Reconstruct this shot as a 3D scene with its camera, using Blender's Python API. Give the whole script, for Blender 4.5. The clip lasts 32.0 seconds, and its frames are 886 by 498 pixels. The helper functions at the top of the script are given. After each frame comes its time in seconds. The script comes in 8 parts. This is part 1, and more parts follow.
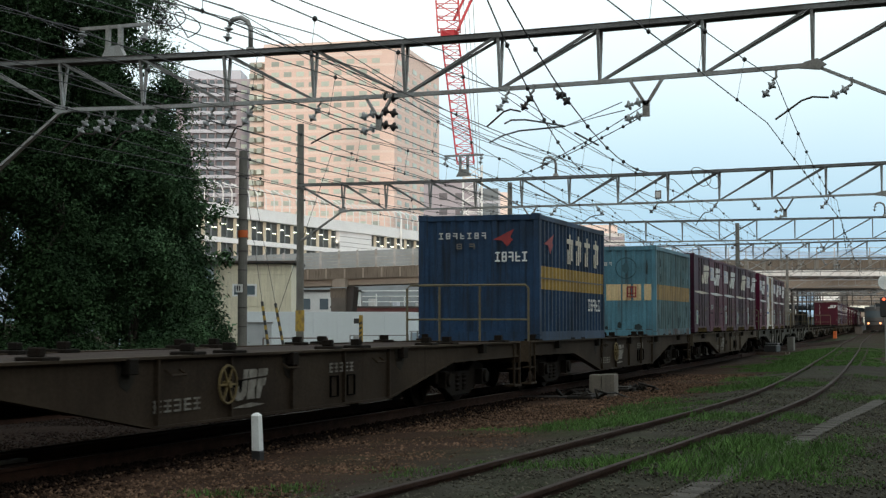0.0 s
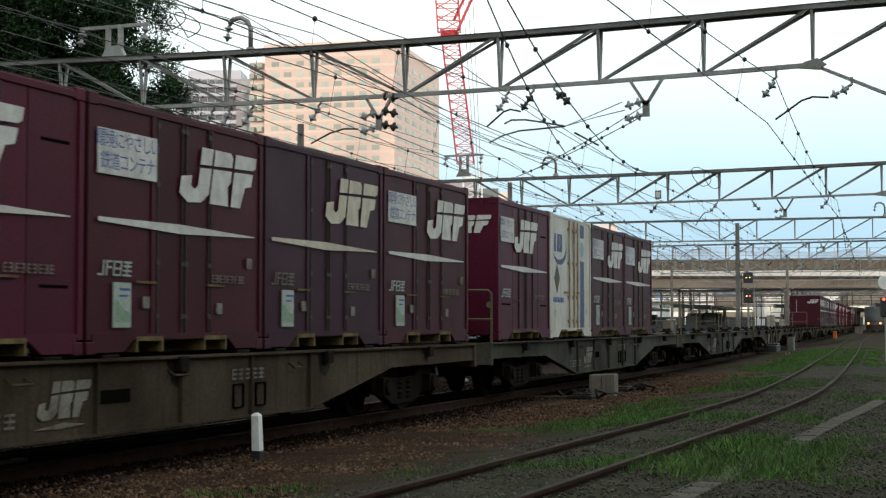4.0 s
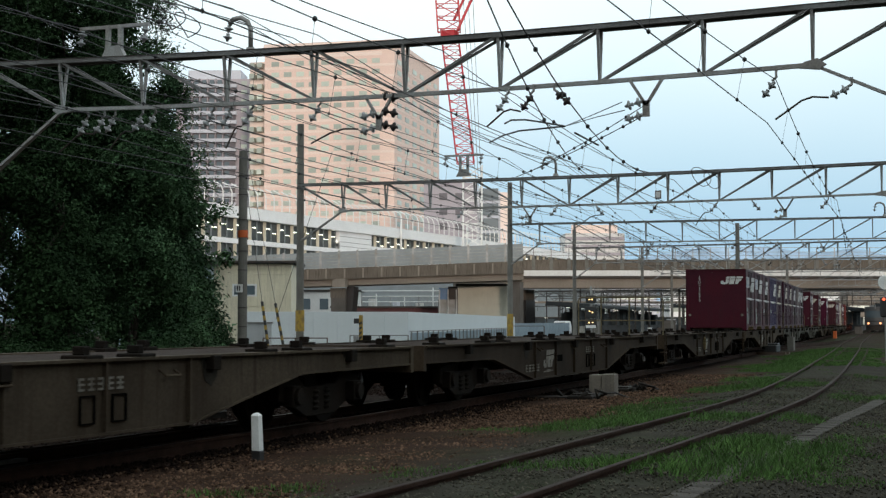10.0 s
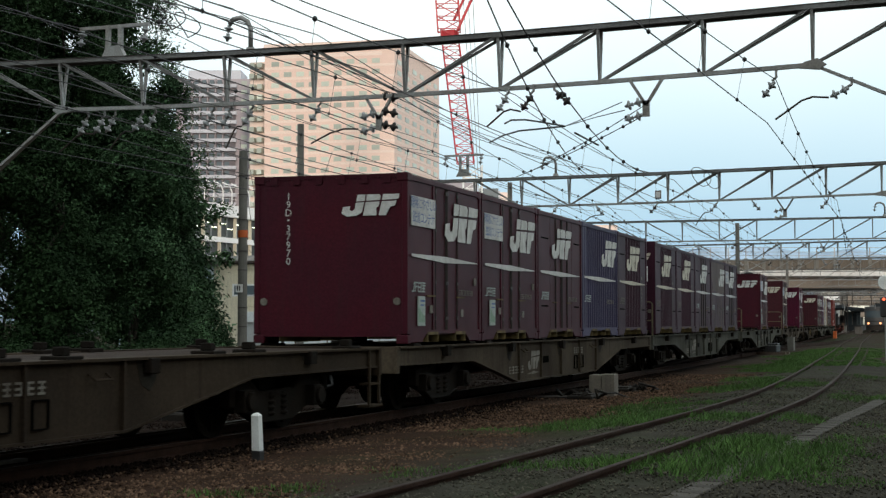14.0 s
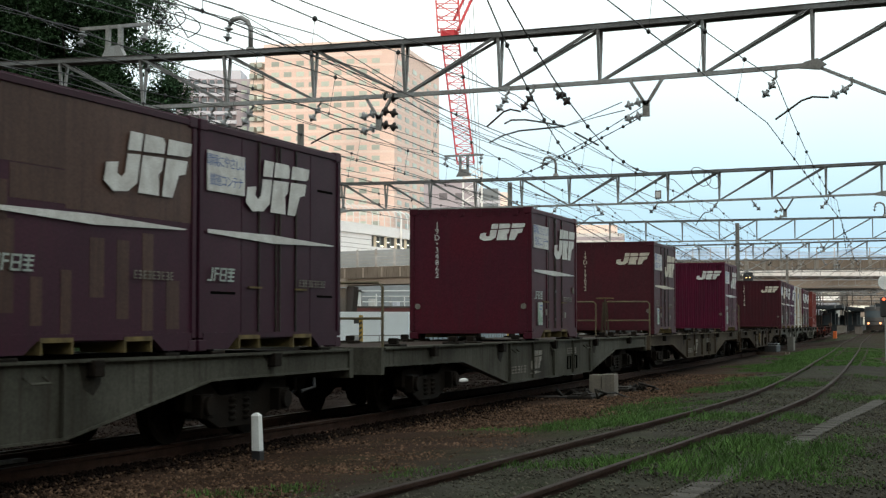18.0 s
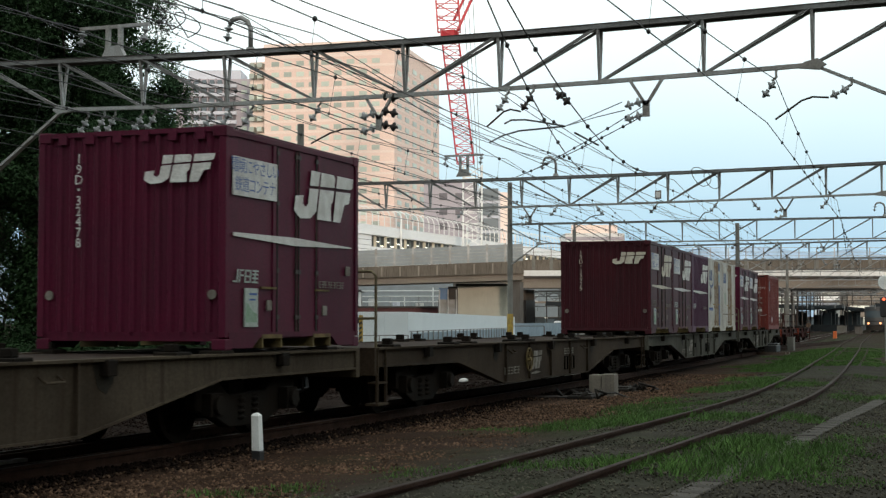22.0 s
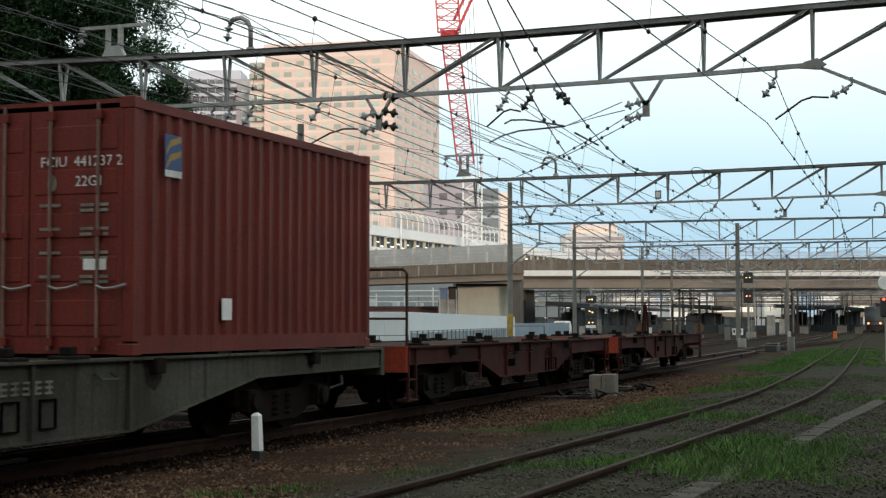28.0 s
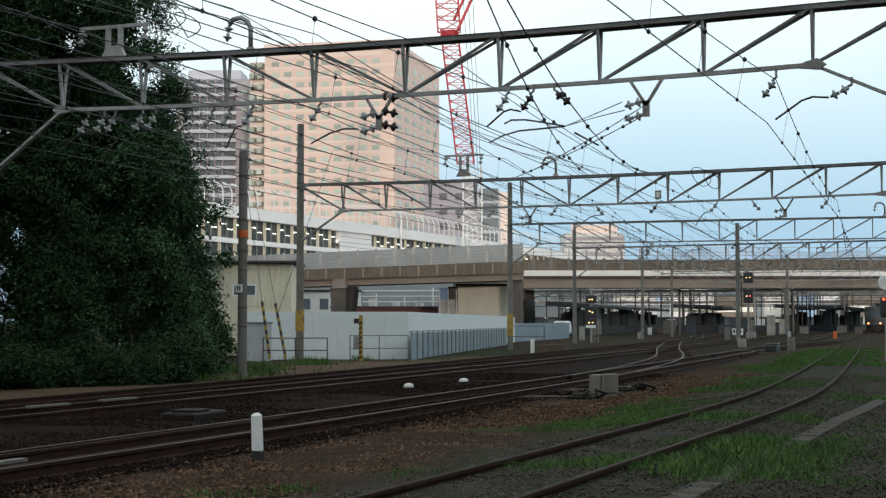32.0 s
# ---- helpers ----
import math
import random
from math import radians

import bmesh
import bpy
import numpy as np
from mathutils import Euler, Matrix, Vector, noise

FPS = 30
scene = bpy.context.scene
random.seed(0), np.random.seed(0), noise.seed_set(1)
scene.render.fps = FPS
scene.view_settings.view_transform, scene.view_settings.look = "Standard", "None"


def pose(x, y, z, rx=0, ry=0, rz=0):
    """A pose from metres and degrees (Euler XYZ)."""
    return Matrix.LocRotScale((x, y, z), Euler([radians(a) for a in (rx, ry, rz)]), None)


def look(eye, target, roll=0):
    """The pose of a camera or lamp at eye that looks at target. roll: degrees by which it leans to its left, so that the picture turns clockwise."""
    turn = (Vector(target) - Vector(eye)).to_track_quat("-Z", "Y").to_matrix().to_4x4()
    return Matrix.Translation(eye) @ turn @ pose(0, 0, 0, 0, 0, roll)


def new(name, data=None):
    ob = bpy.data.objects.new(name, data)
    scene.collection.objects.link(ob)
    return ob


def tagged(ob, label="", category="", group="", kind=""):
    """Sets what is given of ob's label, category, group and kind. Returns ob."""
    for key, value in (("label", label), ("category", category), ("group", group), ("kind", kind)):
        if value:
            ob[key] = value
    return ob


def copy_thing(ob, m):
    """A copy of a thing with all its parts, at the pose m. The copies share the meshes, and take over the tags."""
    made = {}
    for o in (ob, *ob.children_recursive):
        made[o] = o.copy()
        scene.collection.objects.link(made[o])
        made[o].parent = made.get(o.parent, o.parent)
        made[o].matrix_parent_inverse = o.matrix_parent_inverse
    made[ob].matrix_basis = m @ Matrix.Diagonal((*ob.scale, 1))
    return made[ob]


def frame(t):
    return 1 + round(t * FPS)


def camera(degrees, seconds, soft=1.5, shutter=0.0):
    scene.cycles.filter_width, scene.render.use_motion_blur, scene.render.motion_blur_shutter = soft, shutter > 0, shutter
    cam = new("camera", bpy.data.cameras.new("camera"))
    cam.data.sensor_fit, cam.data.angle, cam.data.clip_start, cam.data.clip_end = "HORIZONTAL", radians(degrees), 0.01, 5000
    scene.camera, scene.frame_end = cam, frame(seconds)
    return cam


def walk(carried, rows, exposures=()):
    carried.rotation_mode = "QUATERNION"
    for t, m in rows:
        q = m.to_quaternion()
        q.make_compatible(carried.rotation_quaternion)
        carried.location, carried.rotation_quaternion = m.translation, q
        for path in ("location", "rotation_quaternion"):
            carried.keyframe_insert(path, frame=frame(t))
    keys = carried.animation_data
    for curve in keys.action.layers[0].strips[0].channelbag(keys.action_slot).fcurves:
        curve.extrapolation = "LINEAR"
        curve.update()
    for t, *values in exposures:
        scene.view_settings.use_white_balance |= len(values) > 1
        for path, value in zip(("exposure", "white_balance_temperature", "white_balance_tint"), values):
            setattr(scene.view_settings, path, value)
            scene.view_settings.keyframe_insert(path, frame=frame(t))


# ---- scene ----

# The camera stands still beside the yard, looking north-west along the line.
CAM_EYE = Vector((9.361, 0.0, 1.343))
CAM_YAW, CAM_TILT = radians(21.348), radians(2.743)
cam = camera(32.173, 32.0, 1.3, 0.12)
LOOK_DIR = Vector((-math.sin(CAM_YAW) * math.cos(CAM_TILT), math.cos(CAM_YAW) * math.cos(CAM_TILT), math.sin(CAM_TILT)))
CAM_POSE = look(CAM_EYE, CAM_EYE + LOOK_DIR * 10)
walk(cam, [(0, CAM_POSE), (32.0, CAM_POSE)], [(t, e, 6550 + w, 9) for t, e, w in ((0, 0.06, 150), (3, 0.19, 300), (5.5, 0.27, 350), (8, -0.05, 0), (12, -0.05, 0), (14, 0.03, 200), (16.5, 0.27, 350), (18, 0.30, 350), (20.5, 0.23, 350), (22, 0.13, 350), (24, 0.04, 250), (25, 0.16, 300), (28, 0.15, 300), (29, 0.0, 100), (32, -0.05, 0))])

# ---- light: dusk under a bright, thinly clouded sky ----
world = bpy.data.worlds.new("dusk_sky")
scene.world = world
world.use_nodes = True
wn, wl = world.node_tree.nodes, world.node_tree.links
wn.clear()
sky = wn.new("ShaderNodeTexSky")
sky.sky_type, sky.sun_disc = "NISHITA", False
sky.sun_elevation, sky.sun_rotation = radians(4.5), radians(148)
sky.air_density, sky.dust_density, sky.ozone_density = 1.0, 1.5, 2.0
cloud_noise = wn.new("ShaderNodeTexNoise")
cloud_noise.inputs["Scale"].default_value, cloud_noise.inputs["Detail"].default_value = 2.2, 4
cloud_ramp = wn.new("ShaderNodeValToRGB")
cloud_ramp.color_ramp.elements[0].position, cloud_ramp.color_ramp.elements[1].position = 0.35, 0.7
cloud_ramp.color_ramp.elements[0].color = (0.86, 1.03, 1.08, 1)
cloud_ramp.color_ramp.elements[1].color = (1.10, 1.13, 1.12, 1)
coords = wn.new("ShaderNodeTexCoord")
wl.new(coords.outputs["Generated"], cloud_noise.inputs["Vector"])
wl.new(cloud_noise.outputs["Fac"], cloud_ramp.inputs["Fac"])
sky_bg, veil_bg, sky_sum, sky_out = wn.new("ShaderNodeBackground"), wn.new("ShaderNodeBackground"), wn.new("ShaderNodeAddShader"), wn.new("ShaderNodeOutputWorld")
wl.new(sky.outputs["Color"], sky_bg.inputs["Color"])
split, rise, veil_mix = wn.new("ShaderNodeSeparateXYZ"), wn.new("ShaderNodeMapRange"), wn.new("ShaderNodeMix")
wl.new(coords.outputs["Generated"], split.inputs[0])
wl.new(split.outputs["Z"], rise.inputs["Value"])
rise.inputs["From Min"].default_value, rise.inputs["From Max"].default_value = 0.02, 0.22
rise.interpolation_type = "SMOOTHSTEP"
veil_mix.data_type = "RGBA"
veil_mix.inputs["A"].default_value = (0.35, 0.59, 0.82, 1)
wl.new(rise.outputs["Result"], veil_mix.inputs["Factor"])
wl.new(cloud_ramp.outputs["Color"], veil_mix.inputs["B"])
wl.new(veil_mix.outputs["Result"], veil_bg.inputs["Color"])
sky_bg.inputs["Strength"].default_value = 0.03
veil_bg.inputs["Strength"].default_value = 1.0
wl.new(sky_bg.outputs[0], sky_sum.inputs[0])
wl.new(veil_bg.outputs[0], sky_sum.inputs[1])
wl.new(sky_sum.outputs[0], sky_out.inputs["Surface"])

sun = new("sun", bpy.data.lights.new("sun", "SUN"))
sun.data.energy, sun.data.angle, sun.data.color = 1.7, radians(4), (1.0, 0.84, 0.72)
SUN_AZ, SUN_EL = radians(148), radians(4.5)
sun.matrix_world = look((0, 0, 60), Vector((0, 0, 60)) - Vector((math.sin(SUN_AZ) * math.cos(SUN_EL), math.cos(SUN_AZ) * math.cos(SUN_EL), math.sin(SUN_EL))))


# ---- mesh tools ----
class Shape:
    """Collects vertices and faces of one mesh."""

    def __init__(self):
        self.v, self.f = [], []

    def hexa(self, pts):
        b = len(self.v)
        self.v += [tuple(p) for p in pts]
        self.f += [tuple(b + i for i in q) for q in ((0, 3, 2, 1), (4, 5, 6, 7), (0, 1, 5, 4), (1, 2, 6, 5), (2, 3, 7, 6), (3, 0, 4, 7))]
        return self

    def box(self, x0, x1, y0, y1, z0, z1):
        return self.hexa([(x0, y0, z0), (x1, y0, z0), (x1, y1, z0), (x0, y1, z0), (x0, y0, z1), (x1, y0, z1), (x1, y1, z1), (x0, y1, z1)])

    def bar(self, p, q, w, h=None, up=(0, 0, 1)):
        p, q, h = Vector(p), Vector(q), h or w
        d = (q - p).normalized()
        s = d.cross(Vector(up))
        if s.length < 1e-4:
            s = d.cross(Vector((0, 1, 0)))
        s.normalize()
        u = s.cross(d) * (h / 2)
        s = s * (w / 2)
        return self.hexa([p - s - u, p + s - u, q + s - u, q - s - u, p - s + u, p + s + u, q + s + u, q - s + u])

    def tube(self, p, q, r, n=8, r2=None, caps=True):
        p, q, r2 = Vector(p), Vector(q), r if r2 is None else r2
        d = (q - p).normalized()
        s = d.orthogonal().normalized()
        t = d.cross(s)
        b = len(self.v)
        for c, rad in ((p, r), (q, r2)):
            for i in range(n):
                a = 2 * math.pi * i / n
                self.v.append(tuple(c + s * (math.cos(a) * rad) + t * (math.sin(a) * rad)))
        for i in range(n):
            j = (i + 1) % n
            self.f.append((b + i, b + j, b + n + j, b + n + i))
        if caps:
            self.f.append(tuple(b + i for i in reversed(range(n))))
            self.f.append(tuple(b + n + i for i in range(n)))
        return self

    def pipe(self, pts, r, n=6):
        pts = [Vector(p) for p in pts]
        b = len(self.v)
        for i, p in enumerate(pts):
            d = (pts[min(i + 1, len(pts) - 1)] - pts[max(i - 1, 0)]).normalized()
            s = d.cross(Vector((0.31, 0.17, 1))).normalized()
            t = s.cross(d)
            for j in range(n):
                a = 2 * math.pi * j / n
                self.v.append(tuple(p + s * (math.cos(a) * r) + t * (math.sin(a) * r)))
        for i in range(len(pts) - 1):
            for j in range(n):
                m = (j + 1) % n
                self.f.append((b + i * n + j, b + i * n + m, b + (i + 1) * n + m, b + (i + 1) * n + j))
        self.f.append(tuple(b + j for j in reversed(range(n))))
        self.f.append(tuple(b + (len(pts) - 1) * n + j for j in range(n)))
        return self

    def prism(self, poly, place, d0, d1):
        """A polygon of (a, b) pairs, put into space by place(a, b, depth)."""
        b, n = len(self.v), len(poly)
        self.v += [tuple(place(u, w, d0)) for u, w in poly] + [tuple(place(u, w, d1)) for u, w in poly]
        self.f.append(tuple(b + i for i in reversed(range(n))))
        self.f.append(tuple(b + n + i for i in range(n)))
        for i in range(n):
            j = (i + 1) % n
            self.f.append((b + i, b + j, b + n + j, b + n + i))
        return self

    def lathe(self, rings, n=12, centre=(0, 0, 0), axis="z"):
        """rings: (radius, height) from bottom to top round an axis."""
        b = len(self.v)
        for r, h in rings:
            for i in range(n):
                a = 2 * math.pi * i / n
                c = {"z": (math.cos(a) * r, math.sin(a) * r, h), "x": (h, math.cos(a) * r, math.sin(a) * r), "y": (math.sin(a) * r, h, math.cos(a) * r)}[axis]
                self.v.append(tuple(Vector(c) + Vector(centre)))
        for k in range(len(rings) - 1):
            for i in range(n):
                j = (i + 1) % n
                self.f.append((b + k * n + i, b + k * n + j, b + (k + 1) * n + j, b + (k + 1) * n + i))
        self.f.append(tuple(b + i for i in reversed(range(n))))
        self.f.append(tuple(b + (len(rings) - 1) * n + i for i in range(n)))
        return self

    def mesh(self, name, material, bevel=0.0, smooth=False):
        me = bpy.data.meshes.new(name)
        me.from_pydata(self.v, [], self.f)
        bm = bmesh.new()
        bm.from_mesh(me)
        bmesh.ops.recalc_face_normals(bm, faces=bm.faces)
        if bevel:
            bmesh.ops.bevel(bm, geom=list(bm.edges), offset=bevel, segments=1, affect="EDGES", clamp_overlap=True)
        bm.to_mesh(me)
        bm.free()
        if smooth:
            me.polygons.foreach_set("use_smooth", [True] * len(me.polygons))
        if material:
            me.materials.append(material)
        return me


def part(name, shape, material, parent, label="", bevel=0.0, smooth=False):
    """Links a shape (or a ready mesh) as one mesh object under a thing or a part."""
    data = shape.mesh(name, material, bevel, smooth) if isinstance(shape, Shape) else shape
    ob = new(name, data)
    if parent is not None:
        ob.parent = parent
    if label:
        ob["label"] = label
    return ob


def thing(name, label, category, group="", kind="", at=None):
    ob = new(name)
    ob.empty_display_size = 0.2
    if at is not None:
        ob.matrix_world = at if isinstance(at, Matrix) else Matrix.Translation(at)
    return tagged(ob, label, category, group, kind)


def text_mesh(body, size, material, name="lettering", spacing=1.0, line=1.0):
    """The built-in font as a flat mesh, in its own xy plane, centred."""
    cu = bpy.data.curves.new(name, "FONT")
    cu.body, cu.size, cu.align_x, cu.align_y, cu.space_character, cu.space_line = body, size, "CENTER", "CENTER", spacing, line
    cu.resolution_u = 2
    ob = bpy.data.objects.new(name, cu)
    scene.collection.objects.link(ob)
    me = bpy.data.meshes.new_from_object(ob.evaluated_get(bpy.context.evaluated_depsgraph_get()))
    bpy.data.objects.remove(ob)
    bpy.data.curves.remove(cu)
    me.name = name
    me.materials.clear()
    me.materials.append(material)
    return me


# ---- materials ----
def shade(name, base, rough=0.7, metal=0.0, second=None, scale=3.0, fine=40.0, amount=0.5, bump=0.15, streak=0.0, streak_colour=(0.05, 0.03, 0.02), per_object=0.0, per_island=0.0, spec=0.5, bump_scale=None):
    """A surface with colour that varies at two scales, fine relief, and, where wanted, streaks that run down."""
    m = bpy.data.materials.new(name)
    m.use_nodes = True
    n, l = m.node_tree.nodes, m.node_tree.links
    bsdf = n["Principled BSDF"]
    bsdf.inputs["Metallic"].default_value = metal
    bsdf.inputs["Specular IOR Level"].default_value = spec
    tc = n.new("ShaderNodeTexCoord")
    a, b = n.new("ShaderNodeTexNoise"), n.new("ShaderNodeTexNoise")
    a.inputs["Scale"].default_value, a.inputs["Detail"].default_value = scale, 5
    b.inputs["Scale"].default_value, b.inputs["Detail"].default_value = fine, 3
    for t in (a, b):
        l.new(tc.outputs["Object"], t.inputs["Vector"])
    second = second or tuple(c * 0.6 for c in base)
    mix = n.new("ShaderNodeMix")
    mix.data_type = "RGBA"
    ramp = n.new("ShaderNodeValToRGB")
    ramp.color_ramp.elements[0].position, ramp.color_ramp.elements[1].position = 0.35, 0.68
    l.new(a.outputs["Fac"], ramp.inputs["Fac"])
    mul = n.new("ShaderNodeMath")
    mul.operation = "MULTIPLY"
    mul.inputs[1].default_value = amount
    l.new(ramp.outputs["Color"], mul.inputs[0])
    l.new(mul.outputs[0], mix.inputs["Factor"])
    mix.inputs["A"].default_value, mix.inputs["B"].default_value = (*base, 1), (*second, 1)
    colour = mix.outputs["Result"]
    grain = n.new("ShaderNodeHueSaturation")
    val = n.new("ShaderNodeMapRange")
    val.inputs["From Min"].default_value, val.inputs["From Max"].default_value = 0.3, 0.7
    val.inputs["To Min"].default_value, val.inputs["To Max"].default_value = 0.8, 1.2
    l.new(b.outputs["Fac"], val.inputs["Value"])
    l.new(val.outputs["Result"], grain.inputs["Value"])
    l.new(colour, grain.inputs["Color"])
    colour = grain.outputs["Color"]
    if streak:
        mp, s = n.new("ShaderNodeMapping"), n.new("ShaderNodeTexNoise")
        mp.inputs["Scale"].default_value = (3.0, 3.0, 0.22)
        s.inputs["Scale"].default_value, s.inputs["Detail"].default_value = 4.0, 6
        l.new(tc.outputs["Object"], mp.inputs["Vector"])
        l.new(mp.outputs["Vector"], s.inputs["Vector"])
        sr = n.new("ShaderNodeMapRange")
        sr.inputs["From Min"].default_value, sr.inputs["From Max"].default_value, sr.inputs["To Max"].default_value = 0.5, 0.75, streak
        l.new(s.outputs["Fac"], sr.inputs["Value"])
        sm = n.new("ShaderNodeMix")
        sm.data_type = "RGBA"
        l.new(sr.outputs["Result"], sm.inputs["Factor"])
        l.new(colour, sm.inputs["A"])
        sm.inputs["B"].default_value = (*streak_colour, 1)
        colour = sm.outputs["Result"]
    for amount_of, node, socket in ((per_object, "ShaderNodeObjectInfo", "Random"), (per_island, "ShaderNodeNewGeometry", "Random Per Island")):
        if amount_of:
            o, hv, r = n.new(node), n.new("ShaderNodeHueSaturation"), n.new("ShaderNodeMapRange")
            r.inputs["To Min"].default_value, r.inputs["To Max"].default_value = 1 - amount_of, 1 + amount_of
            l.new(o.outputs[socket], r.inputs["Value"])
            l.new(r.outputs["Result"], hv.inputs["Value"])
            l.new(colour, hv.inputs["Color"])
            colour = hv.outputs["Color"]
    l.new(colour, bsdf.inputs["Base Color"])
    rr = n.new("ShaderNodeMapRange")
    rr.inputs["To Min"].default_value, rr.inputs["To Max"].default_value = max(0.03, rough - 0.12), min(1, rough + 0.12)
    l.new(a.outputs["Fac"], rr.inputs["Value"])
    l.new(rr.outputs["Result"], bsdf.inputs["Roughness"])
    if bump:
        bp, bt = n.new("ShaderNodeBump"), b
        if bump_scale:
            bt = n.new("ShaderNodeTexNoise")
            bt.inputs["Scale"].default_value, bt.inputs["Detail"].default_value = bump_scale, 4
            l.new(tc.outputs["Object"], bt.inputs["Vector"])
        bp.inputs["Strength"].default_value, bp.inputs["Distance"].default_value = bump, 0.02
        l.new(bt.outputs["Fac"], bp.inputs["Height"])
        l.new(bp.outputs["Normal"], bsdf.inputs["Normal"])
    return m


def glow(name, colour, power):
    m = bpy.data.materials.new(name)
    m.use_nodes = True
    b = m.node_tree.nodes["Principled BSDF"]
    b.inputs["Base Color"].default_value = (*[c * 0.5 for c in colour], 1)
    b.inputs["Emission Color"].default_value = (*colour, 1)
    b.inputs["Emission Strength"].default_value = power
    return m


def glass(name, tint, rough=0.08):
    m = bpy.data.materials.new(name)
    m.use_nodes = True
    b = m.node_tree.nodes["Principled BSDF"]
    b.inputs["Base Color"].default_value = (*tint, 1)
    b.inputs["Roughness"].default_value = rough
    b.inputs["Specular IOR Level"].default_value = 0.8
    return m


STEEL_GREY = shade("galvanised_steel", (0.30, 0.31, 0.31), 0.55, 0.55, (0.17, 0.15, 0.13), 1.3, 30, 0.7, 0.1)
CHORD_STEEL = shade("weathered_gantry_steel", (0.18, 0.185, 0.185), 0.65, 0.2, (0.085, 0.080, 0.075), 0.9, 26, 0.8, 0.15)
DARK_IRON = shade("dark_iron", (0.035, 0.034, 0.034), 0.6, 0.4, (0.06, 0.04, 0.03), 4, 50, 0.7, 0.2)
WIRE_BLACK = shade("copper_wire_dark", (0.03, 0.032, 0.034), 0.6, 0.2, None, 5, 60, 0.3, 0.0)
PORCELAIN = shade("grey_porcelain", (0.26, 0.28, 0.29), 0.3, 0.0, (0.25, 0.25, 0.25), 6, 40, 0.5, 0.03)
RAIL_SIDE = shade("rusted_rail", (0.036, 0.015, 0.009), 0.85, 0.0, (0.016, 0.008, 0.005), 5, 60, 0.7, 0.25, spec=0.15)
RAIL_TOP = shade("polished_rail_head", (0.046, 0.031, 0.026), 0.5, 0.0, (0.026, 0.016, 0.012), 3, 60, 0.5, 0.05, spec=0.15)
RAIL_DULL = shade("dull_rail_head", (0.026, 0.016, 0.014), 0.7, 0.0, (0.020, 0.011, 0.009), 3, 60, 0.7, 0.1, spec=0.06)
SLEEPER = shade("oily_sleeper", (0.018, 0.013, 0.010), 0.9, 0, (0.032, 0.022, 0.016), 3, 40, 0.8, 0.4, per_object=0.25, spec=0.05)
CONCRETE_POLE = shade("concrete_pole", (0.16, 0.155, 0.14), 0.85, 0, (0.10, 0.095, 0.085), 1.2, 35, 0.8, 0.2, 0.35, (0.07, 0.06, 0.05))
CONCRETE = shade("weathered_concrete", (0.30, 0.29, 0.26), 0.88, 0, (0.18, 0.165, 0.145), 1.5, 30, 0.8, 0.25, 0.5, (0.10, 0.085, 0.07))
WHITE_PAINT = shade("white_paint", (0.72, 0.73, 0.72), 0.5, 0, (0.64, 0.64, 0.63), 4, 160, 0.5, 0.04)
DIRTY_WHITE = shade("dirty_white_lettering", (0.62, 0.62, 0.60), 0.6, 0, (0.42, 0.40, 0.38), 5, 60, 0.8, 0.03)
CREAM_MARK = shade("yellowed_lettering", (0.58, 0.54, 0.44), 0.6, 0, (0.40, 0.34, 0.27), 5, 60, 0.8, 0.03)
BLACK_PAINT = shade("black_paint", (0.015, 0.015, 0.016), 0.5, 0, (0.03, 0.03, 0.03), 5, 50, 0.5, 0.05)
OCHRE_WORN = shade("grimy_ochre_paint", (0.17, 0.125, 0.05), 0.75, 0, (0.08, 0.058, 0.03), 5, 40, 0.9, 0.1, spec=0.2)
GRIMY_WHITE = shade("grimy_white_lettering", (0.22, 0.205, 0.18), 0.75, 0, (0.10, 0.085, 0.07), 4, 30, 0.9, 0.05, spec=0.2)
YELLOW_PAINT = shade("worn_yellow_paint", (0.42, 0.27, 0.035), 0.7, 0, (0.17, 0.12, 0.05), 5, 50, 0.95, 0.1)
ORANGE_PAINT = shade("orange_band", (0.60, 0.12, 0.02), 0.6, 0, (0.45, 0.08, 0.02), 5, 50, 0.6, 0.05)
PALE_LABEL = shade("pale_label", (0.36, 0.41, 0.38), 0.5, 0, (0.25, 0.28, 0.26), 6, 50, 0.5, 0.02)
RED_PAINT = shade("red_paint", (0.28, 0.025, 0.025), 0.6, 0, (0.16, 0.018, 0.02), 5, 50, 0.6, 0.05)


# ---- plan of the tracks ----
def line_x(s):
    """The freight line's centre: x as a function of the distance s along it."""
    if s < -25:
        return line_x(-25) + 0.0857 * (s + 25)
    if s <= 50:
        return -1.36595e-3 * s * s + 0.928203e-5 * s ** 3
    a = min(s, 90) - 50
    x = line_x(50) - 0.067 * a - 0.5 * (0.023 / 40) * a * a
    return x - 0.09 * (s - 90) if s > 90 else x


def ground_z(x, y):
    d = x - line_x(min(max(y, -25), 400))
    z = -0.16 + 0.07 * min(max((d - 1.5) / 3.0, 0), 1) - 0.24 * min(max((-d - 7.5) / 4.0, 0), 1)
    # gravel has crept up the rails of the siding
    ds = abs(x - float(np.interp(y, (-30, 20, 29, 38, 56, 76, 99, 126), (5.1, 5.1, 4.85, 4.15, 2.45, 0.5, -1.85, -4.4))))
    if y < 126:
        z += 0.06 * min(max((1.45 - ds) / 0.5, 0), 1)
    return z


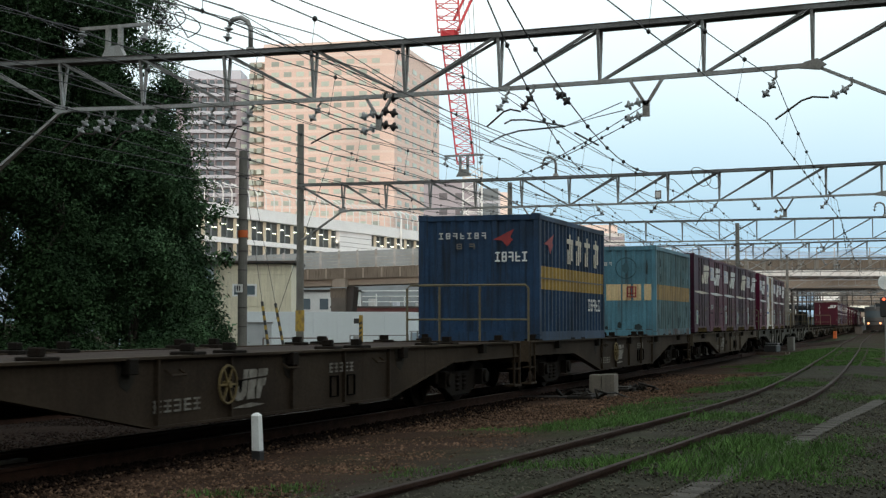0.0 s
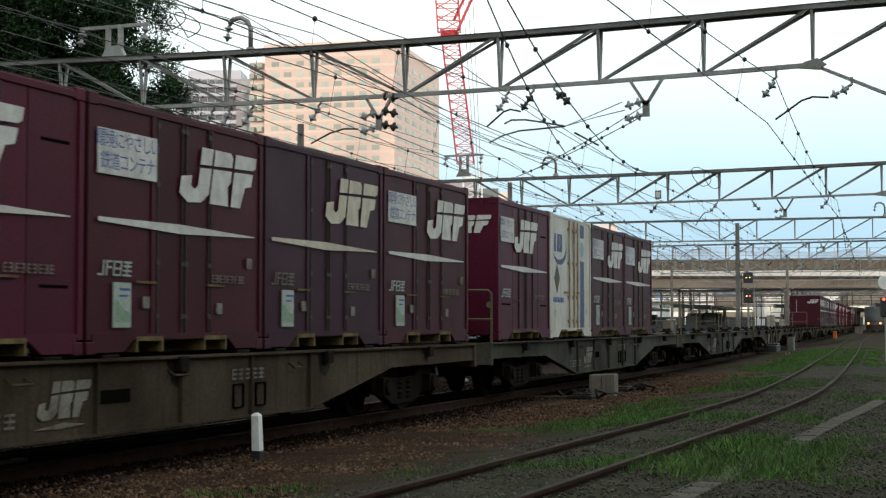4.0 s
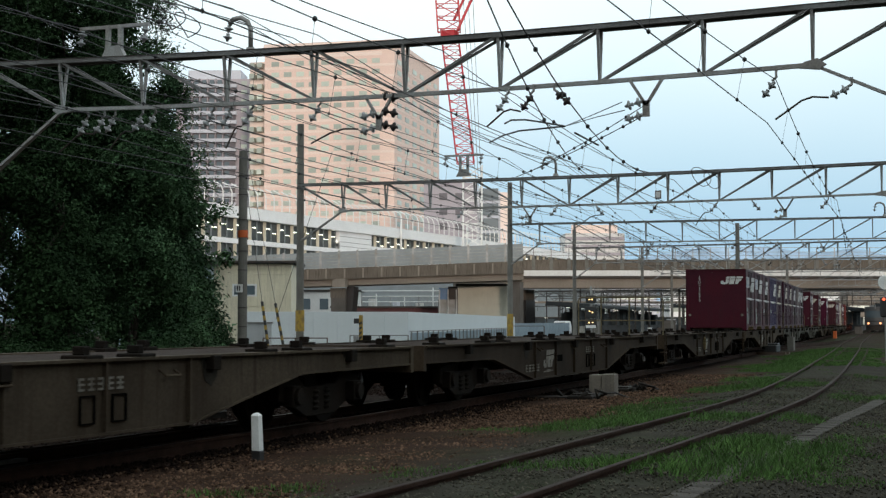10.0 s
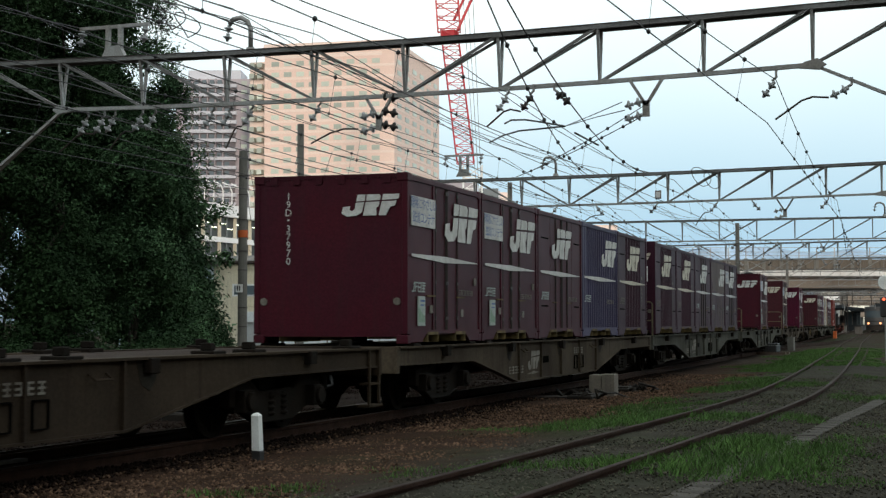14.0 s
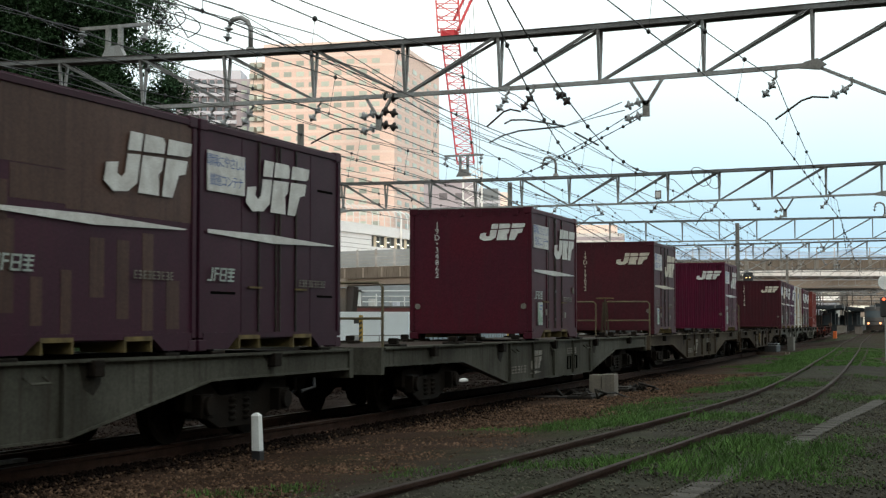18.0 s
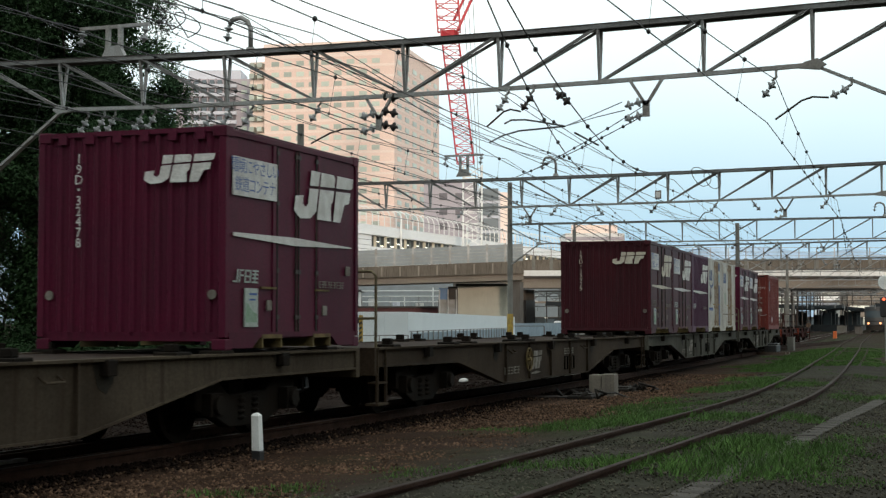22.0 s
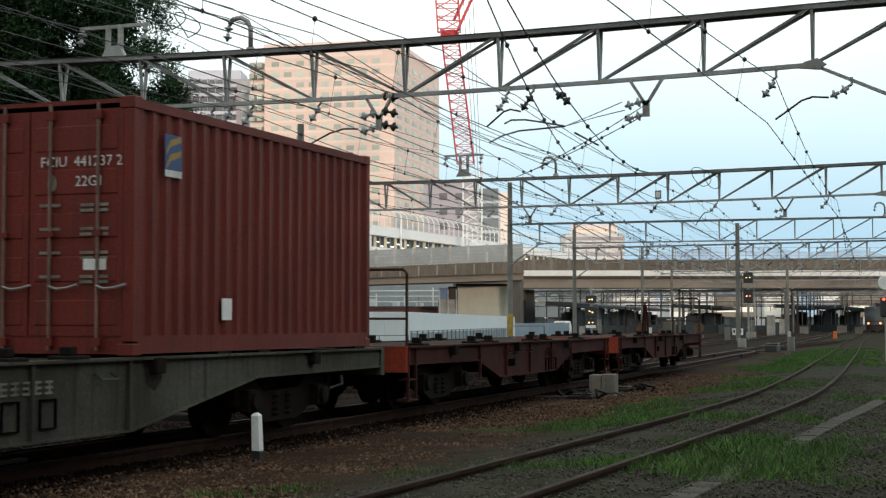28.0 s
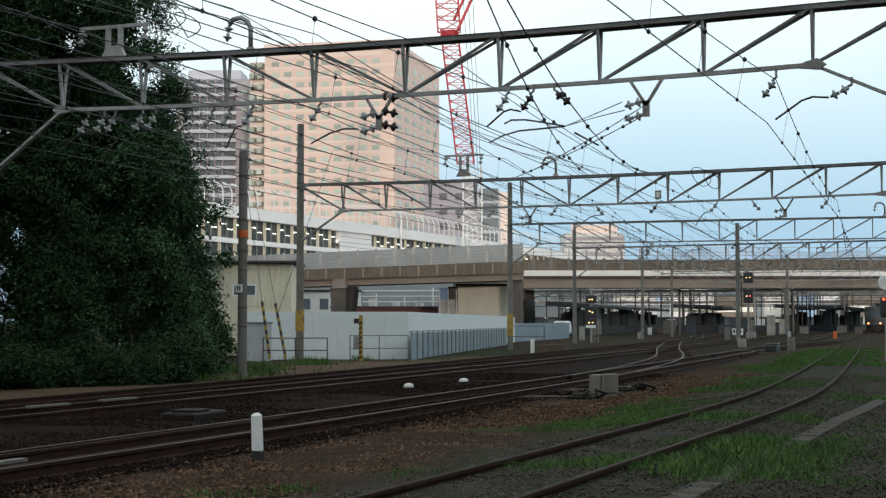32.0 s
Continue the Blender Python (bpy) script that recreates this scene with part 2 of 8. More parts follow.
def sweep(shape, pts, profile):
    """A profile of (offset, height) swept along points (x, y, z)."""
    b, n = len(shape.v), len(profile)
    for i, p in enumerate(pts):
        a, c = Vector(pts[max(i - 1, 0)]), Vector(pts[min(i + 1, len(pts) - 1)])
        d = (c - a).normalized()
        s = Vector((d.y, -d.x, 0)).normalized()
        for o, h in profile:
            shape.v.append(tuple(Vector(p) + s * o + Vector((0, 0, h))))
    for i in range(len(pts) - 1):
        for j in range(n):
            m = (j + 1) % n
            shape.f.append((b + i * n + j, b + i * n + m, b + (i + 1) * n + m, b + (i + 1) * n + j))
    shape.f.append(tuple(b + j for j in reversed(range(n))))
    shape.f.append(tuple(b + (len(pts) - 1) * n + j for j in range(n)))
    return shape


def smooth_path(keys, step=1.5):
    """Points along keys (x, y), rounded, as x over y."""
    ys = [k[1] for k in keys]
    out, y = [], ys[0]
    while y <= ys[-1] + 1e-6:
        i = max(0, min(len(keys) - 2, next((j for j in range(len(keys) - 1) if ys[j + 1] >= y), len(keys) - 2)))
        t = (y - ys[i]) / (ys[i + 1] - ys[i])
        def slope(j):
            a, b = max(j - 1, 0), min(j + 1, len(keys) - 1)
            return (keys[b][0] - keys[a][0]) / (ys[b] - ys[a])
        h = ys[i + 1] - ys[i]
        m0, m1 = slope(i) * h, slope(i + 1) * h
        x = (2 * t ** 3 - 3 * t * t + 1) * keys[i][0] + (t ** 3 - 2 * t * t + t) * m0 + (-2 * t ** 3 + 3 * t * t) * keys[i + 1][0] + (t ** 3 - t * t) * m1
        out.append((x, y))
        y += step
    return out


# ---- ground ----
GROUND_MAT = shade("yard_ground", (0.5, 0.5, 0.5), 0.95, 0, (0.30, 0.29, 0.28), 1.1, 14, 0.9, 0.9, bump_scale=26, spec=0.03)


def soil_from_attribute(m):
    """Multiplies the grain by the soil colour stored with the ground."""
    n, l = m.node_tree.nodes, m.node_tree.links
    b = n["Principled BSDF"]
    link = b.inputs["Base Color"].links[0]
    at, mx = n.new("ShaderNodeAttribute"), n.new("ShaderNodeMix")
    at.attribute_name = "soil"
    mx.data_type, mx.blend_type = "RGBA", "MULTIPLY"
    mx.inputs["Factor"].default_value = 1.0
    l.new(link.from_socket, mx.inputs["A"])
    l.new(at.outputs["Color"], mx.inputs["B"])
    l.new(mx.outputs["Result"], b.inputs["Base Color"])


soil_from_attribute(GROUND_MAT)
# BED is oil-dark and also holds shade from wagons and trees.
BED, BROWN, GRAVEL, MOSS = Vector((0.0095, 0.0055, 0.004)), Vector((0.074, 0.041, 0.027)), Vector((0.080, 0.074, 0.060)), Vector((0.046, 0.070, 0.028))


def soil(x, y):
    """Oily beds under the lines, darkened further for shade of wagons and trees, brown ballast between, grey gravel and
    moss by the siding.
    """
    d = x - line_x(min(max(y, -25), 400))
    w = 0.5 + 0.5 * noise.noise(Vector((x * 0.6, y * 0.6, 1))) + 0.25 * noise.noise(Vector((x * 2.1, y * 2.1, 7)))
    bed = max(0, 1 - max(0, abs(d + 0.1) - 0.9) / 0.7)
    bed = max(bed, max(0, 1 - max(0, abs(d + 6.0) - 2.2) / 0.8), 0.8 if -4.5 < d < -1.0 else 0)
    c = BROWN.lerp(GRAVEL, min(1, max(0, (d - 3.2) / 1.6)))
    if y > 75 and d <= -12:
        c = BROWN.lerp(GRAVEL, 0.35) * 0.85
    elif y > 55 and d > -12:
        c = BROWN.lerp(GRAVEL, 0.4) * 1.0
    if -12 > d and y <= 75:
        c = BROWN.lerp(GRAVEL, 0.6)
    if -19 < d < -8.8 and y < 75:
        c = BROWN.lerp(GRAVEL, 0.3) * 2.6
    c = c.lerp(MOSS, 0.7 * min(1, max(0, (w - 0.45) * 2.2)) * min(1, max(0, (d - 1.6) / 1.2)))
    if y > 62:
        c = c.lerp(MOSS, 0.75 * min(1, max(0, (noise.noise(Vector((x * 0.22, y * 0.05, 3))) + 0.15) * 1.8)))
    c = c.lerp(BED, bed * (0.75 + 0.25 * w) * (1.0 if y < 70 else 0.6))
    return c * (0.75 + 0.5 * w)


def build_ground():
    fx = list(np.arange(-50, -26, 0.8)) + list(np.arange(-26, 14.01, 0.3))
    fy = list(np.arange(6, 62.01, 0.4))
    xs = [-3500, -1200, -400, -150, -80, -60] + fx + [20, 30, 60, 150, 500, 1500, 3500]
    ys = [-3500, -800, -200, -60, -20, -8, 0] + fy + list(np.arange(63, 130, 2.0)) + list(np.arange(130, 240, 5.0)) + [240, 260, 350, 600, 1200, 3500]
    v, f = [], []
    for y in ys:
        for x in xs:
            z = ground_z(x, y)
            z += 0.022 * noise.noise(Vector((x * 0.9, y * 0.9, 0))) + 0.03 * noise.noise(Vector((x * 0.2, y * 0.2, 5)))
            v.append((x, y, z))
    w = len(xs)
    for j in range(len(ys) - 1):
        for i in range(w - 1):
            f.append((j * w + i, j * w + i + 1, (j + 1) * w + i + 1, (j + 1) * w + i))
    me = bpy.data.meshes.new("ground")
    me.from_pydata(v, [], f)
    me.polygons.foreach_set("use_smooth", [True] * len(me.polygons))
    ca = me.color_attributes.new("soil", "FLOAT_COLOR", "POINT")
    ca.data.foreach_set("color", [c for x, y, z in v for c in (*soil(x, y), 1.0)])
    me.materials.append(GROUND_MAT)
    tagged(new("ground", me), "dark brown ballast and dirt of a rail yard", "ground", kind="structure")


build_ground()

# ---- tracks ----
RAIL_BODY = [(-0.062, -0.153), (0.062, -0.153), (0.062, -0.140), (0.010, -0.122), (0.009, -0.045), (0.032, -0.036), (0.0325, -0.004), (-0.0325, -0.004), (-0.032, -0.036), (-0.009, -0.045), (-0.010, -0.122), (-0.062, -0.140)]
RAIL_CROWN = [(-0.030, -0.004), (0.030, -0.004), (0.026, 0.0), (-0.026, 0.0)]
SLEEPER_MESH = Shape().box(-1.05, 1.05, -0.10, 0.10, -0.30, -0.150).mesh("sleeper", SLEEPER, 0.012)


def track(name, label, keys, z, crown, sleepers):
    """Two rails on sleepers along keys (x, y) of the centre line."""
    t = thing(name, label, "railway track", "tracks of the yard", "structure")
    path = smooth_path(keys)
    pts = [(x, y, z) for x, y in path]
    for side in (-0.566, 0.566):
        r = part("rail", sweep(Shape(), pts, [(o + side, h) for o, h in RAIL_BODY]), RAIL_SIDE, t)
        part("rail_head", sweep(Shape(), pts, [(o + side, h) for o, h in RAIL_CROWN]), crown, r, "worn shining running surface")
    if sleepers:
        y0, y1, step = sleepers
        ys, xs = [p[1] for p in path], [p[0] for p in path]
        for y in np.arange(y0, y1, step):
            x, d = np.interp(y, ys, xs), (np.interp(y + 1, ys, xs) - np.interp(y - 1, ys, xs)) / 2
            s = part("sleeper", SLEEPER_MESH, None, t)
            s.matrix_basis = pose(float(x), float(y), z + random.uniform(-0.008, 0.0), 0, 0, math.degrees(math.atan(-d)) + random.uniform(-1, 1))
    return t


LINE_KEYS = [(line_x(s), s) for s in range(-60, 400, 5)]
main = track("track_main", "freight line with shining rails on oily sleepers", LINE_KEYS, 0.0, RAIL_TOP, (9, 90, 0.6))
# check rails beside the running rails, and a joint plate
for side in (-0.44, 0.44):
    part("check_rail", sweep(Shape(), [(line_x(y), y, -0.006) for y in np.arange(-5.0, 20.1, 1.0)], [(o * 0.8 + side + (0.03 if side < 0 else -0.03), h) for o, h in RAIL_BODY]), RAIL_SIDE, main, "rusty check rail")
for x, y in ((line_x(12.2) + 0.10, 12.2), (line_x(21.2) - 5.35, 21.2), (line_x(23.4) - 5.35, 23.4)):
    part("joint_plate", Shape().box(x - 0.05, x + 0.05, y - 0.55, y + 0.55, -0.03, 0.004), CONCRETE_POLE, main, "pale joint plate")
track("track_second", "running line beside the freight line", [(line_x(s) - 5.0, s) for s in range(-60, 400, 5)], -0.03, RAIL_TOP, (15, 80, 0.62))
track("track_third", "rusty side line beside the trees", [(line_x(s) - float(np.interp(s, [0, 27, 50, 75, 100, 200], [6.6, 7.0, 7.8, 8.6, 9.2, 10.5])), s) for s in range(-40, 260, 5)], -0.04, RAIL_DULL, (18, 70, 0.64))
track("track_siding", "weedy siding curving through grass", [(5.1, -20), (5.1, 0), (5.12, 12), (5.1, 20), (5.05, 24), (4.85, 29), (4.15, 38), (2.45, 56), (0.5, 76), (-1.85, 99), (-4.4, 126), (-8.5, 170), (-14.3, 237), (-18, 280)], 0.05, RAIL_DULL, (10, 60, 0.66))
track("track_crossover", "crossover curving away from the freight line", [(line_x(38) + 0.1, 38), (line_x(46) - 0.25, 46), (-3.75, 56), (-5.6, 65), (-8.7, 78), (-12.0, 93), (-16.0, 112), (-19.4, 135), (-25.2, 165), (-34.0, 245), (-37.4, 280)], 0.004, RAIL_TOP, (50, 92, 0.62))

track("track_link", "rusty link from the freight line to the siding", [(line_x(66) + 0.1, 66), (-3.95, 75), (-4.45, 84), (-4.60, 97), (-4.45, 114.7), (-4.95, 131), (-6.3, 146)], -0.01, RAIL_DULL, None)

# ---- catenary gantries ----
def gantry(x0, x1, y0, y1, nodes, post_left, post_right, drops=(1.35, 1.35), joined=False, z_top=7.6, z_bot=6.35, post_top=(8.2, 8.2), mids=(), sag=0.0, rise=0.0):
    """An inverted-triangle lattice beam from (x0, y0) to (x1, y1) with nodes lower panel points, on posts."""
    g = thing("catenary_gantry", "grey steel lattice gantry over the tracks", "gantry", "gantries over the yard")
    ax = Vector((x1 - x0, y1 - y0, 0)) / (nodes - 1)
    nrm = Vector((-ax.y, ax.x, 0)).normalized() * 0.17
    hang = [rise * i / (nodes - 1) - 4 * sag * i * (nodes - 1 - i) / (nodes - 1) ** 2 for i in range(-1, nodes + 1)]
    lo = [Vector((x0, y0, z_bot + hang[i + 1])) + ax * i for i in range(nodes)]
    top = [Vector((p.x, p.y, z_top + hang[i + 1])) for i, p in enumerate(lo)]
    a, b = Vector(post_left), Vector(post_right)
    mid = (nodes - 1) // 2
    line = [Vector((a.x, a.y, z_top + hang[0]))] + top + [Vector((b.x, b.y, z_top + hang[-1]))]
    def rect(w, h, dx=0.0, dz=0.0):
        return [(dx - w / 2, dz - h / 2), (dx + w / 2, dz - h / 2), (dx + w / 2, dz + h / 2), (dx - w / 2, dz + h / 2)]
    # Dark strip along the top stands for the shadow of the chord's angle.
    part("top_plate", sweep(Shape(), line, rect(0.45, 0.020, 0, 0.055)), DARK_IRON, g, "dark strip for the shadow along the top chord")
    for s in (-1, 1):
        part("top_chord", sweep(Shape(), line, rect(0.085, 0.088, 0.17 * s)), CHORD_STEEL, g)
    part("bottom_chord", sweep(Shape(), lo, rect(0.10, 0.085)), STEEL_GREY, g)
    for p, d in ((lo[0], -1), (lo[-1], 1)):
        part("gusset", Shape().prism([(-0.30, -0.05), (0.12, -0.10), (0.26, 0.0), (0.10, 0.12), (-0.16, 0.06)], lambda u, w, t: (p.x + u * d, p.y + t, p.z + w), -0.065, 0.065), STEEL_GREY, g)
    if joined:
        web = Shape()
        for i in range(nodes):
            web.bar(lo[i], top[i], 0.06)
            if i < nodes - 1:
                web.bar(*((top[i], lo[i + 1]) if i < mid else (lo[i], top[i + 1])), 0.055)
        part("lacing", web, STEEL_GREY, g)
    for i in range(0 if joined else nodes):
        for s in (-1, 1):
            part("upright", Shape().bar(lo[i], top[i] + nrm * s, 0.06, 0.06), STEEL_GREY, g)
    for i in range(0 if joined else nodes - 1):
        p, q = (top[i], lo[i + 1]) if i < mid else (lo[i], top[i + 1])
        for s in (-1, 1):
            pp, qq = (p + nrm * s, q) if i < mid else (p, q + nrm * s)
            part("diagonal", Shape().bar(pp, qq, 0.055, 0.055), CHORD_STEEL, g)
    for end, inner, h, drop in ((a, lo[0], post_top[0], drops[0]), (b, lo[-1], post_top[1], drops[1])):
        zg = ground_z(end.x, end.y) - 0.1
        part("post", Shape().tube((end.x, end.y, zg), (end.x, end.y, h), 0.18, 14, 0.15), CONCRETE_POLE, g, smooth=False)
        foot = Vector((end.x, end.y, inner.z - drop))
        for s in (-1, 1):
            part("knee_brace", Shape().bar(inner, foot + nrm * s * 0.6, 0.075, 0.06), STEEL_GREY, g)
        out = top[0] - ax if end is a else top[-1] + ax
        for s in (-1, 1):
            part("diagonal", Shape().bar(inner, out + nrm * s, 0.055), CHORD_STEEL, g)
    for mx in mids:
        t = (mx - x0) / (x1 - x0)
        y = y0 + (y1 - y0) * t
        part("post", Shape().tube((mx, y, ground_z(mx, y) - 0.1), (mx, y, 9.3), 0.2, 12, 0.16), CONCRETE_POLE, g)
        for s in (-1, 1):
            part("knee_brace", Shape().bar((mx, y, z_bot - 1.3), (mx + 2.4 * s, y, z_bot), 0.08), STEEL_GREY, g)
    return g


gantry(-12.14, 5.18, 30.35, 30.85, 9, (-15.3, 30.3), (9.7, 30.95), (2.35, 2.1), z_top=7.485, z_bot=6.36, sag=0.125, rise=0.09)
gantry(-19.79, 3.57, 62.3, 61.7, 12, (-21.95, 62.35), (5.9, 61.6), post_top=(10.35, 8.2), z_top=7.53, sag=0.08)
gantry(-20.4, 2.2, 93.0, 94.6, 11, (-22.35, 92.9), (4.4, 94.8), post_top=(10.3, 8.2))
gantry(-25.5, -1.0, 124.5, 121.5, 12, (-27.5, 124.8), (1.2, 121.3), post_top=(9.2, 8.2), mids=(-13.4,))
gantry(-27.0, -5.0, 155.0, 154.0, 11, (-29.2, 155.2), (-2.8, 154.0), joined=True, post_top=(9.2, 8.2))
gantry(-31.0, -6.0, 186.0, 184.0, 12, (-33.2, 186.2), (-3.8, 184.0), joined=True, mids=(-19,))
gantry(-37.0, -10.0, 217.0, 215.0, 13, (-39.2, 217.2), (-7.8, 215.0), joined=True, mids=(-24,))
gantry(-42.0, -14.0, 250.0, 248.0, 13, (-44.2, 250.2), (-11.8, 248.0), joined=True, mids=(-28,))
gantry(-48.0, -18.0, 290.0, 288.0, 13, (-50.2, 290.2), (-15.8, 288.0), joined=True, mids=(-33,))


# ---- unseen walls added behind and beside the camera to block light ----
def light_block_walls():
    w = Shape().box(-160, 200, -61, -60, -0.5, 28)
    ob = part("wall_south", w, CONCRETE, None)
    tagged(ob, "unseen wall added behind the yard to block light", "wall", kind="structure")
    ob = part("wall_east", Shape().box(34, 35, -60, 80, -0.5, 15), CONCRETE, None)
    tagged(ob, "unseen wall added beside the yard to block light", "wall", kind="structure")


light_block_walls()


# ---- overhead wires ----
GANTRY_Y = [-31.0, -0.2, 30.6, 62.0, 93.6, 123.0, 154.5, 185.0, 216.0, 249.0]


def sag_points(p, q, drop, n=9):
    p, q = Vector(p), Vector(q)
    return [p.lerp(q, i / n) - Vector((0, 0, 4 * drop * (i / n) * (1 - i / n))) for i in range(n + 1)]


def overhead_line(offset, z_contact=5.3, z_mess=6.15, spans=8, zig=0.18, r=0.010):
    """Contact wire, carrier wire and droppers over one track."""
    ow = thing("overhead_line", "dark contact wire hung from a carrier wire", "overhead wire", "overhead lines of the yard")
    pts = [(offset(y) + (zig if i % 2 else -zig), y) for i, y in enumerate(GANTRY_Y[: spans + 1])]
    for i, ((xa, ya), (xb, yb)) in enumerate(zip(pts, pts[1:])):
        part("contact_wire", Shape().pipe([(xa, ya, z_contact), (xb, yb, z_contact)], r, 5), WIRE_BLACK, ow)
        cxa, cxb = offset(ya), offset(yb)
        part("carrier_wire", Shape().pipe(sag_points((cxa, ya, z_mess), (cxb, yb, z_mess), 0.35), r, 5), WIRE_BLACK, ow)
        if ya < 100:
            for k in range(1, 9):
                t = k / 9
                x0, x1, y = xa + (xb - xa) * t, cxa + (cxb - cxa) * t, ya + (yb - ya) * t
                zt = z_mess - 4 * 0.35 * t * (1 - t)
                dr = Shape().tube((x0, y, z_contact), (x1, y, zt), 0.004, 4)
                dr.lathe([(0.010, -0.045), (0.042, -0.015), (0.042, 0.015), (0.010, 0.045)], 6, (x1, y, zt))
                dr.lathe([(0.010, -0.035), (0.030, -0.01), (0.030, 0.01), (0.010, 0.035)], 6, (x0, y, z_contact))
                part("dropper", dr, WIRE_BLACK, ow, "thin dropper with wire clips")


def siding_x(y):
    return float(np.interp(y, [-30, 20, 29, 38, 56, 76, 99, 126, 240], [5.0, 4.9, 4.6, 4.0, 2.4, 0.5, -1.85, -4.4, -14.5]))


overhead_line(lambda y: line_x(y) + 0.05)
overhead_line(lambda y: line_x(y) - 4.85)
overhead_line(lambda y: line_x(y) - 6.5)
overhead_line(lambda y: siding_x(y) - (0.5 if y < 10 else 0.0))
overhead_line(lambda y: line_x(y) - 9.6, 5.35, 6.1)
overhead_line(lambda y: line_x(y) - 10.9, 5.3, 6.0)
overhead_line(lambda y: line_x(y) - 2.6 - 0.06 * max(0, y - 30), 5.45, 6.3)


def feeder(offset, z, spans=8, r=0.011, drop=0.5):
    fw = thing("feeder_wire", "dark feeder wire strung over the gantries", "overhead wire", "feeder wires over the yard")
    for ya, yb in zip(GANTRY_Y[:spans], GANTRY_Y[1:]):
        part("wire_span", Shape().pipe(sag_points((offset(ya), ya, z), (offset(yb), yb, z), drop), r, 5), WIRE_BLACK, fw)


for off, z in ((-6.45, 8.15), (-6.75, 8.5), (-8.9, 8.35), (-10.9, 8.35), (-12.4, 8.8), (-13.0, 8.1), (-4.6, 7.75), (-5.2, 7.72), (-12.0, 6.9), (-11.2, 7.2), (-3.4, 6.9), (-1.6, 7.2)):
    feeder(lambda y, off=off: line_x(y) + off, z)

# slack jumpers and cross wires that change lines between the gantries
jump = thing("jumper_wires", "dark looped jumper wires between the overhead lines", "overhead wire")
for a, b, d in (((2.84, 18.0, 5.58), (-0.93, 36.0, 4.93), 0.4), ((3.08, 18.0, 5.56), (0.60, 36.0, 4.94), 0.55), ((1.86, 30.6, 5.8), (-3.0, 38.0, 5.3), 0.05), ((1.86, 30.6, 5.6), (-3.6, 38.5, 5.2), 0.06)):
    cw = Shape().pipe(sag_points(a, b, d), 0.011, 5)
    for p in sag_points(a, b, d, 14)[2:13:2]:
        cw.lathe([(0.008, -0.04), (0.035, -0.02), (0.035, 0.02), (0.008, 0.04)], 6, p)
    part("cross_wire", cw, WIRE_BLACK, jump)
for cx, cy, cz, r in ((-8.75, 29.6, 8.2, 0.32), (-8.45, 29.8, 8.0, 0.28), (-2.1, 55.0, 6.6, 0.35), (-1.8, 55.5, 6.5, 0.3)):
    part("loop", Shape().pipe([(cx + r * math.cos(a), cy + 0.2 * math.sin(a * 2), cz + r * 0.9 * math.sin(a) - 0.15 * math.cos(a)) for a in [i * 0.45 for i in range(15)]], 0.014, 5), WIRE_BLACK, jump)


splice = thing("splice_wires", "thick black spliced wires strained from a gantry bracket", "overhead wire")
for way in ([(-6.32, 44.00, 6.83), (-5.19, 42.00, 6.77), (-4.03, 40.00, 6.62), (-3.03, 39.00, 6.52), (-2.10, 38.00, 6.42)],
            [(-4.44, 40.00, 6.84), (-4.08, 39.50, 6.86), (-3.51, 39.00, 6.78), (-2.87, 38.50, 6.62), (-2.10, 38.00, 6.42)],
            [(-1.25, 36.00, 5.98), (-1.10, 36.50, 5.88), (-0.93, 37.00, 5.77)]):
    part("spliced_wire", Shape().pipe(way, 0.024, 6), WIRE_BLACK, splice)
for way in ([(-2.10, 38.00, 6.42), (-0.22, 34.00, 6.12), (1.34, 30.65, 5.88)], [(-2.10, 38.00, 6.42), (-0.15, 34.00, 6.06), (1.40, 30.65, 5.71)]):
    part("strain_wire", Shape().pipe(way, 0.011, 5), WIRE_BLACK, splice)


# ---- insulators, brackets and arms on the gantries ----
INSULATOR = Shape()
for k in range(2):
    INSULATOR.lathe([(0.02, 0.0 + k * 0.2), (0.045, 0.01 + k * 0.2), (0.035, 0.06 + k * 0.2), (0.10, 0.075 + k * 0.2), (0.105, 0.10 + k * 0.2), (0.045, 0.13 + k * 0.2), (0.02, 0.19 + k * 0.2)], 12)
INSULATOR_MESH = INSULATOR.mesh("insulator", PORCELAIN, smooth=True)
INSULATOR_DARK = INSULATOR.mesh("insulator", DARK_IRON, smooth=True)


def insulator(parent, p, direction, dark=False):
    ob = part("insulator", INSULATOR_DARK if dark else INSULATOR_MESH, None, parent)
    q = Vector(direction).to_track_quat("Z", "Y")
    ob.matrix_basis = Matrix.Translation(p) @ q.to_matrix().to_4x4()
    return ob


def hanger(x, y, z=6.33, lean=(-0.6, 0, -0.8), arm=None, dark=False):
    """A short bracket with an insulator under the lower chord, and a curved arm to the contact wire where there is one."""
    h = thing("insulator_hanger", "grey porcelain insulator hung under the gantry", "insulator", "insulators on the gantries")
    part("bracket", Shape().pipe([(x, y, z + 0.02), (x, y, z - 0.12), (x + lean[0] * 0.15, y, z - 0.2)], 0.03), STEEL_GREY, h)
    d = Vector(lean).normalized()
    s = Vector((x, y, z - 0.16)) + d * 0.06
    insulator(h, s, d, dark)
    if arm:
        e, t = s + d * 0.42, Vector(arm)
        m = e.lerp(t, 0.5) + Vector((0, 0, 0.16))
        part("steady_arm", Shape().pipe([e, e.lerp(m, 0.6) + Vector((0, 0, 0.05)), m, m.lerp(t, 0.6), t], 0.02), DARK_IRON, h)
    return h


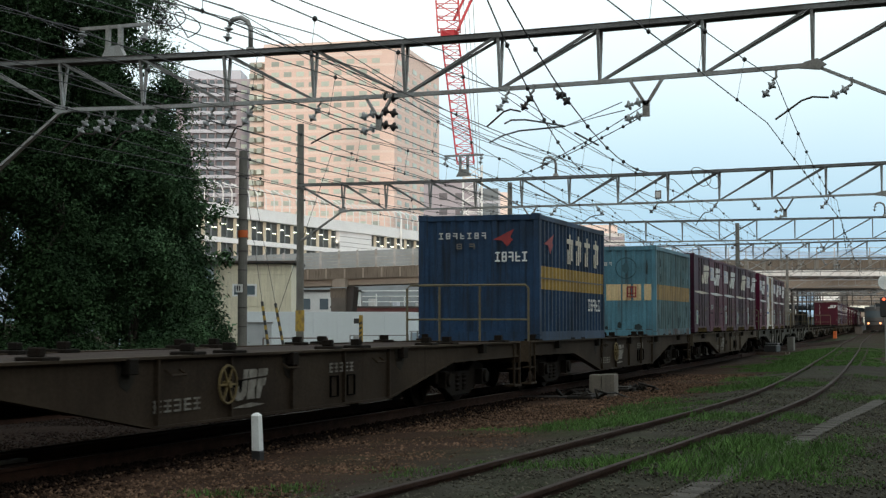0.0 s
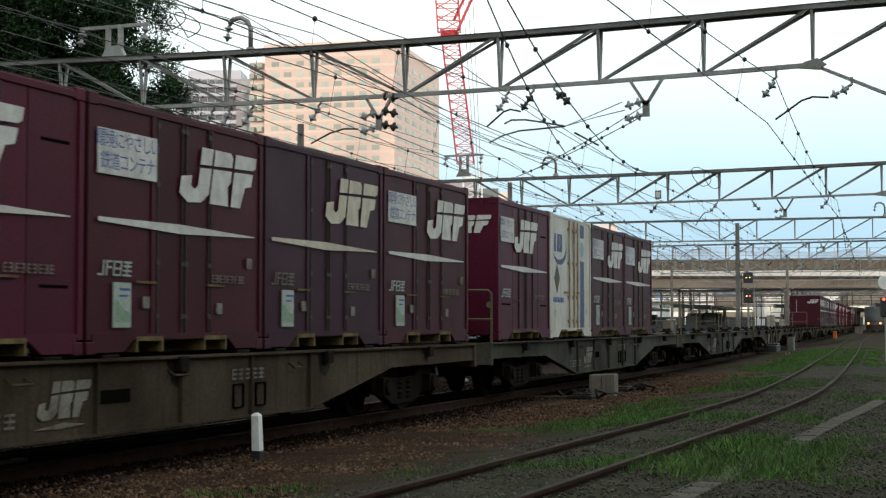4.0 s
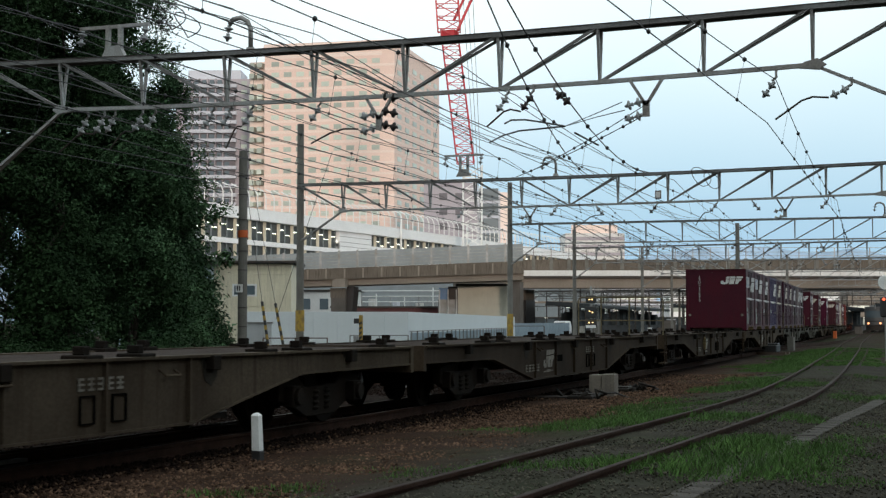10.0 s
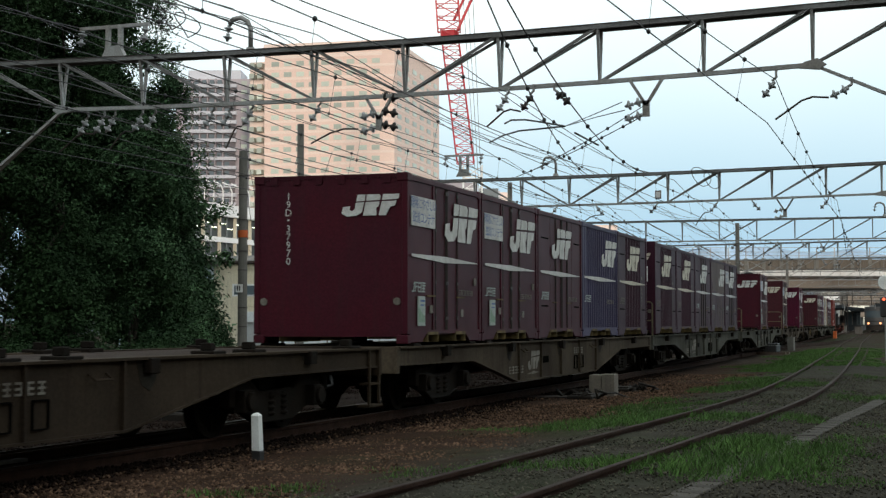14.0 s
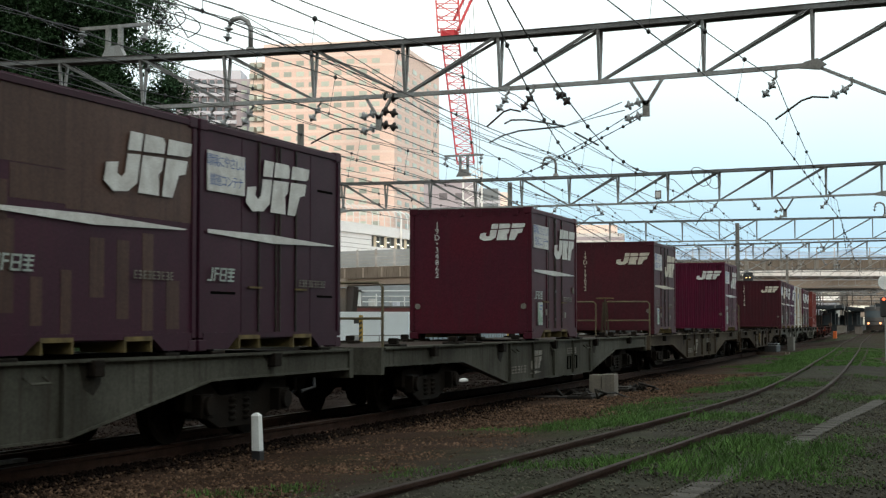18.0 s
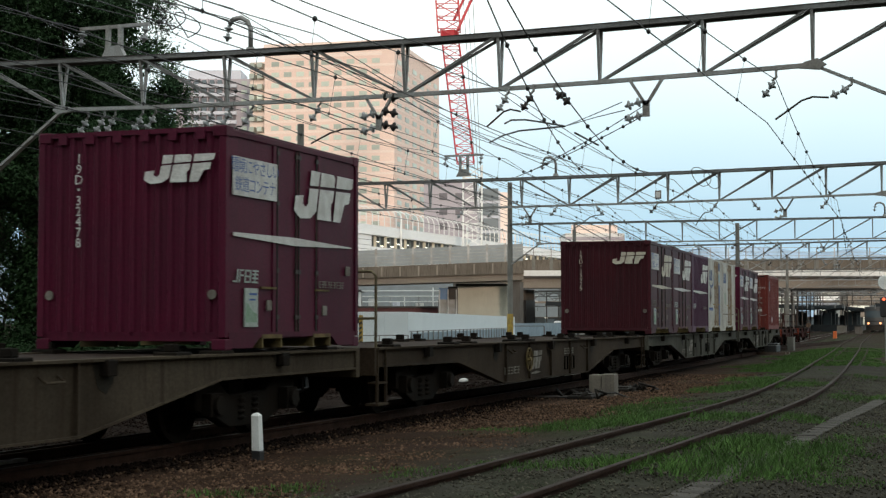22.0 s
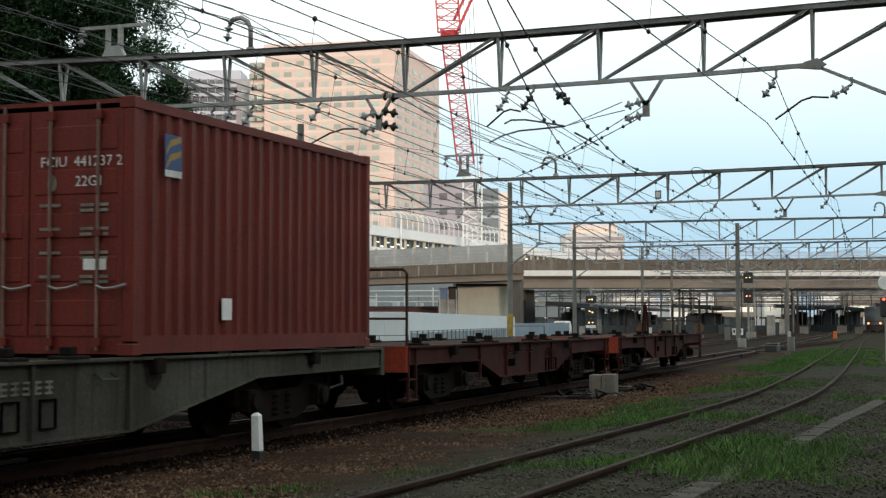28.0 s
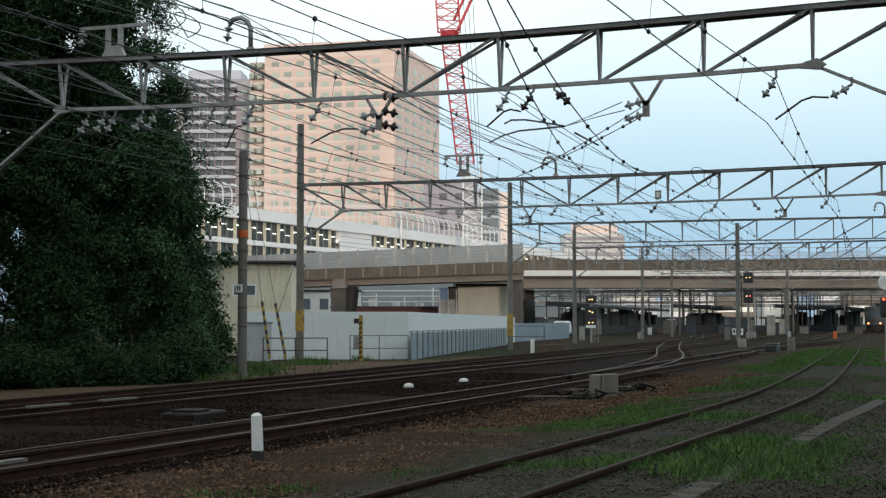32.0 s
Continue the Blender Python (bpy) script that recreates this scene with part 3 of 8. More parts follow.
def vee(x, y, z=6.33, arms=(), sides=((-1, 0.46), (-1, 0.74))):
    v = thing("vee_bracket", "grey steel drop bracket with strain insulators", "bracket", "brackets on the gantries")
    part("leg", Shape().bar((x - 0.35, y, z), (x, y, z - 0.55), 0.06), STEEL_GREY, v)
    part("leg", Shape().bar((x + 0.35, y, z), (x, y, z - 0.55), 0.06), STEEL_GREY, v)
    part("drop_plate", Shape().box(x - 0.07, x + 0.07, y - 0.03, y + 0.03, z - 0.78, z - 0.45), STEEL_GREY, v)
    for side, dz in sides:
        insulator(v, (x + side * 0.07, y, z - dz), (side, 0, -0.25), side > 0)
    for t in arms:
        t = Vector(t)
        e = Vector((x + (-0.5 if t.x < x else 0.5), y, z - 0.74))
        part("steady_arm", Shape().pipe([e, e.lerp(t, 0.3) + Vector((0, 0, 0.1)), e.lerp(t, 0.6) + Vector((0, 0, 0.10)), t], 0.02), DARK_IRON, v)


gy = 30.6
for x, dark, arm in ((-11.6, 0, None), (-11.15, 0, (-12.4, gy, 5.4)), (-10.85, 0, None), (-10.1, 0, (-11.0, gy, 5.4)), (-9.75, 0, None), (-8.2, 0, None), (-7.75, 0, None), (-7.2, 0, (-7.9, gy, 5.3)), (-5.5, 0, None), (-1.1, 0, None), (-0.55, 1, (-1.6, gy, 5.5)), (4.5, 0, None)):
    hanger(x, gy, arm=arm, dark=bool(dark), lean=(-0.6, 0, -0.8) if x != -0.1 else (0.7, 0, -0.7))
hanger(-0.1, gy, lean=(0.75, 0, -0.6), dark=True)
hanger(5.95, gy, 6.1, (-0.9, 0, -0.4), (4.47, gy, 5.36))
vee(1.86, gy, arms=())
vee(-4.1, gy, arms=((-5.75, gy, 5.32),), sides=((-1, 0.40), (-1, 0.72), (1, 0.02), (1, 0.36), (1, 0.66)))
for y, z0 in ((62.0, 6.33), (93.6, 6.33), (123.0, 6.33)):
    for off in (-10.8, -9.4, -6.6, -4.9, -2.3, 0.2, 1.6, 4.6):
        hanger(line_x(y) + off, y, z0, (0.7 if off in (-4.9, 1.6) else -0.7, 0, -0.7), (line_x(y) + off - 0.9, y, 5.32) if off in (-4.9, 0.2) else None, off in (-2.3,))
    vee(line_x(y) - 7.8, y)
    vee(line_x(y) + 2.9, y)


def goose_neck(x, y, z=7.66):
    g = thing("goose_neck_post", "grey bent pipe post with a hanging insulator", "gantry fitting", "posts on the gantries")
    part("pipe", Shape().pipe([(x, y, z), (x, y, z + 0.55), (x - 0.08, y, z + 0.72), (x - 0.25, y, z + 0.82), (x - 0.45, y, z + 0.80), (x - 0.55, y, z + 0.68)], 0.055, 10), STEEL_GREY, g, smooth=True)
    part("foot", Shape().lathe([(0.14, z - 0.04), (0.14, z), (0.09, z + 0.12)], 12, (x, y, 0)), STEEL_GREY, g)
    insulator(g, (x - 0.55, y, z + 0.68), (-0.15, 0, -1))


goose_neck(-7.28, 30.6, 7.45)
goose_neck(-9.75, 62.0, 7.52)
goose_neck(0.66, 94.4)


def crossarm(x, y, z=7.66, h=0.75, half=0.95):
    c = thing("crossarm_stand", "grey steel stand with a crossarm for feeder wires", "gantry fitting", "stands on the gantries")
    for s in (-0.17, 0.17):
        part("leg", Shape().box(x + s - 0.05, x + s + 0.05, y - 0.05, y + 0.05, z, z + h), STEEL_GREY, c)
    part("gusset", Shape().prism([(x - 0.34, z), (x + 0.34, z), (x + 0.17, z + 0.3), (x - 0.17, z + 0.3)], lambda u, w, d: (u, y + d, w), -0.07, 0.07), STEEL_GREY, c)
    part("crossbar", Shape().box(x - half, x + half, y - 0.04, y + 0.04, z + h - 0.03, z + h + 0.05), STEEL_GREY, c)
    for s in (-1, 1):
        insulator(c, (x + s * (half - 0.08), y, z + h - 0.03), (-0.2, 0, -1))


crossarm(-10.9, 30.6, 7.54)
crossarm(-13.9, 62.0, 7.66, 0.9, 0.9)


# ---- free-standing poles ----
def pole(x, y, top, r=0.15, band=None, label="grey concrete line pole", plates=()):
    p = thing("line_pole", label, "pole", "line poles", at=(x, y, ground_z(x, y)))
    part("shaft", Shape().tube((0, 0, -0.15), (0, 0, top - ground_z(x, y)), r * 1.08, 16, r * 0.92), CONCRETE_POLE, p)
    if band:
        z0, z1, m, lb = band
        part("band", Shape().tube((0, 0, z0), (0, 0, z1), r * 1.10, 16), m, p, lb)
    for z, w, h in plates:
        pl = part("number_plate", Shape().box(-w / 2 - 0.03, w / 2 - 0.03, -r * 1.1 - 0.02, -r * 1.1, z, z + h), WHITE_PAINT, p, "white plate with dark bars")
        for k in range(2):
            part("plate_bar", Shape().box(-w / 3 + k * w / 3 - 0.03, -w / 3 + k * w / 3 + w / 5 - 0.03, -r * 1.1 - 0.024, -r * 1.1 - 0.02, z + h * 0.2, z + h * 0.8), BLACK_PAINT, pl)
    return p


p1 = pole(-14.37, 43.2, 6.81, 0.145, (4.45, 4.68, ORANGE_PAINT, "orange band"), "grey concrete pole with orange band beside shrubs", ((2.7, 0.24, 0.26),))
for z in (1.6, 2.2, 3.4, 4.0, 5.0, 5.8, 6.4):
    part("strap", Shape().tube((0, 0, z), (0, 0, z + 0.025), 0.162, 16), DARK_IRON, p1)
# guards on the gantry posts near the wall
for x, y in ((-21.95, 62.35), (-22.35, 92.9)):
    g = part("post_guard", Shape().tube((x, y, 0.95 if y < 70 else 0.5), (x, y, 1.9), 0.205, 16), YELLOW_PAINT, None)
    tagged(g, "yellow guard sleeve round a gantry post", "post guard", "post guards")


def guy(a, b, label="guy wire with a black and yellow guard", guarded=True):
    a, b = Vector(a), Vector(b)
    g = thing("guy_wire", label, "guy wire", "guy wires by the wall")
    part("wire", Shape().tube(a, b, 0.012, 6), WIRE_BLACK, g)
    for k in range(12 if guarded else 0):
        t0, t1 = 0.02 + k * 0.021, 0.02 + (k + 1) * 0.021
        part("guard_ring", Shape().tube(b.lerp(a, t0), b.lerp(a, t1), 0.065, 8), BLACK_PAINT if k % 2 else YELLOW_PAINT, g)


guy((-24.6, 61.5, 9.6), (-22.72, 61.0, -0.45))
guy((-24.3, 61.5, 9.3), (-22.02, 61.2, -0.45))
guy((-20.3, 62.2, 9.0), (-23.5, 63.0, 1.5), "bare guy wire across the hut wall", False)

# ---- white hoarding, fence and railings ----
PALE_CREAM = shade("pale_cream_wall", (0.60, 0.57, 0.47), 0.7, 0, (0.50, 0.47, 0.38), 0.5, 20, 0.6, 0.03, 0.2, (0.3, 0.27, 0.2))
HOARDING = shade("pale_hoarding_panel", (0.68, 0.73, 0.75), 0.6, 0, (0.60, 0.65, 0.67), 0.5, 60, 0.7, 0.02, 0.10, (0.46, 0.49, 0.49), per_object=0.015)
FENCE_BLUE = shade("blue_grey_fence", (0.22, 0.29, 0.34), 0.6, 0.1, (0.16, 0.21, 0.25), 1.5, 30, 0.6, 0.06, per_object=0.08)
RAIL_RUST = shade("rusty_railing", (0.12, 0.085, 0.065), 0.75, 0.2, (0.07, 0.04, 0.03), 5, 40, 0.7, 0.15)


def panels(parent, name, a, b, z0, z1, width, material, gap=0.006, thick=0.04):
    a, b = Vector(a), Vector(b)
    L = (b - a).length
    n = max(1, round(L / width))
    d = (b - a) / n
    ang = math.degrees(math.atan2(d.y, d.x))
    me = Shape().box(gap / 2, d.length - gap / 2, -thick / 2, thick / 2, z0, z1).mesh(name, material, 0.006)
    for i in range(n):
        p = a + d * i
        ob = part(name, me, None, parent)
        ob.matrix_basis = pose(p.x, p.y, 0, 0, 0, ang)


wall = thing("hoarding", "white steel panel hoarding round a yard", "hoarding")
CORNER, WL, WR = (-19.2, 68.4), (-25.6, 63.4), (-34.6, 130.0)
panels(wall, "panel", WL, CORNER, -0.5, 1.86, 1.2, HOARDING)
panels(wall, "panel", CORNER, WR, -0.5, 1.86, 2.4, HOARDING)
fence = thing("mesh_fence", "blue-grey sheet fence in front of the hoarding", "fence")
panels(fence, "fence_panel", (-18.3, 66.6), (-29.6, 113.0), -0.45, 0.86, 1.8, FENCE_BLUE, 0.05)
for i in range(27):
    t = i / 26
    x, y = -18.3 + (-11.3) * t, 66.6 + 46.4 * t
    part("fence_post", Shape().tube((x + 0.06, y - 0.02, -0.5), (x + 0.06, y - 0.02, 0.95), 0.035, 8), STEEL_GREY, fence)
part("fence_rail", Shape().tube((-18.3, 66.5, 0.93), (-29.6, 112.9, 0.93), 0.025, 6), STEEL_GREY, fence)
far_fence = thing("mesh_fence", "blue-grey sheet fence beyond the hoarding", "fence")
panels(far_fence, "fence_panel", (-35.0, 131.0), (-40.0, 165.0), -0.45, 1.3, 2.0, FENCE_BLUE, 0.1)


def railing(a, b, n, h=1.0, material=RAIL_RUST, label="rusty pipe railing beside the hoarding"):
    r = thing("railing", label, "railing", "railings by the wall")
    a, b = Vector(a), Vector(b)
    for i in range(n + 1):
        p = a.lerp(b, i / n)
        part("railing_post", Shape().tube(p, p + Vector((0, 0, h)), 0.03, 8), material, r)
    for z in (h, h * 0.5):
        part("railing_bar", Shape().tube(a + Vector((0, 0, z)), b + Vector((0, 0, z)), 0.025, 8), material, r)


railing((-23.2, 61.2, -0.45), (-20.6, 62.4, -0.45), 2, 1.1)
railing((-20.4, 64.4, -0.45), (-18.3, 66.3, -0.45), 2, 1.2, STEEL_GREY, "grey pipe railing in front of the hoarding")
railing((-25.6, 103.0, -0.4), (-23.6, 104.0, -0.4), 1, 1.5)

# striped flood-light post with boxes
fl = thing("striped_post", "black and yellow striped post carrying a lamp", "post", at=(-19.4, 63.4, -0.42))
for k in range(8):
    part("stripe_band", Shape().prism([(-0.07, 0.10 + k * 0.22), (0.07, 0.18 + k * 0.22), (0.07, 0.29 + k * 0.22), (-0.07, 0.21 + k * 0.22)], lambda u, w, d: (u, d - 0.072, w), 0, 0.006), BLACK_PAINT, fl)
part("shaft", Shape().box(-0.07, 0.07, -0.066, 0.066, -0.1, 2.1), YELLOW_PAINT, fl)
part("lamp_head", Shape().box(-0.30, -0.06, -0.15, 0.1, 1.72, 1.95), BLACK_PAINT, fl, "black lamp head", bevel=0.02)
part("box", Shape().box(-0.32, -0.08, -0.12, 0.1, 0.55, 1.15), STEEL_GREY, fl, "grey switch box", bevel=0.01)
cab = thing("relay_cabinet", "grey steel cabinet beside the shrubs", "cabinet", at=(-23.9, 62.0, -0.45))
part("body", Shape().box(-0.5, 0.5, -0.4, 0.4, 0, 1.75), shade("cabinet_grey", (0.42, 0.44, 0.45), 0.5, 0.1, None, 2, 40, 0.4, 0.03), cab, bevel=0.02)
part("cap", Shape().box(-0.55, 0.55, -0.45, 0.45, 1.75, 1.82), STEEL_GREY, cab)

# ---- cream corrugated hut ----
CREAM = shade("cream_corrugated_cladding", (0.70, 0.64, 0.48), 0.65, 0, (0.60, 0.54, 0.40), 0.8, 30, 0.6, 0.05, 0.4, (0.30, 0.25, 0.17))
DARK_GLASS = glass("dim_window_glass", (0.10, 0.13, 0.15))
hut = thing("hut", "cream corrugated metal hut with dark roof edge", "hut", at=pose(-26.45, 70.0, -0.36, 0, 0, 22))
part("wall", Shape().box(-3.88, 0.13, 0.0, 0.1, 0.0, 4.7), CREAM, hut)
for k in range(17):
    part("cladding_board", Shape().box(-3.9, 0.15, -0.04, 0.0, 0.1 + k * 0.27, 0.1 + (k + 1) * 0.27 - 0.02), CREAM, hut)
part("wall", Shape().box(-3.9, -3.8, 0, 5, 0, 4.7).box(0.05, 0.15, 0, 5, 0, 4.7).box(-3.9, 0.15, 4.9, 5, 0, 4.7), CREAM, hut)
part("roof", Shape().box(-4.25, 0.45, -0.35, 5.2, 4.72, 4.84), DARK_IRON, hut, "dark sheet roof")
wi = part("window", Shape().box(-2.85, -1.60, -0.06, 0.0, 3.03, 3.67), WHITE_PAINT, hut)
for x0, x1 in ((-2.75, -2.26), (-2.19, -1.70)):
    part("pane", Shape().box(x0, x1, -0.07, -0.05, 3.12, 3.58), DARK_GLASS, wi)

# ---- far viaduct, station hall and towers ----
VIADUCT_WALL = shade("stained_parapet", (0.15, 0.128, 0.105), 0.9, 0, (0.10, 0.085, 0.07), 0.25, 45, 0.9, 0.2, 0.9, (0.05, 0.042, 0.036), spec=0.1)
GIRDER_BEIGE = shade("beige_girder", (0.235, 0.20, 0.165), 0.8, 0, (0.165, 0.14, 0.115), 0.2, 45, 0.8, 0.1, 0.6, (0.16, 0.13, 0.10))
BARRIER = shade("grey_noise_barrier", (0.20, 0.23, 0.245), 0.6, 0.2, (0.165, 0.19, 0.20), 0.3, 45, 0.6, 0.05, 0.4, (0.2, 0.19, 0.17), per_object=0.06)
BRIDGE_WHITE = shade("white_bridge_edge", (0.66, 0.66, 0.65), 0.7, 0, (0.52, 0.50, 0.48), 0.2, 45, 0.7, 0.05, 0.3, (0.35, 0.3, 0.25))
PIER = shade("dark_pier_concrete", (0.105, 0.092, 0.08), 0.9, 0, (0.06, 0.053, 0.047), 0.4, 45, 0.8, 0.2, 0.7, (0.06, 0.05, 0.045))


def slab(shape, a, b, za0, za1, zb0, zb1, thick):
    """A straight upright slab from a to b with its own heights at each end."""
    a, b = Vector((*a, 0)), Vector((*b, 0))
    n = Vector((-(b - a).y, (b - a).x, 0)).normalized() * thick
    return shape.hexa([a + Vector((0, 0, za0)), b + Vector((0, 0, zb0)), b + n + Vector((0, 0, zb0)), a + n + Vector((0, 0, za0)), a + Vector((0, 0, za1)), b + Vector((0, 0, zb1)), b + n + Vector((0, 0, zb1)), a + n + Vector((0, 0, za1))])


ramp = thing("road_ramp", "concrete road ramp with grey noise barrier", "viaduct")
RA, RB = Vector((-100.0, 166.2)), Vector((-52.0, 185.2))


def ramp_z(z540, z890, t):
    """Heights given at two stations, carried along the ramp."""
    return z540 + (z890 - z540) * ((RA.x + (RB.x - RA.x) * t) + 77.9) / 23.4


def ramp_bit(name, za, zb, off, thick, m, t0=0.0, t1=1.0):
    n = Vector((-(RB - RA).y, (RB - RA).x)).normalized()
    p, q = RA.lerp(RB, t0) + n * off, RA.lerp(RB, t1) + n * off
    return part(name, slab(Shape(), p, q, ramp_z(*za, t0), ramp_z(*zb, t0), ramp_z(*za, t1), ramp_z(*zb, t1), thick), m, ramp)


ramp_bit("girder", (5.9, 6.7), (6.75, 7.55), 0.6, 7.0, GIRDER_BEIGE)
ramp_bit("deck_edge", (6.7, 7.5), (8.1, 9.05), 0.0, 0.35, VIADUCT_WALL)
ramp_bit("road_deck", (6.8, 7.6), (7.1, 7.9), 0.35, 8.0, CONCRETE)
for i in range(22):
    t0, t1 = i / 22, (i + 1) / 22 - 0.002
    ramp_bit("barrier_panel", (8.12, 9.07), (10.15, 11.25), 0.1, 0.12, BARRIER, t0, t1)
    ramp_bit("barrier_post", (8.0, 9.0), (10.3, 11.4), 0.02, 0.22, STEEL_GREY, max(0, t0 - 0.0025), t0 + 0.0025)
    ramp_bit("edge_bracket", (6.8, 7.6), (8.0, 8.9), -0.18, 0.2, GIRDER_BEIGE, t0 + 0.012, t0 + 0.016)
for k in range(4):
    ramp_bit("barrier_rail", (8.5 + k * 0.4, 9.5 + k * 0.42), (8.56 + k * 0.4, 9.56 + k * 0.42), 0.06, 0.05, STEEL_GREY)
for tx in (0.548, 0.16):
    p = RA.lerp(RB, tx)
    pr = part("pier", Shape().prism([(-1.5, -0.5), (0.4, -0.5), (0.5, 4.6), (0.5, 5.7), (-1.5, 5.7)], lambda u, w, d: (p.x + u, p.y + d, w), 0.5, 1.6), PIER, ramp, "stained concrete pier")
    part("pier_cap", Shape().box(p.x - 1.55, p.x + 0.55, p.y + 0.42, p.y + 0.5, 4.5, 5.72), VIADUCT_WALL, pr)
    part("pier_leg", Shape().prism([(0.5, -0.5), (1.0, -0.5), (1.5, 5.2), (1.5, 5.9), (0.5, 5.9)], lambda u, w, d: (p.x + u, p.y + d, w), 0.9, 2.4), DARK_IRON, ramp, "dark steel bracket leg")
    part("bearing", Shape().box(p.x - 1.0, p.x + 0.8, p.y - 0.2, p.y + 0.6, 5.85, 6.9), GIRDER_BEIGE, ramp)
part("pier", Shape().box(RB.x - 2.1, RB.x - 0.8, RB.y + 0.8, RB.y + 2.2, -0.5, 6.6), PIER, ramp)

bridge = thing("road_bridge", "long beige girder road bridge over the yard", "bridge")
BA, BB = Vector((-66.0, 196.9)), Vector((70.0, 250.3))


def bridge_bit(name, z0, z1, off, thick, m, t0=0.0, t1=1.0):
    n = Vector((-(BB - BA).y, (BB - BA).x)).normalized()
    p, q = BA.lerp(BB, t0) + n * off, BA.lerp(BB, t1) + n * off
    return part(name, slab(Shape(), p, q, z0, z1, z0, z1, thick), m, bridge)


bridge_bit("girder", 6.05, 7.45, 0.9, 0.5, GIRDER_BEIGE)
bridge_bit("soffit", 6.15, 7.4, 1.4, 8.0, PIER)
bridge_bit("girder_flange", 6.0, 6.14, 0.6, 0.8, DARK_IRON)
bridge_bit("deck_edge", 7.75, 8.5, 0.0, 1.2, BRIDGE_WHITE)
# Dark strip stands for the shadow under the deck edge.
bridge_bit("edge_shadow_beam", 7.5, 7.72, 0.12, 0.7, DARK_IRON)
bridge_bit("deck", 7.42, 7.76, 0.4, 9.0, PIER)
bridge_bit("parapet", 8.5, 10.0, 0.15, 0.25, VIADUCT_WALL)
bridge_bit("parapet_far", 8.5, 9.9, 9.0, 0.25, VIADUCT_WALL)
for i in range(60):
    t = (i + 0.5) / 60
    bridge_bit("parapet_post", 8.5, 10.15, 0.06, 0.4, CONCRETE_POLE, t - 0.0016, t + 0.0016)
    bridge_bit("fence_post", 10.0, 11.6, 0.2, 0.08, STEEL_GREY, t - 0.0004, t + 0.0004)
for z in (10.5, 11.0, 11.6):
    bridge_bit("fence_rail", z, z + 0.07, 0.2, 0.06, STEEL_GREY)
for t in (0.055, 0.44, 0.70):
    p = BA.lerp(BB, t)
    part("pier", Shape().tube((p.x - 1.0, p.y + 3.5, -0.5), (p.x - 1.0, p.y + 3.5, 6.1), 0.9, 16), PIER, bridge)

bp = part("pier", Shape().box(-60.1, -58.3, 205.0, 209.0, -0.5, 6.0), VIADUCT_WALL, bridge, "square concrete pier")
part("steel_jacket", Shape().box(-60.15, -58.25, 204.9, 209.1, -0.5, 4.5), BLACK_PAINT, bp, "black box round the lower pier")

# bullet-train station hall
HALL_WHITE = shade("white_station_cladding", (0.82, 0.83, 0.83), 0.5, 0, (0.74, 0.75, 0.76), 0.12, 45, 0.7, 0.02, 0.3, (0.40, 0.40, 0.40))
HALL_DARK = shade("dark_window_recess", (0.030, 0.040, 0.042), 0.5, 0, (0.055, 0.065, 0.068), 0.2, 45, 0.6, 0.02)
LAMP_STRIP = glow("fluorescent_tube", (1.0, 0.97, 0.80), 5.0)
hall = thing("station_hall", "long white elevated station hall with lit windows", "station building")
HA, HB = Vector((-112.3, 190.0)), Vector((-108.6, 420.0))
HD = (HB - HA).normalized()


def hall_bit(name, s0, s1, z0, z1, off, thick, m, label="", parent=None):
    n = Vector((-HD.y, HD.x))
    p, q = HA + HD * s0 + n * off, HA + HD * s1 + n * off
    return part(name, slab(Shape(), p, q, z0, z1, z0, z1, thick), m, parent or hall, label)


hall_bit("wall", 0, 230, -0.5, 11.8, 0.3, 14, BARRIER)
hall_bit("eaves_band", 0, 230, 18.2, 20.1, -0.6, 16, HALL_WHITE)
hall_bit("window_recess", 0, 230, 11.8, 18.2, 0.6, 13, HALL_DARK)
hall_bit("middle_band", 0, 230, 14.1, 14.9, 0.0, 0.7, HALL_WHITE)
hall_bit("lower_band", 0, 230, 10.6, 11.9, 0.0, 0.7, HALL_WHITE)
hall_bit("blank_panel", 66, 80, 11.9, 18.3, -0.1, 0.7, HALL_WHITE, "white panelled stretch without windows")
hall_bit("lower_wall", 66, 230, 11.9, 16.0, -0.05, 0.7, HALL_WHITE)
for k in range(46):
    s = 4 + k * 4.9
    hall_bit("pillar", s, s + 0.26, 11.8, 18.3, 0.1, 0.5, PALE_CREAM)
    hall_bit("mullion", s + 2.45, s + 2.55, 11.8, 18.3, 0.3, 0.2, BARRIER)
    if s < 66 or s > 80:
        hall_bit("light_tube", s + 0.8, s + 2.3, 17.0 + (k % 3) * 0.06, 17.07 + (k % 3) * 0.06, 0.42, 0.12, LAMP_STRIP, "lit fluorescent tube")
        hall_bit("light_tube", s + 2.8, s + 4.4, 16.3 + (k % 2) * 0.1, 16.37 + (k % 2) * 0.1, 0.44, 0.12, LAMP_STRIP, "lit fluorescent tube")
for z in (15.4, 16.2, 17.2):
    hall_bit("panel_joint", 66, 80, z, z + 0.06, -0.14, 0.05, DARK_IRON)
for k in range(75):
    s = 6 + k * 2.8
    b = HA + HD * s
    part("roof_bow", Shape().pipe([(b.x + 0.8, b.y, 20.0), (b.x + 0.8, b.y, 22.2), (b.x + 0.3, b.y, 23.2), (b.x - 0.9, b.y, 23.8)], 0.09, 5), WHITE_PAINT, hall, "white bowed fence post")
for z in (21.0, 22.0, 22.9):
    hall_bit("roof_wire", 6, 215, z, z + 0.05, -0.8, 0.05, WHITE_PAINT)
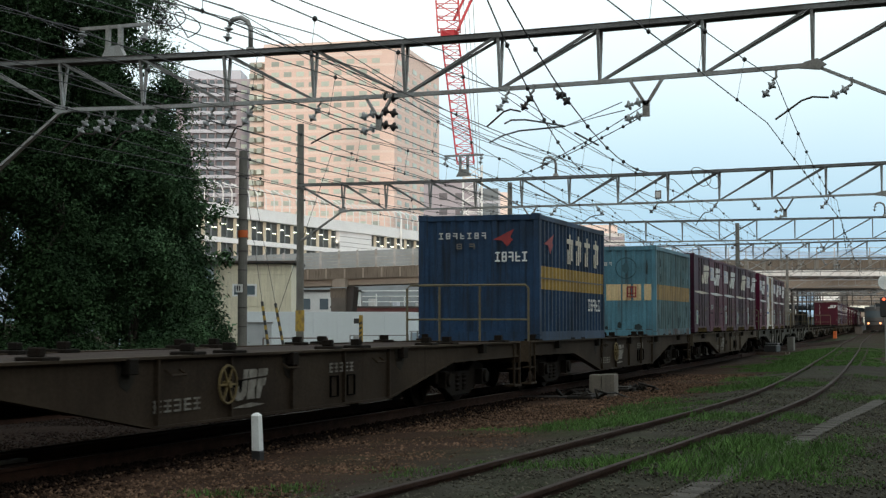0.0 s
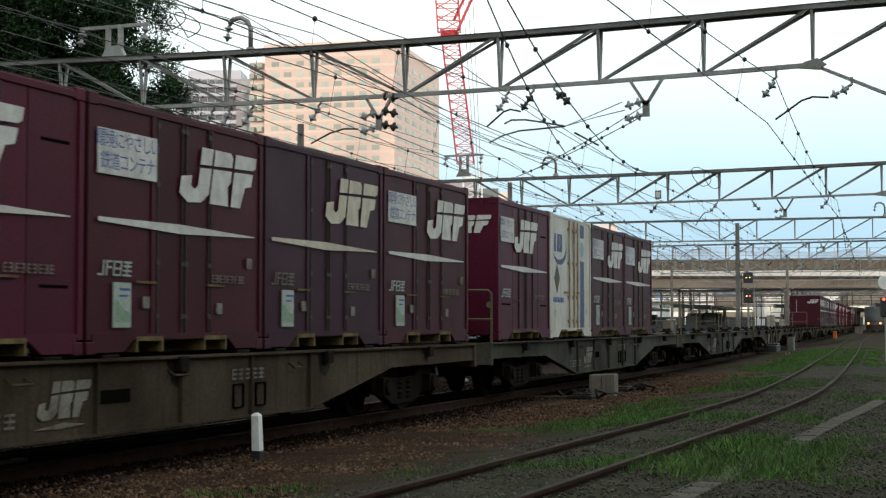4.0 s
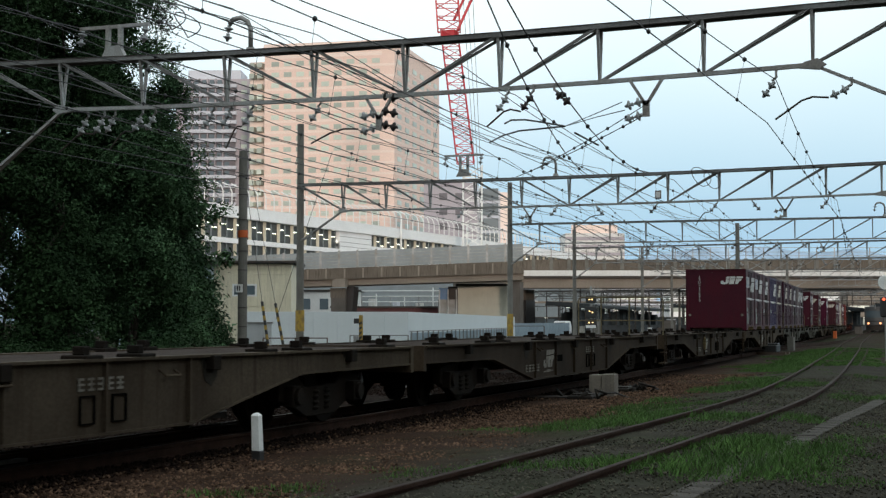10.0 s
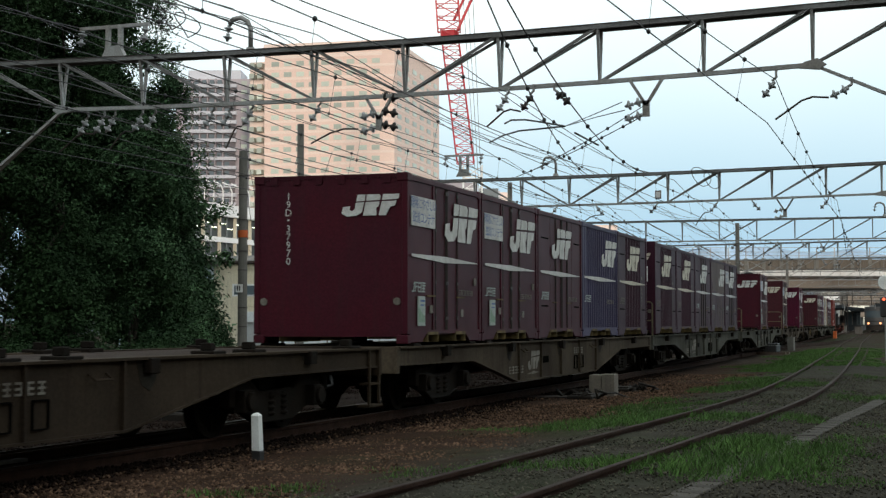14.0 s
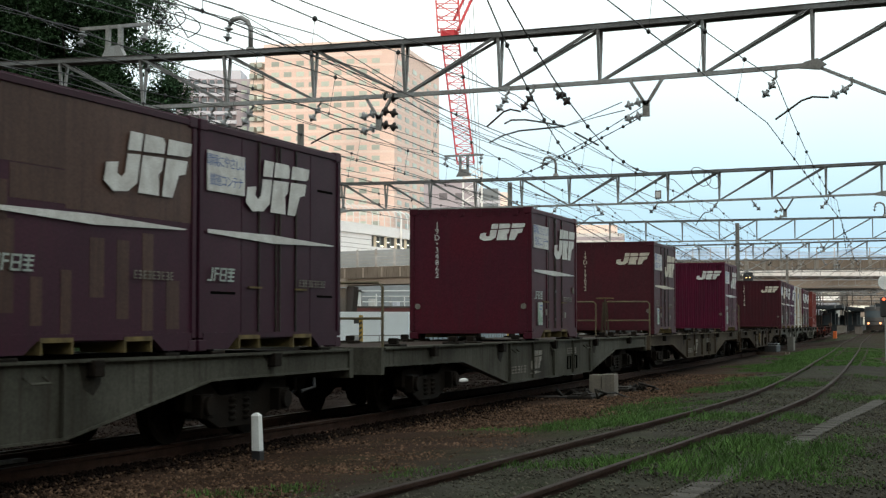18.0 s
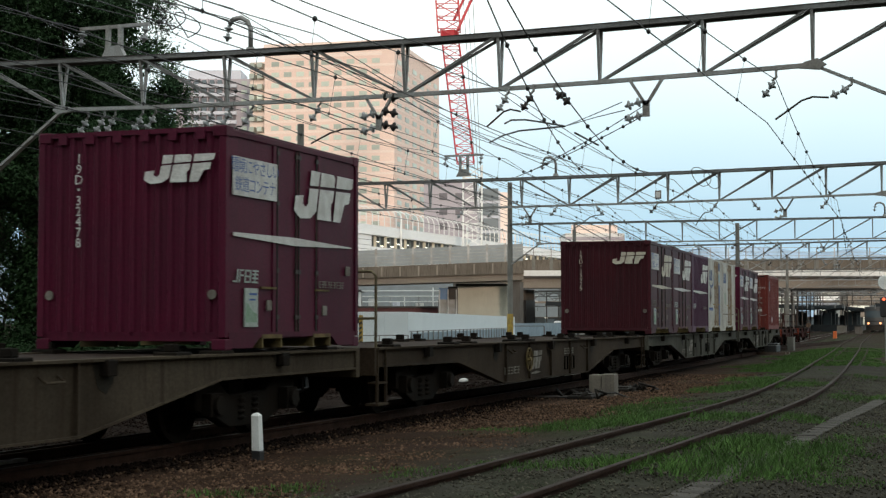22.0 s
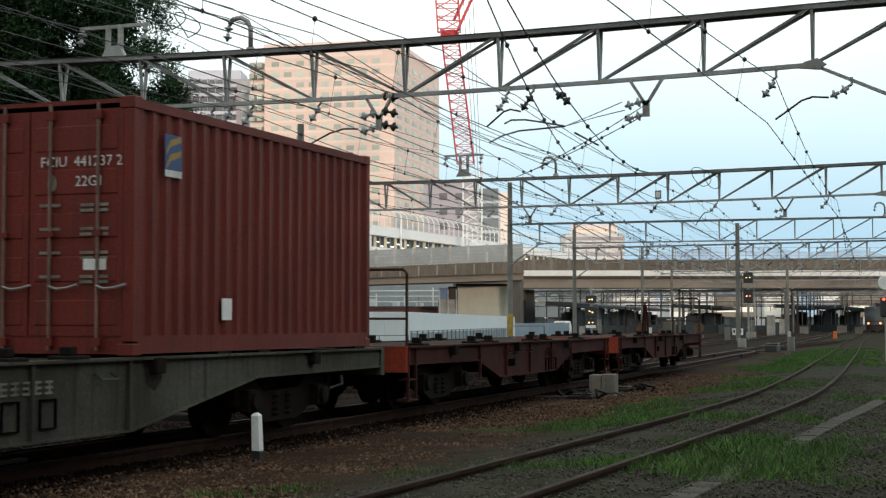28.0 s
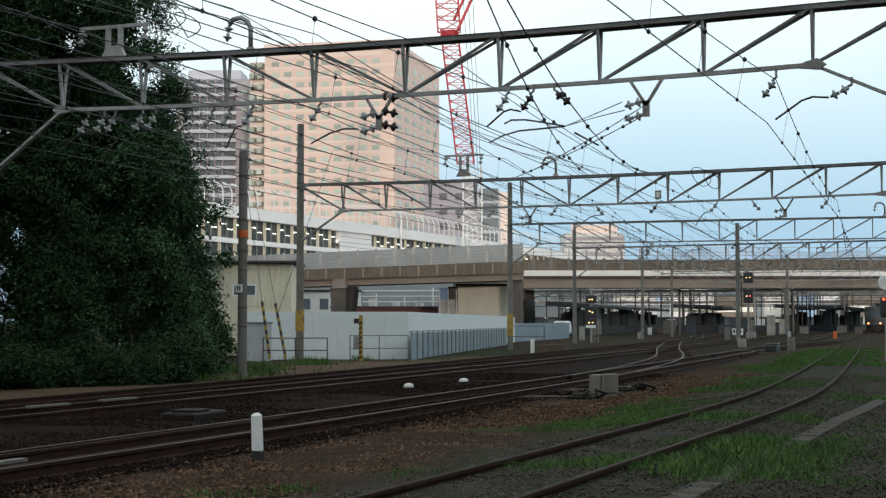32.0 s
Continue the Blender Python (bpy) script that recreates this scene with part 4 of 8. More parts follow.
for s in (92, 128, 160):
    b = HA + HD * s
    part("mast", Shape().tube((b.x + 1.0, b.y, 11.8), (b.x + 1.0, b.y, 22.5), 0.2, 8), WHITE_PAINT, hall)

# towers
BLUE_SHEET = shade("blue_sheet_panel", (0.13, 0.26, 0.48), 0.5, 0, (0.10, 0.20, 0.38), 0.8, 20, 0.5, 0.03)
PINK = shade("pink_tiled_facade", (0.76, 0.57, 0.49), 0.7, 0, (0.72, 0.53, 0.46), 0.03, 45, 0.6, 0.02)
PINK_BAND = shade("pale_pink_band", (0.79, 0.64, 0.57), 0.7, 0, (0.75, 0.60, 0.53), 0.05, 45, 0.5, 0.02)
PALE_GLASS = shade("pale_curtained_window", (0.50, 0.54, 0.46), 0.3, 0, (0.30, 0.34, 0.33), 0.1, 45, 0.6, 0.0, per_object=0.30)
TOWER_GREY = shade("grey_brown_tower", (0.36, 0.33, 0.36), 0.7, 0, (0.31, 0.28, 0.30), 0.05, 45, 0.6, 0.02)
# Balcony recess shade is put into this dark colour; office windows share it.
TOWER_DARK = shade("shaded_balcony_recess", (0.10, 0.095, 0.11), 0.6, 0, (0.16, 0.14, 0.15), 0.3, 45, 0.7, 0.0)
BALCONY = shade("pale_balcony_front", (0.50, 0.52, 0.58), 0.6, 0, (0.42, 0.43, 0.48), 0.2, 45, 0.6, 0.02, per_object=0.08)


def tower_frame(a, b, depth):
    """A pose whose x runs along the front from a to b, and whose y goes back."""
    a, b = Vector(a), Vector(b)
    d = b - a
    return pose(a.x, a.y, 0, 0, 0, math.degrees(math.atan2(d.y, d.x))), d.length


def front_windows(parent, cols, rows, w, h, name="window", glass_mat=PALE_GLASS, y=-0.12, skip=()):
    me = Shape().box(-w / 2, w / 2, y, 0.1, 0, h).mesh(name, glass_mat)
    for j, z in enumerate(rows):
        for i, x in enumerate(cols):
            if (i, j) in skip:
                continue
            part(name, me, None, parent).location = (x, 0, z)


m, wid = tower_frame((-226.9, 432.0), (-178.6, 439.2), 0)
hotel = thing("hotel_tower", "tall pink tiled hotel tower with rows of windows", "tower", at=m)
part("wall", Shape().box(6, wid, 0, 62, -1, 89.2), PINK, hotel)
part("wall", Shape().box(0, 6.2, 3, 24, -1, 85.0), PINK_BAND, hotel)
part("parapet", Shape().box(5.7, wid + 0.3, -0.3, 62.3, 88.6, 90.0), PINK_BAND, hotel, "paler coping round the roof")
rows = [31.5 + 3.42 * k for k in range(16)]
for z in rows:
    part("storey_band", Shape().box(6.0, wid + 0.06, -0.06, 0.2, z - 1.0, z - 0.25), PINK_BAND, hotel)
    part("storey_band", Shape().box(wid - 0.2, wid + 0.08, -0.05, 62, z - 1.0, z - 0.25), PINK_BAND, hotel)
front_windows(hotel, [9.6 + 4.15 * i for i in range(9)], rows, 2.5, 1.5)
front_windows(hotel, [1.6, 4.2], rows, 1.6, 1.5, y=2.9)
side_me = Shape().box(-0.05, 0.12, -2.6, 2.6, 0, 1.5).mesh("window", PALE_GLASS)
for z in rows:
    for y in (6, 16, 26, 36, 46, 56):
        part("window", side_me, None, hotel).location = (wid, y, z)
part("cornice_window", Shape().box(8, wid - 4, -0.1, 0.1, 85.2, 86.4), PINK_BAND, hotel)

m, wid = tower_frame((-268.5, 457.0), (-243.8, 466.0), 0)
flats = thing("apartment_tower", "grey-brown apartment tower with balconies", "tower", at=m)
part("wall", Shape().box(0, wid, 1.6, 22, -1, 85.5), TOWER_GREY, flats)
part("roof_house", Shape().box(4, wid - 4, 3, 18, 85.5, 88.8), BALCONY, flats)
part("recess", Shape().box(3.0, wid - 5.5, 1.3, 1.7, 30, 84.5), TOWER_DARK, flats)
for k in range(17):
    z = 32 + 3.15 * k
    part("balcony", Shape().box(2.4, wid - 5.0, -0.1, 1.7, z, z + 1.15), BALCONY, flats)
    for i in range(6):
        part("divider", Shape().box(3.0 + i * 2.7, 3.25 + i * 2.7, 0.1, 1.6, z + 1.15, z + 3.1), TOWER_GREY, flats)
        part("window", Shape().box(3.6 + i * 2.7, 5.2 + i * 2.7, 1.2, 1.4, z + 1.2, z + 2.7), DARK_GLASS, flats)
    part("window", Shape().box(wid - 3.6, wid - 1.6, 1.5, 1.7, z + 1.0, z + 2.4), PALE_GLASS, flats)

m, wid = tower_frame((-147.9, 388.0), (-134.3, 393.4), 0)
block = thing("office_block", "pinkish brown office block behind the station", "building", at=m)
part("wall", Shape().box(0, wid, 0, 14, -1, 39.6), TOWER_GREY, block)
part("stair_core", Shape().box(wid, wid + 6.3, 1.5, 14, -1, 37.5), BALCONY, block)
part("wall", Shape().box(wid + 6.3, wid + 9, 1.0, 14, -1, 37.0), PINK_BAND, block)
for k in range(4):
    z = 22.5 + 4.1 * k
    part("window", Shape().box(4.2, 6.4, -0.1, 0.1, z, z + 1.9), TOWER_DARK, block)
    part("window", Shape().box(8.6, 10.8, -0.1, 0.1, z, z + 1.9), TOWER_DARK, block)
    part("window", Shape().box(wid + 0.6, wid + 5.8, 1.3, 1.6, z, z + 3.3), DARK_GLASS, block)
m, wid = tower_frame((-193.2, 671.1), (-168.0, 681.0), 0)
depot = thing("department_store", "pale distant store building with roof sign frame", "building", at=m)
part("wall", Shape().box(0, wid, 0, 30, -1, 42), BRIDGE_WHITE, depot)
for k in range(4):
    part("storey_band", Shape().box(0, wid, -0.2, 0, 28 + k * 3.6, 29.6 + k * 3.6), TOWER_GREY, depot)
part("sign_frame", Shape().box(3, wid - 3, 2, 3, 42, 46), PINK_BAND, depot)

blue_cabin = thing("cabin", "small blue and grey cabin beside the shed", "cabin", at=pose(-65.2, 189.0, -0.5, 0, 0, 21.6))
part("wall", Shape().box(0, 2.6, 0, 2.5, 0, 4.9), STEEL_GREY, blue_cabin)
part("blue_panel", Shape().box(0.1, 1.3, -0.08, 0, 4.9, 6.4), BLUE_SHEET, blue_cabin, "bright blue sheet panel")
part("frame", Shape().box(1.3, 2.6, -0.08, 0, 4.9, 6.6), DARK_IRON, blue_cabin)
for k in range(3):
    part("post", Shape().tube((0.2 + k * 1.1, -0.5, 0), (0.2 + k * 1.1, -0.5, 6.2), 0.07, 8), WHITE_PAINT, blue_cabin)

# low houses and sheds between
LOW = [((-62.6, 189.6), (-55.6, 192.4), 10, 6.2, PALE_CREAM, "beige shed wall under the ramp"), ((-96.0, 205.6), (-86.0, 209.6), 10, 6.0, BRIDGE_WHITE, "white low house behind the ramp"),
       ((-84.0, 196.0), (-62.0, 205.0), 8, 3.4, shade("maroon_depot_wall", (0.11, 0.03, 0.03), 0.7, 0, None, 0.3, 4, 0.6, 0.03), "dark red depot roof behind the hoarding"),
       ((-33.9, 66.0), (-29.6, 67.6), 4, 4.2, shade("pale_blue_sheet", (0.36, 0.44, 0.52), 0.6, 0, None, 0.6, 8, 0.5, 0.03), "pale blue sheet-clad store beside the hut")]
for a, b, dep, h, mat, lb in LOW:
    m, wid = tower_frame(a, b, dep)
    lo_house = thing("low_building", lb, "building", "low buildings", at=m)
    part("wall", Shape().box(0, wid, 0, dep, -0.6, h), mat, lo_house)
    part("roof", Shape().box(-0.3, wid + 0.3, -0.3, dep + 0.3, h, h + 0.25), DARK_IRON, lo_house)
    for k in range(0 if "shed" in lb else 3):
        part("window", Shape().box(wid * (0.2 + 0.25 * k), wid * (0.2 + 0.25 * k) + wid * 0.12, -0.05, 0.05, h * 0.55, h * 0.82), DARK_GLASS, lo_house)
rng = random.Random(7)
sub = thing("switchyard", "pale steel frames and tanks of a switchyard", "switchyard", at=pose(-84.0, 206.0, 0, 0, 0, 21.6))
for k in range(13):
    part("frame_post", Shape().tube((k * 2.1, rng.uniform(0, 3), -0.5), (k * 2.1, rng.uniform(0, 3), rng.uniform(5.0, 6.6)), 0.09, 8), WHITE_PAINT if k % 2 else STEEL_GREY, sub)
for z in (4.4, 5.2, 6.0):
    part("frame_beam", Shape().tube((0, 1, z), (26, 1.4, z + 0.1), 0.07, 8), WHITE_PAINT, sub)
for k in range(7):
    part("tank", Shape().tube((1.5 + k * 3.5, 3.6, -0.5), (1.5 + k * 3.5, 3.6, rng.uniform(4.2, 5.4)), rng.uniform(0.5, 0.9), 12), rng.choice([BALCONY, BRIDGE_WHITE, FENCE_BLUE]), sub)
for i in range(26):
    x = -150 + i * 8.5 + rng.uniform(-2, 2)
    y = 430 + rng.uniform(-30, 120) - 0.15 * x
    h = rng.uniform(8, 17)
    hs = thing("distant_building", "pale distant town building", "building", "distant town buildings", at=pose(x, y, 0, 0, 0, rng.uniform(10, 30)))
    mat = rng.choice([BRIDGE_WHITE, BALCONY, GIRDER_BEIGE, HALL_WHITE])
    wd = rng.uniform(8, 14)
    part("wall", Shape().box(0, wd, 0, 10, -1, h), mat, hs)
    for k in range(int(h / 3.4)):
        part("window_strip", Shape().box(0.8, wd - 0.8, -0.06, 0.05, 1.2 + 3.3 * k, 2.6 + 3.3 * k), PALE_GLASS, hs)

# ---- lattice crane ----
CRANE_RED = shade("red_crane_paint", (0.50, 0.035, 0.045), 0.5, 0, (0.42, 0.03, 0.04), 0.5, 8, 0.5, 0.0)


def lattice(parent, name, a, b, w, bays, material, r=0.16):
    a, b = Vector(a), Vector(b)
    s = Vector((0.93, 0.36, 0)).normalized() * (w / 2)
    n = Vector((-0.36, 0.93, 0)).normalized() * (w / 2)
    corners = [s + n, s - n, -s - n, -s + n]
    for c in corners:
        part(name + "_chord", Shape().bar(a + c, b + c, r * 1.3), material, parent)
    web = Shape()
    for i in range(bays):
        p, q = a.lerp(b, i / bays), a.lerp(b, (i + 1) / bays)
        for j in range(4):
            c, d = corners[j], corners[(j + 1) % 4]
            web.bar(p + c, q + d, r * 0.8)
            web.bar(p + c, p + d, r * 0.7)
    part(name + "_lacing", web, material, parent)


crane = thing("tower_crane", "red lattice crane boom on a white lattice mast", "crane")
lattice(crane, "mast", (-104.6, 309.0, 0), (-104.6, 309.0, 35), 4.0, 14, WHITE_PAINT, 0.22)
lattice(crane, "boom", (-105.8, 308.0, 35.5), (-108.6, 305.4, 64), 3.6, 15, CRANE_RED, 0.17)
lattice(crane, "head", (-108.6, 305.4, 64), (-109.6, 305.0, 80), 4.8, 6, CRANE_RED, 0.24)
for k, (dx, dz) in enumerate(((3.2, 74), (3.4, 78))):
    part("head_strut", Shape().bar((-107.6, 305.4, 62 + k * 4), (-108.4 + dx + 1.6, 306.4, dz - 3), 0.5), CRANE_RED, crane)
part("head_box", Shape().box(-110.2, -107.0, 304.4, 306.6, 61.5, 64.0), CRANE_RED, crane)
for k in range(3):
    part("rope", Shape().tube((-106.0 + k * 1.1, 307, 72), (-103.0 + k * 0.5, 308.5, 22), 0.06, 5), STEEL_GREY, crane)

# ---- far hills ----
# Haze of distance is put into the ridge's pale blue colour.
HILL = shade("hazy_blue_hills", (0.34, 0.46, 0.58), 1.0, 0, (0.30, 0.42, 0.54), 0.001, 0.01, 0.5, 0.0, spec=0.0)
hv, hf = [], []
for i in range(141):
    a = radians(-40 + i * 0.6)
    x, y = 4200 * math.sin(a), 4200 * math.cos(a)
    h = 190 + 60 * noise.noise(Vector((i * 0.11, 0, 0))) + 25 * noise.noise(Vector((i * 0.4, 3, 0)))
    hv += [(x, y, -5), (x, y, h), (x * 1.05, y * 1.05, h * 0.8)]
for i in range(140):
    hf += [(i * 3, i * 3 + 3, i * 3 + 4, i * 3 + 1), (i * 3 + 1, i * 3 + 4, i * 3 + 5, i * 3 + 2)]
hm = bpy.data.meshes.new("backdrop_hills")
hm.from_pydata(hv, [], hf)
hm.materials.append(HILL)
tagged(new("backdrop_hills", hm), "hazy blue mountain ridge beyond the town", "hills", kind="structure")

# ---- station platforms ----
# Near-black tones carry the shade under canopies and bridge.
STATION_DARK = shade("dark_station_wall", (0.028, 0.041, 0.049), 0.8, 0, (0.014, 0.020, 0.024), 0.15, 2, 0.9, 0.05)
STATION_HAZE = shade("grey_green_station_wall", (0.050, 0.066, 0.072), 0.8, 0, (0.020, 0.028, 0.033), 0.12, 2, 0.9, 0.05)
DIM_TUBE = glow("dim_platform_tube", (1.0, 0.97, 0.85), 1.6)
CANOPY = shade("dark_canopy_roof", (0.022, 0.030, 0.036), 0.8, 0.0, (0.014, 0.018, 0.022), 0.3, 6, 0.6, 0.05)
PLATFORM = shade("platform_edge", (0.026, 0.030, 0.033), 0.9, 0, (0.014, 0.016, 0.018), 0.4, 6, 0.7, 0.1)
for x0, y0, wd, ln, lift in ((-52.2, 205, 5.0, 80, 0.0), (-41.6, 240, 6.8, 30, 0.1), (-28.2, 250, 4.6, 22, 0.15), (-24.6, 262, 4.2, 30, 0.45), (-23.0, 285, 4.0, 40, 0.1), (-10.8, 240, 6.0, 24, 0.1)):
    st = thing("station_platform", "platform with dark canopy roof on pillars", "platform", "platforms of the station", at=pose(x0, y0, 0, 0, 0, 5.1))
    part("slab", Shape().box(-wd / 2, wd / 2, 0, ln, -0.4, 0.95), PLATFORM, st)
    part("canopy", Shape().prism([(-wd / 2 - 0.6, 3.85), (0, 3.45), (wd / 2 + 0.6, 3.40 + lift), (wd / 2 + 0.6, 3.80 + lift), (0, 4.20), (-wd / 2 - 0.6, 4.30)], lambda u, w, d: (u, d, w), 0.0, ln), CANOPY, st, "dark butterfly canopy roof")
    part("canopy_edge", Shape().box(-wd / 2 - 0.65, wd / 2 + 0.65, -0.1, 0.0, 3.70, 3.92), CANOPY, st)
    # Added dark blocks stand for the unlit space under the canopy.
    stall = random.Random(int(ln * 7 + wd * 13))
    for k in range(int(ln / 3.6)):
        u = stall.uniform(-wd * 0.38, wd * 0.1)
        part("kiosk", Shape().box(u, u + stall.uniform(0.8, wd * 0.34), 2.0 + k * 3.6, 4.6 + k * 3.6, 0.95, stall.uniform(2.2, 3.6)), (STATION_DARK, CANOPY, STATION_HAZE, STATION_DARK, STATION_HAZE)[k % 5], st, "dark filler block under the platform canopy", bevel=0.02)
    for k in range(int(ln / 5)):
        part("canopy_post", Shape().bar((-wd * 0.3, 1 + k * 5, 0.95), (-wd * 0.3, 1 + k * 5, 3.9), 0.14).bar((-wd * 0.3, 1 + k * 5, 3.0), (0.0, 1 + k * 5, 3.7), 0.09), CHORD_STEEL if k % 2 else DARK_IRON, st)
    for k in range(max(2, int(ln / 9.5))):
        part("pillar", Shape().box(-0.18, 0.18, 4 + k * 9.5, 4.36 + k * 9.5, 0.95, 3.9), PIER, st)
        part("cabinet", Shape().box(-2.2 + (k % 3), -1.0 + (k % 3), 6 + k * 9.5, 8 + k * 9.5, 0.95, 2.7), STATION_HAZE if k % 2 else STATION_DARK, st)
        part("lamp_tube", Shape().box(-0.9, -0.2, 3 + k * 9.5, 3.2 + k * 9.5, 3.45, 3.52), DIM_TUBE, st, "lit fluorescent tube")

sb = thing("station_building", "dark low station building behind the platforms", "station building", at=pose(-120, 336, 0, 0, 0, 14))
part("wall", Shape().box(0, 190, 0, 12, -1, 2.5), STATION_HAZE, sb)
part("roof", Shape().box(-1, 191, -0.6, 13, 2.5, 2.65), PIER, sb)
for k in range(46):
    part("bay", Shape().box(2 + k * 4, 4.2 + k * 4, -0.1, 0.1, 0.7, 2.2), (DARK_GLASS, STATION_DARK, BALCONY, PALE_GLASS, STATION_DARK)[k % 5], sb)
    if k % 2:
        part("lamp_tube", Shape().box(2 + k * 4, 2.8 + k * 4, -0.5, -0.35, 2.36, 2.44), DIM_TUBE, sb, "lit fluorescent tube")
foot = thing("footbridge", "pale steel footbridge across the platforms", "footbridge", at=pose(-110, 318, 0, 0, 0, 14))
part("deck", Shape().box(0, 170, 0, 4, 5.6, 6.0), GIRDER_BEIGE, foot)
webs = Shape()
for k in range(34):
    webs.bar((k * 5, 0, 6.0), (k * 5 + 2.5, 0, 8.2), 0.18).bar((k * 5 + 2.5, 0, 8.2), (k * 5 + 5, 0, 6.0), 0.14)
part("web", webs, CHORD_STEEL, foot)
part("top_chord", Shape().box(0, 170, -0.1, 0.1, 8.1, 8.35), CHORD_STEEL, foot)

# masts, beams and huts crowding the station throat
throat = random.Random(21)
for k in range(22):
    y = 205 + k * 6.5 + throat.uniform(-2, 2)
    x = -62 + throat.uniform(0, 50) - 0.09 * (y - 200)
    h = throat.uniform(5.5, 9.5)
    mast = thing("catenary_mast", "thin dark steel mast in the station throat", "mast", "masts of the station throat", at=(x, y, -0.2))
    part("pole", Shape().tube((0, 0, 0), (0, 0, h), 0.11, 8, 0.08), DARK_IRON, mast)
    part("bracket_arm", Shape().tube((-2.6, 0, h - 1.2), (2.6, 0, h - 1.0), 0.05, 6).tube((0, 0, h - 0.2), (2.4, 0, h - 1.0), 0.03, 6).tube((0, 0, h - 0.2), (-2.4, 0, h - 1.2), 0.03, 6), STEEL_GREY, mast)
for k in range(9):
    y = 214 + k * 13.0
    bm = thing("catenary_beam", "dark lattice beam across the station tracks", "gantry beam", "beams of the station throat", at=pose(-66 - 0.09 * (y - 200), y, 0, 0, 0, 5.1))
    top, low = 5.9 + 0.22 * k, 5.1 + 0.22 * k
    part("chord", Shape().box(0, 66, -0.08, 0.08, top, top + 0.14), DARK_IRON if k % 2 else CHORD_STEEL, bm)
    part("chord", Shape().box(0, 66, -0.08, 0.08, low, low + 0.12), CHORD_STEEL, bm)
    web = Shape()
    for i in range(22):
        web.bar((i * 3, 0, low), (i * 3 + 1.5, 0, top), 0.07).bar((i * 3 + 1.5, 0, top), (i * 3 + 3, 0, low), 0.07)
    part("web", web, CHORD_STEEL, bm)
    for u in (0.4, 22, 44, 65.6):
        part("leg", Shape().tube((u, 0, -0.5), (u, 0, top), 0.10, 8), DARK_IRON, bm)
for k in range(16):
    y, z = 232 + k * 6.2, 3.9 + 0.31 * ((k * 7) % 16)
    sw = thing("span_wire", "dark span wire with hangers across the station tracks", "wire", "span wires of the station throat", at=pose(-64 - 0.09 * (y - 200), y, 0, 0, 0, 5.1))
    part("wire", Shape().tube((0, 0, z), (62, 0, z + 0.3), 0.055, 5), DARK_IRON, sw)
    hang = Shape()
    for i in range(20):
        u = 1.5 + i * 3.0 + throat.uniform(-1, 1)
        hang.tube((u, 0, z - throat.uniform(0.3, 0.9)), (u, 0, z + 0.15), 0.05, 5)
    part("hangers", hang, DARK_IRON if k % 2 else STEEL_GREY, sw)
for k in range(14):
    x, y = -58 + k * 3.4 + throat.uniform(-1, 1), throat.uniform(190, 232)
    w, h = throat.uniform(0.5, 1.6), throat.uniform(0.7, 2.0)
    kb = thing("equipment_hut", "small dim equipment hut near the platforms", "equipment box", "equipment near the platforms", at=(x, y, -0.2))
    part("body", Shape().box(-w / 2, w / 2, 0, 0.8, 0, h), throat.choice([STATION_DARK, PIER, CONCRETE_POLE]), kb, bevel=0.02)
    part("lid", Shape().box(-w / 2 - 0.05, w / 2 + 0.05, -0.05, 0.85, h, h + 0.07), DARK_IRON, kb)

# ---- waiting train with lit head lamps ----
TRAIN_GREY = shade("grey_train_front", (0.10, 0.102, 0.105), 0.5, 0.2, None, 0.6, 10, 0.5, 0.03)
HEADLAMP, TAILRED, SIGNAL_AMBER = glow("warm_head_lamp", (1.0, 0.32, 0.14), 3.0), glow("red_lamp", (1.0, 0.12, 0.05), 2.5), glow("amber_lamp", (1.0, 0.6, 0.25), 2.5)
emu = thing("waiting_train", "grey passenger train waiting with lit lamps", "train", at=pose(-14.2, 237.0, 0, 0, 0, 5.1))
part("body", Shape().box(-1.42, 1.42, 0, 40, 0.9, 3.7), TRAIN_GREY, emu, bevel=0.08)
part("windscreen", Shape().box(-1.15, 1.15, -0.03, 0.02, 2.1, 3.1), DARK_GLASS, emu)
part("front_band", Shape().box(-1.4, 1.4, -0.02, 0.02, 1.5, 1.6), DARK_IRON, emu)
for s in (-1, 1):
    part("lamp", Shape().lathe([(0.15, -0.06), (0.15, 0.0)], 12, (s * 0.85, 0, 1.25), "y"), HEADLAMP, emu, "lit head lamp")
part("underframe", Shape().box(-1.2, 1.2, 0.5, 39, 0.25, 0.9), DARK_IRON, emu)
part("roof_gear", Shape().box(-0.8, 0.8, 6, 34, 3.7, 4.0), STEEL_GREY, emu)


van = thing("parked_van", "white van parked behind the blue fence", "van", at=pose(-47.2, 185.0, -0.4, 0, 0, 8))
VAN_WHITE = shade("white_van_paint", (0.75, 0.77, 0.78), 0.35, 0, (0.66, 0.68, 0.70), 0.8, 20, 0.5, 0.0)
part("body", Shape().prism([(-0.85, 0.35), (0.85, 0.35), (0.87, 1.05), (0.74, 1.85), (0.60, 1.95), (-0.60, 1.95), (-0.74, 1.85), (-0.87, 1.05)], lambda u, w, d: (u, d, w), 0.0, 4.2), VAN_WHITE, van, bevel=0.04)
part("windscreen", Shape().prism([(-0.74, 1.12), (0.74, 1.12), (0.64, 1.75), (-0.64, 1.75)], lambda u, w, d: (u, d, w), -0.02, 0.0), DARK_GLASS, van)
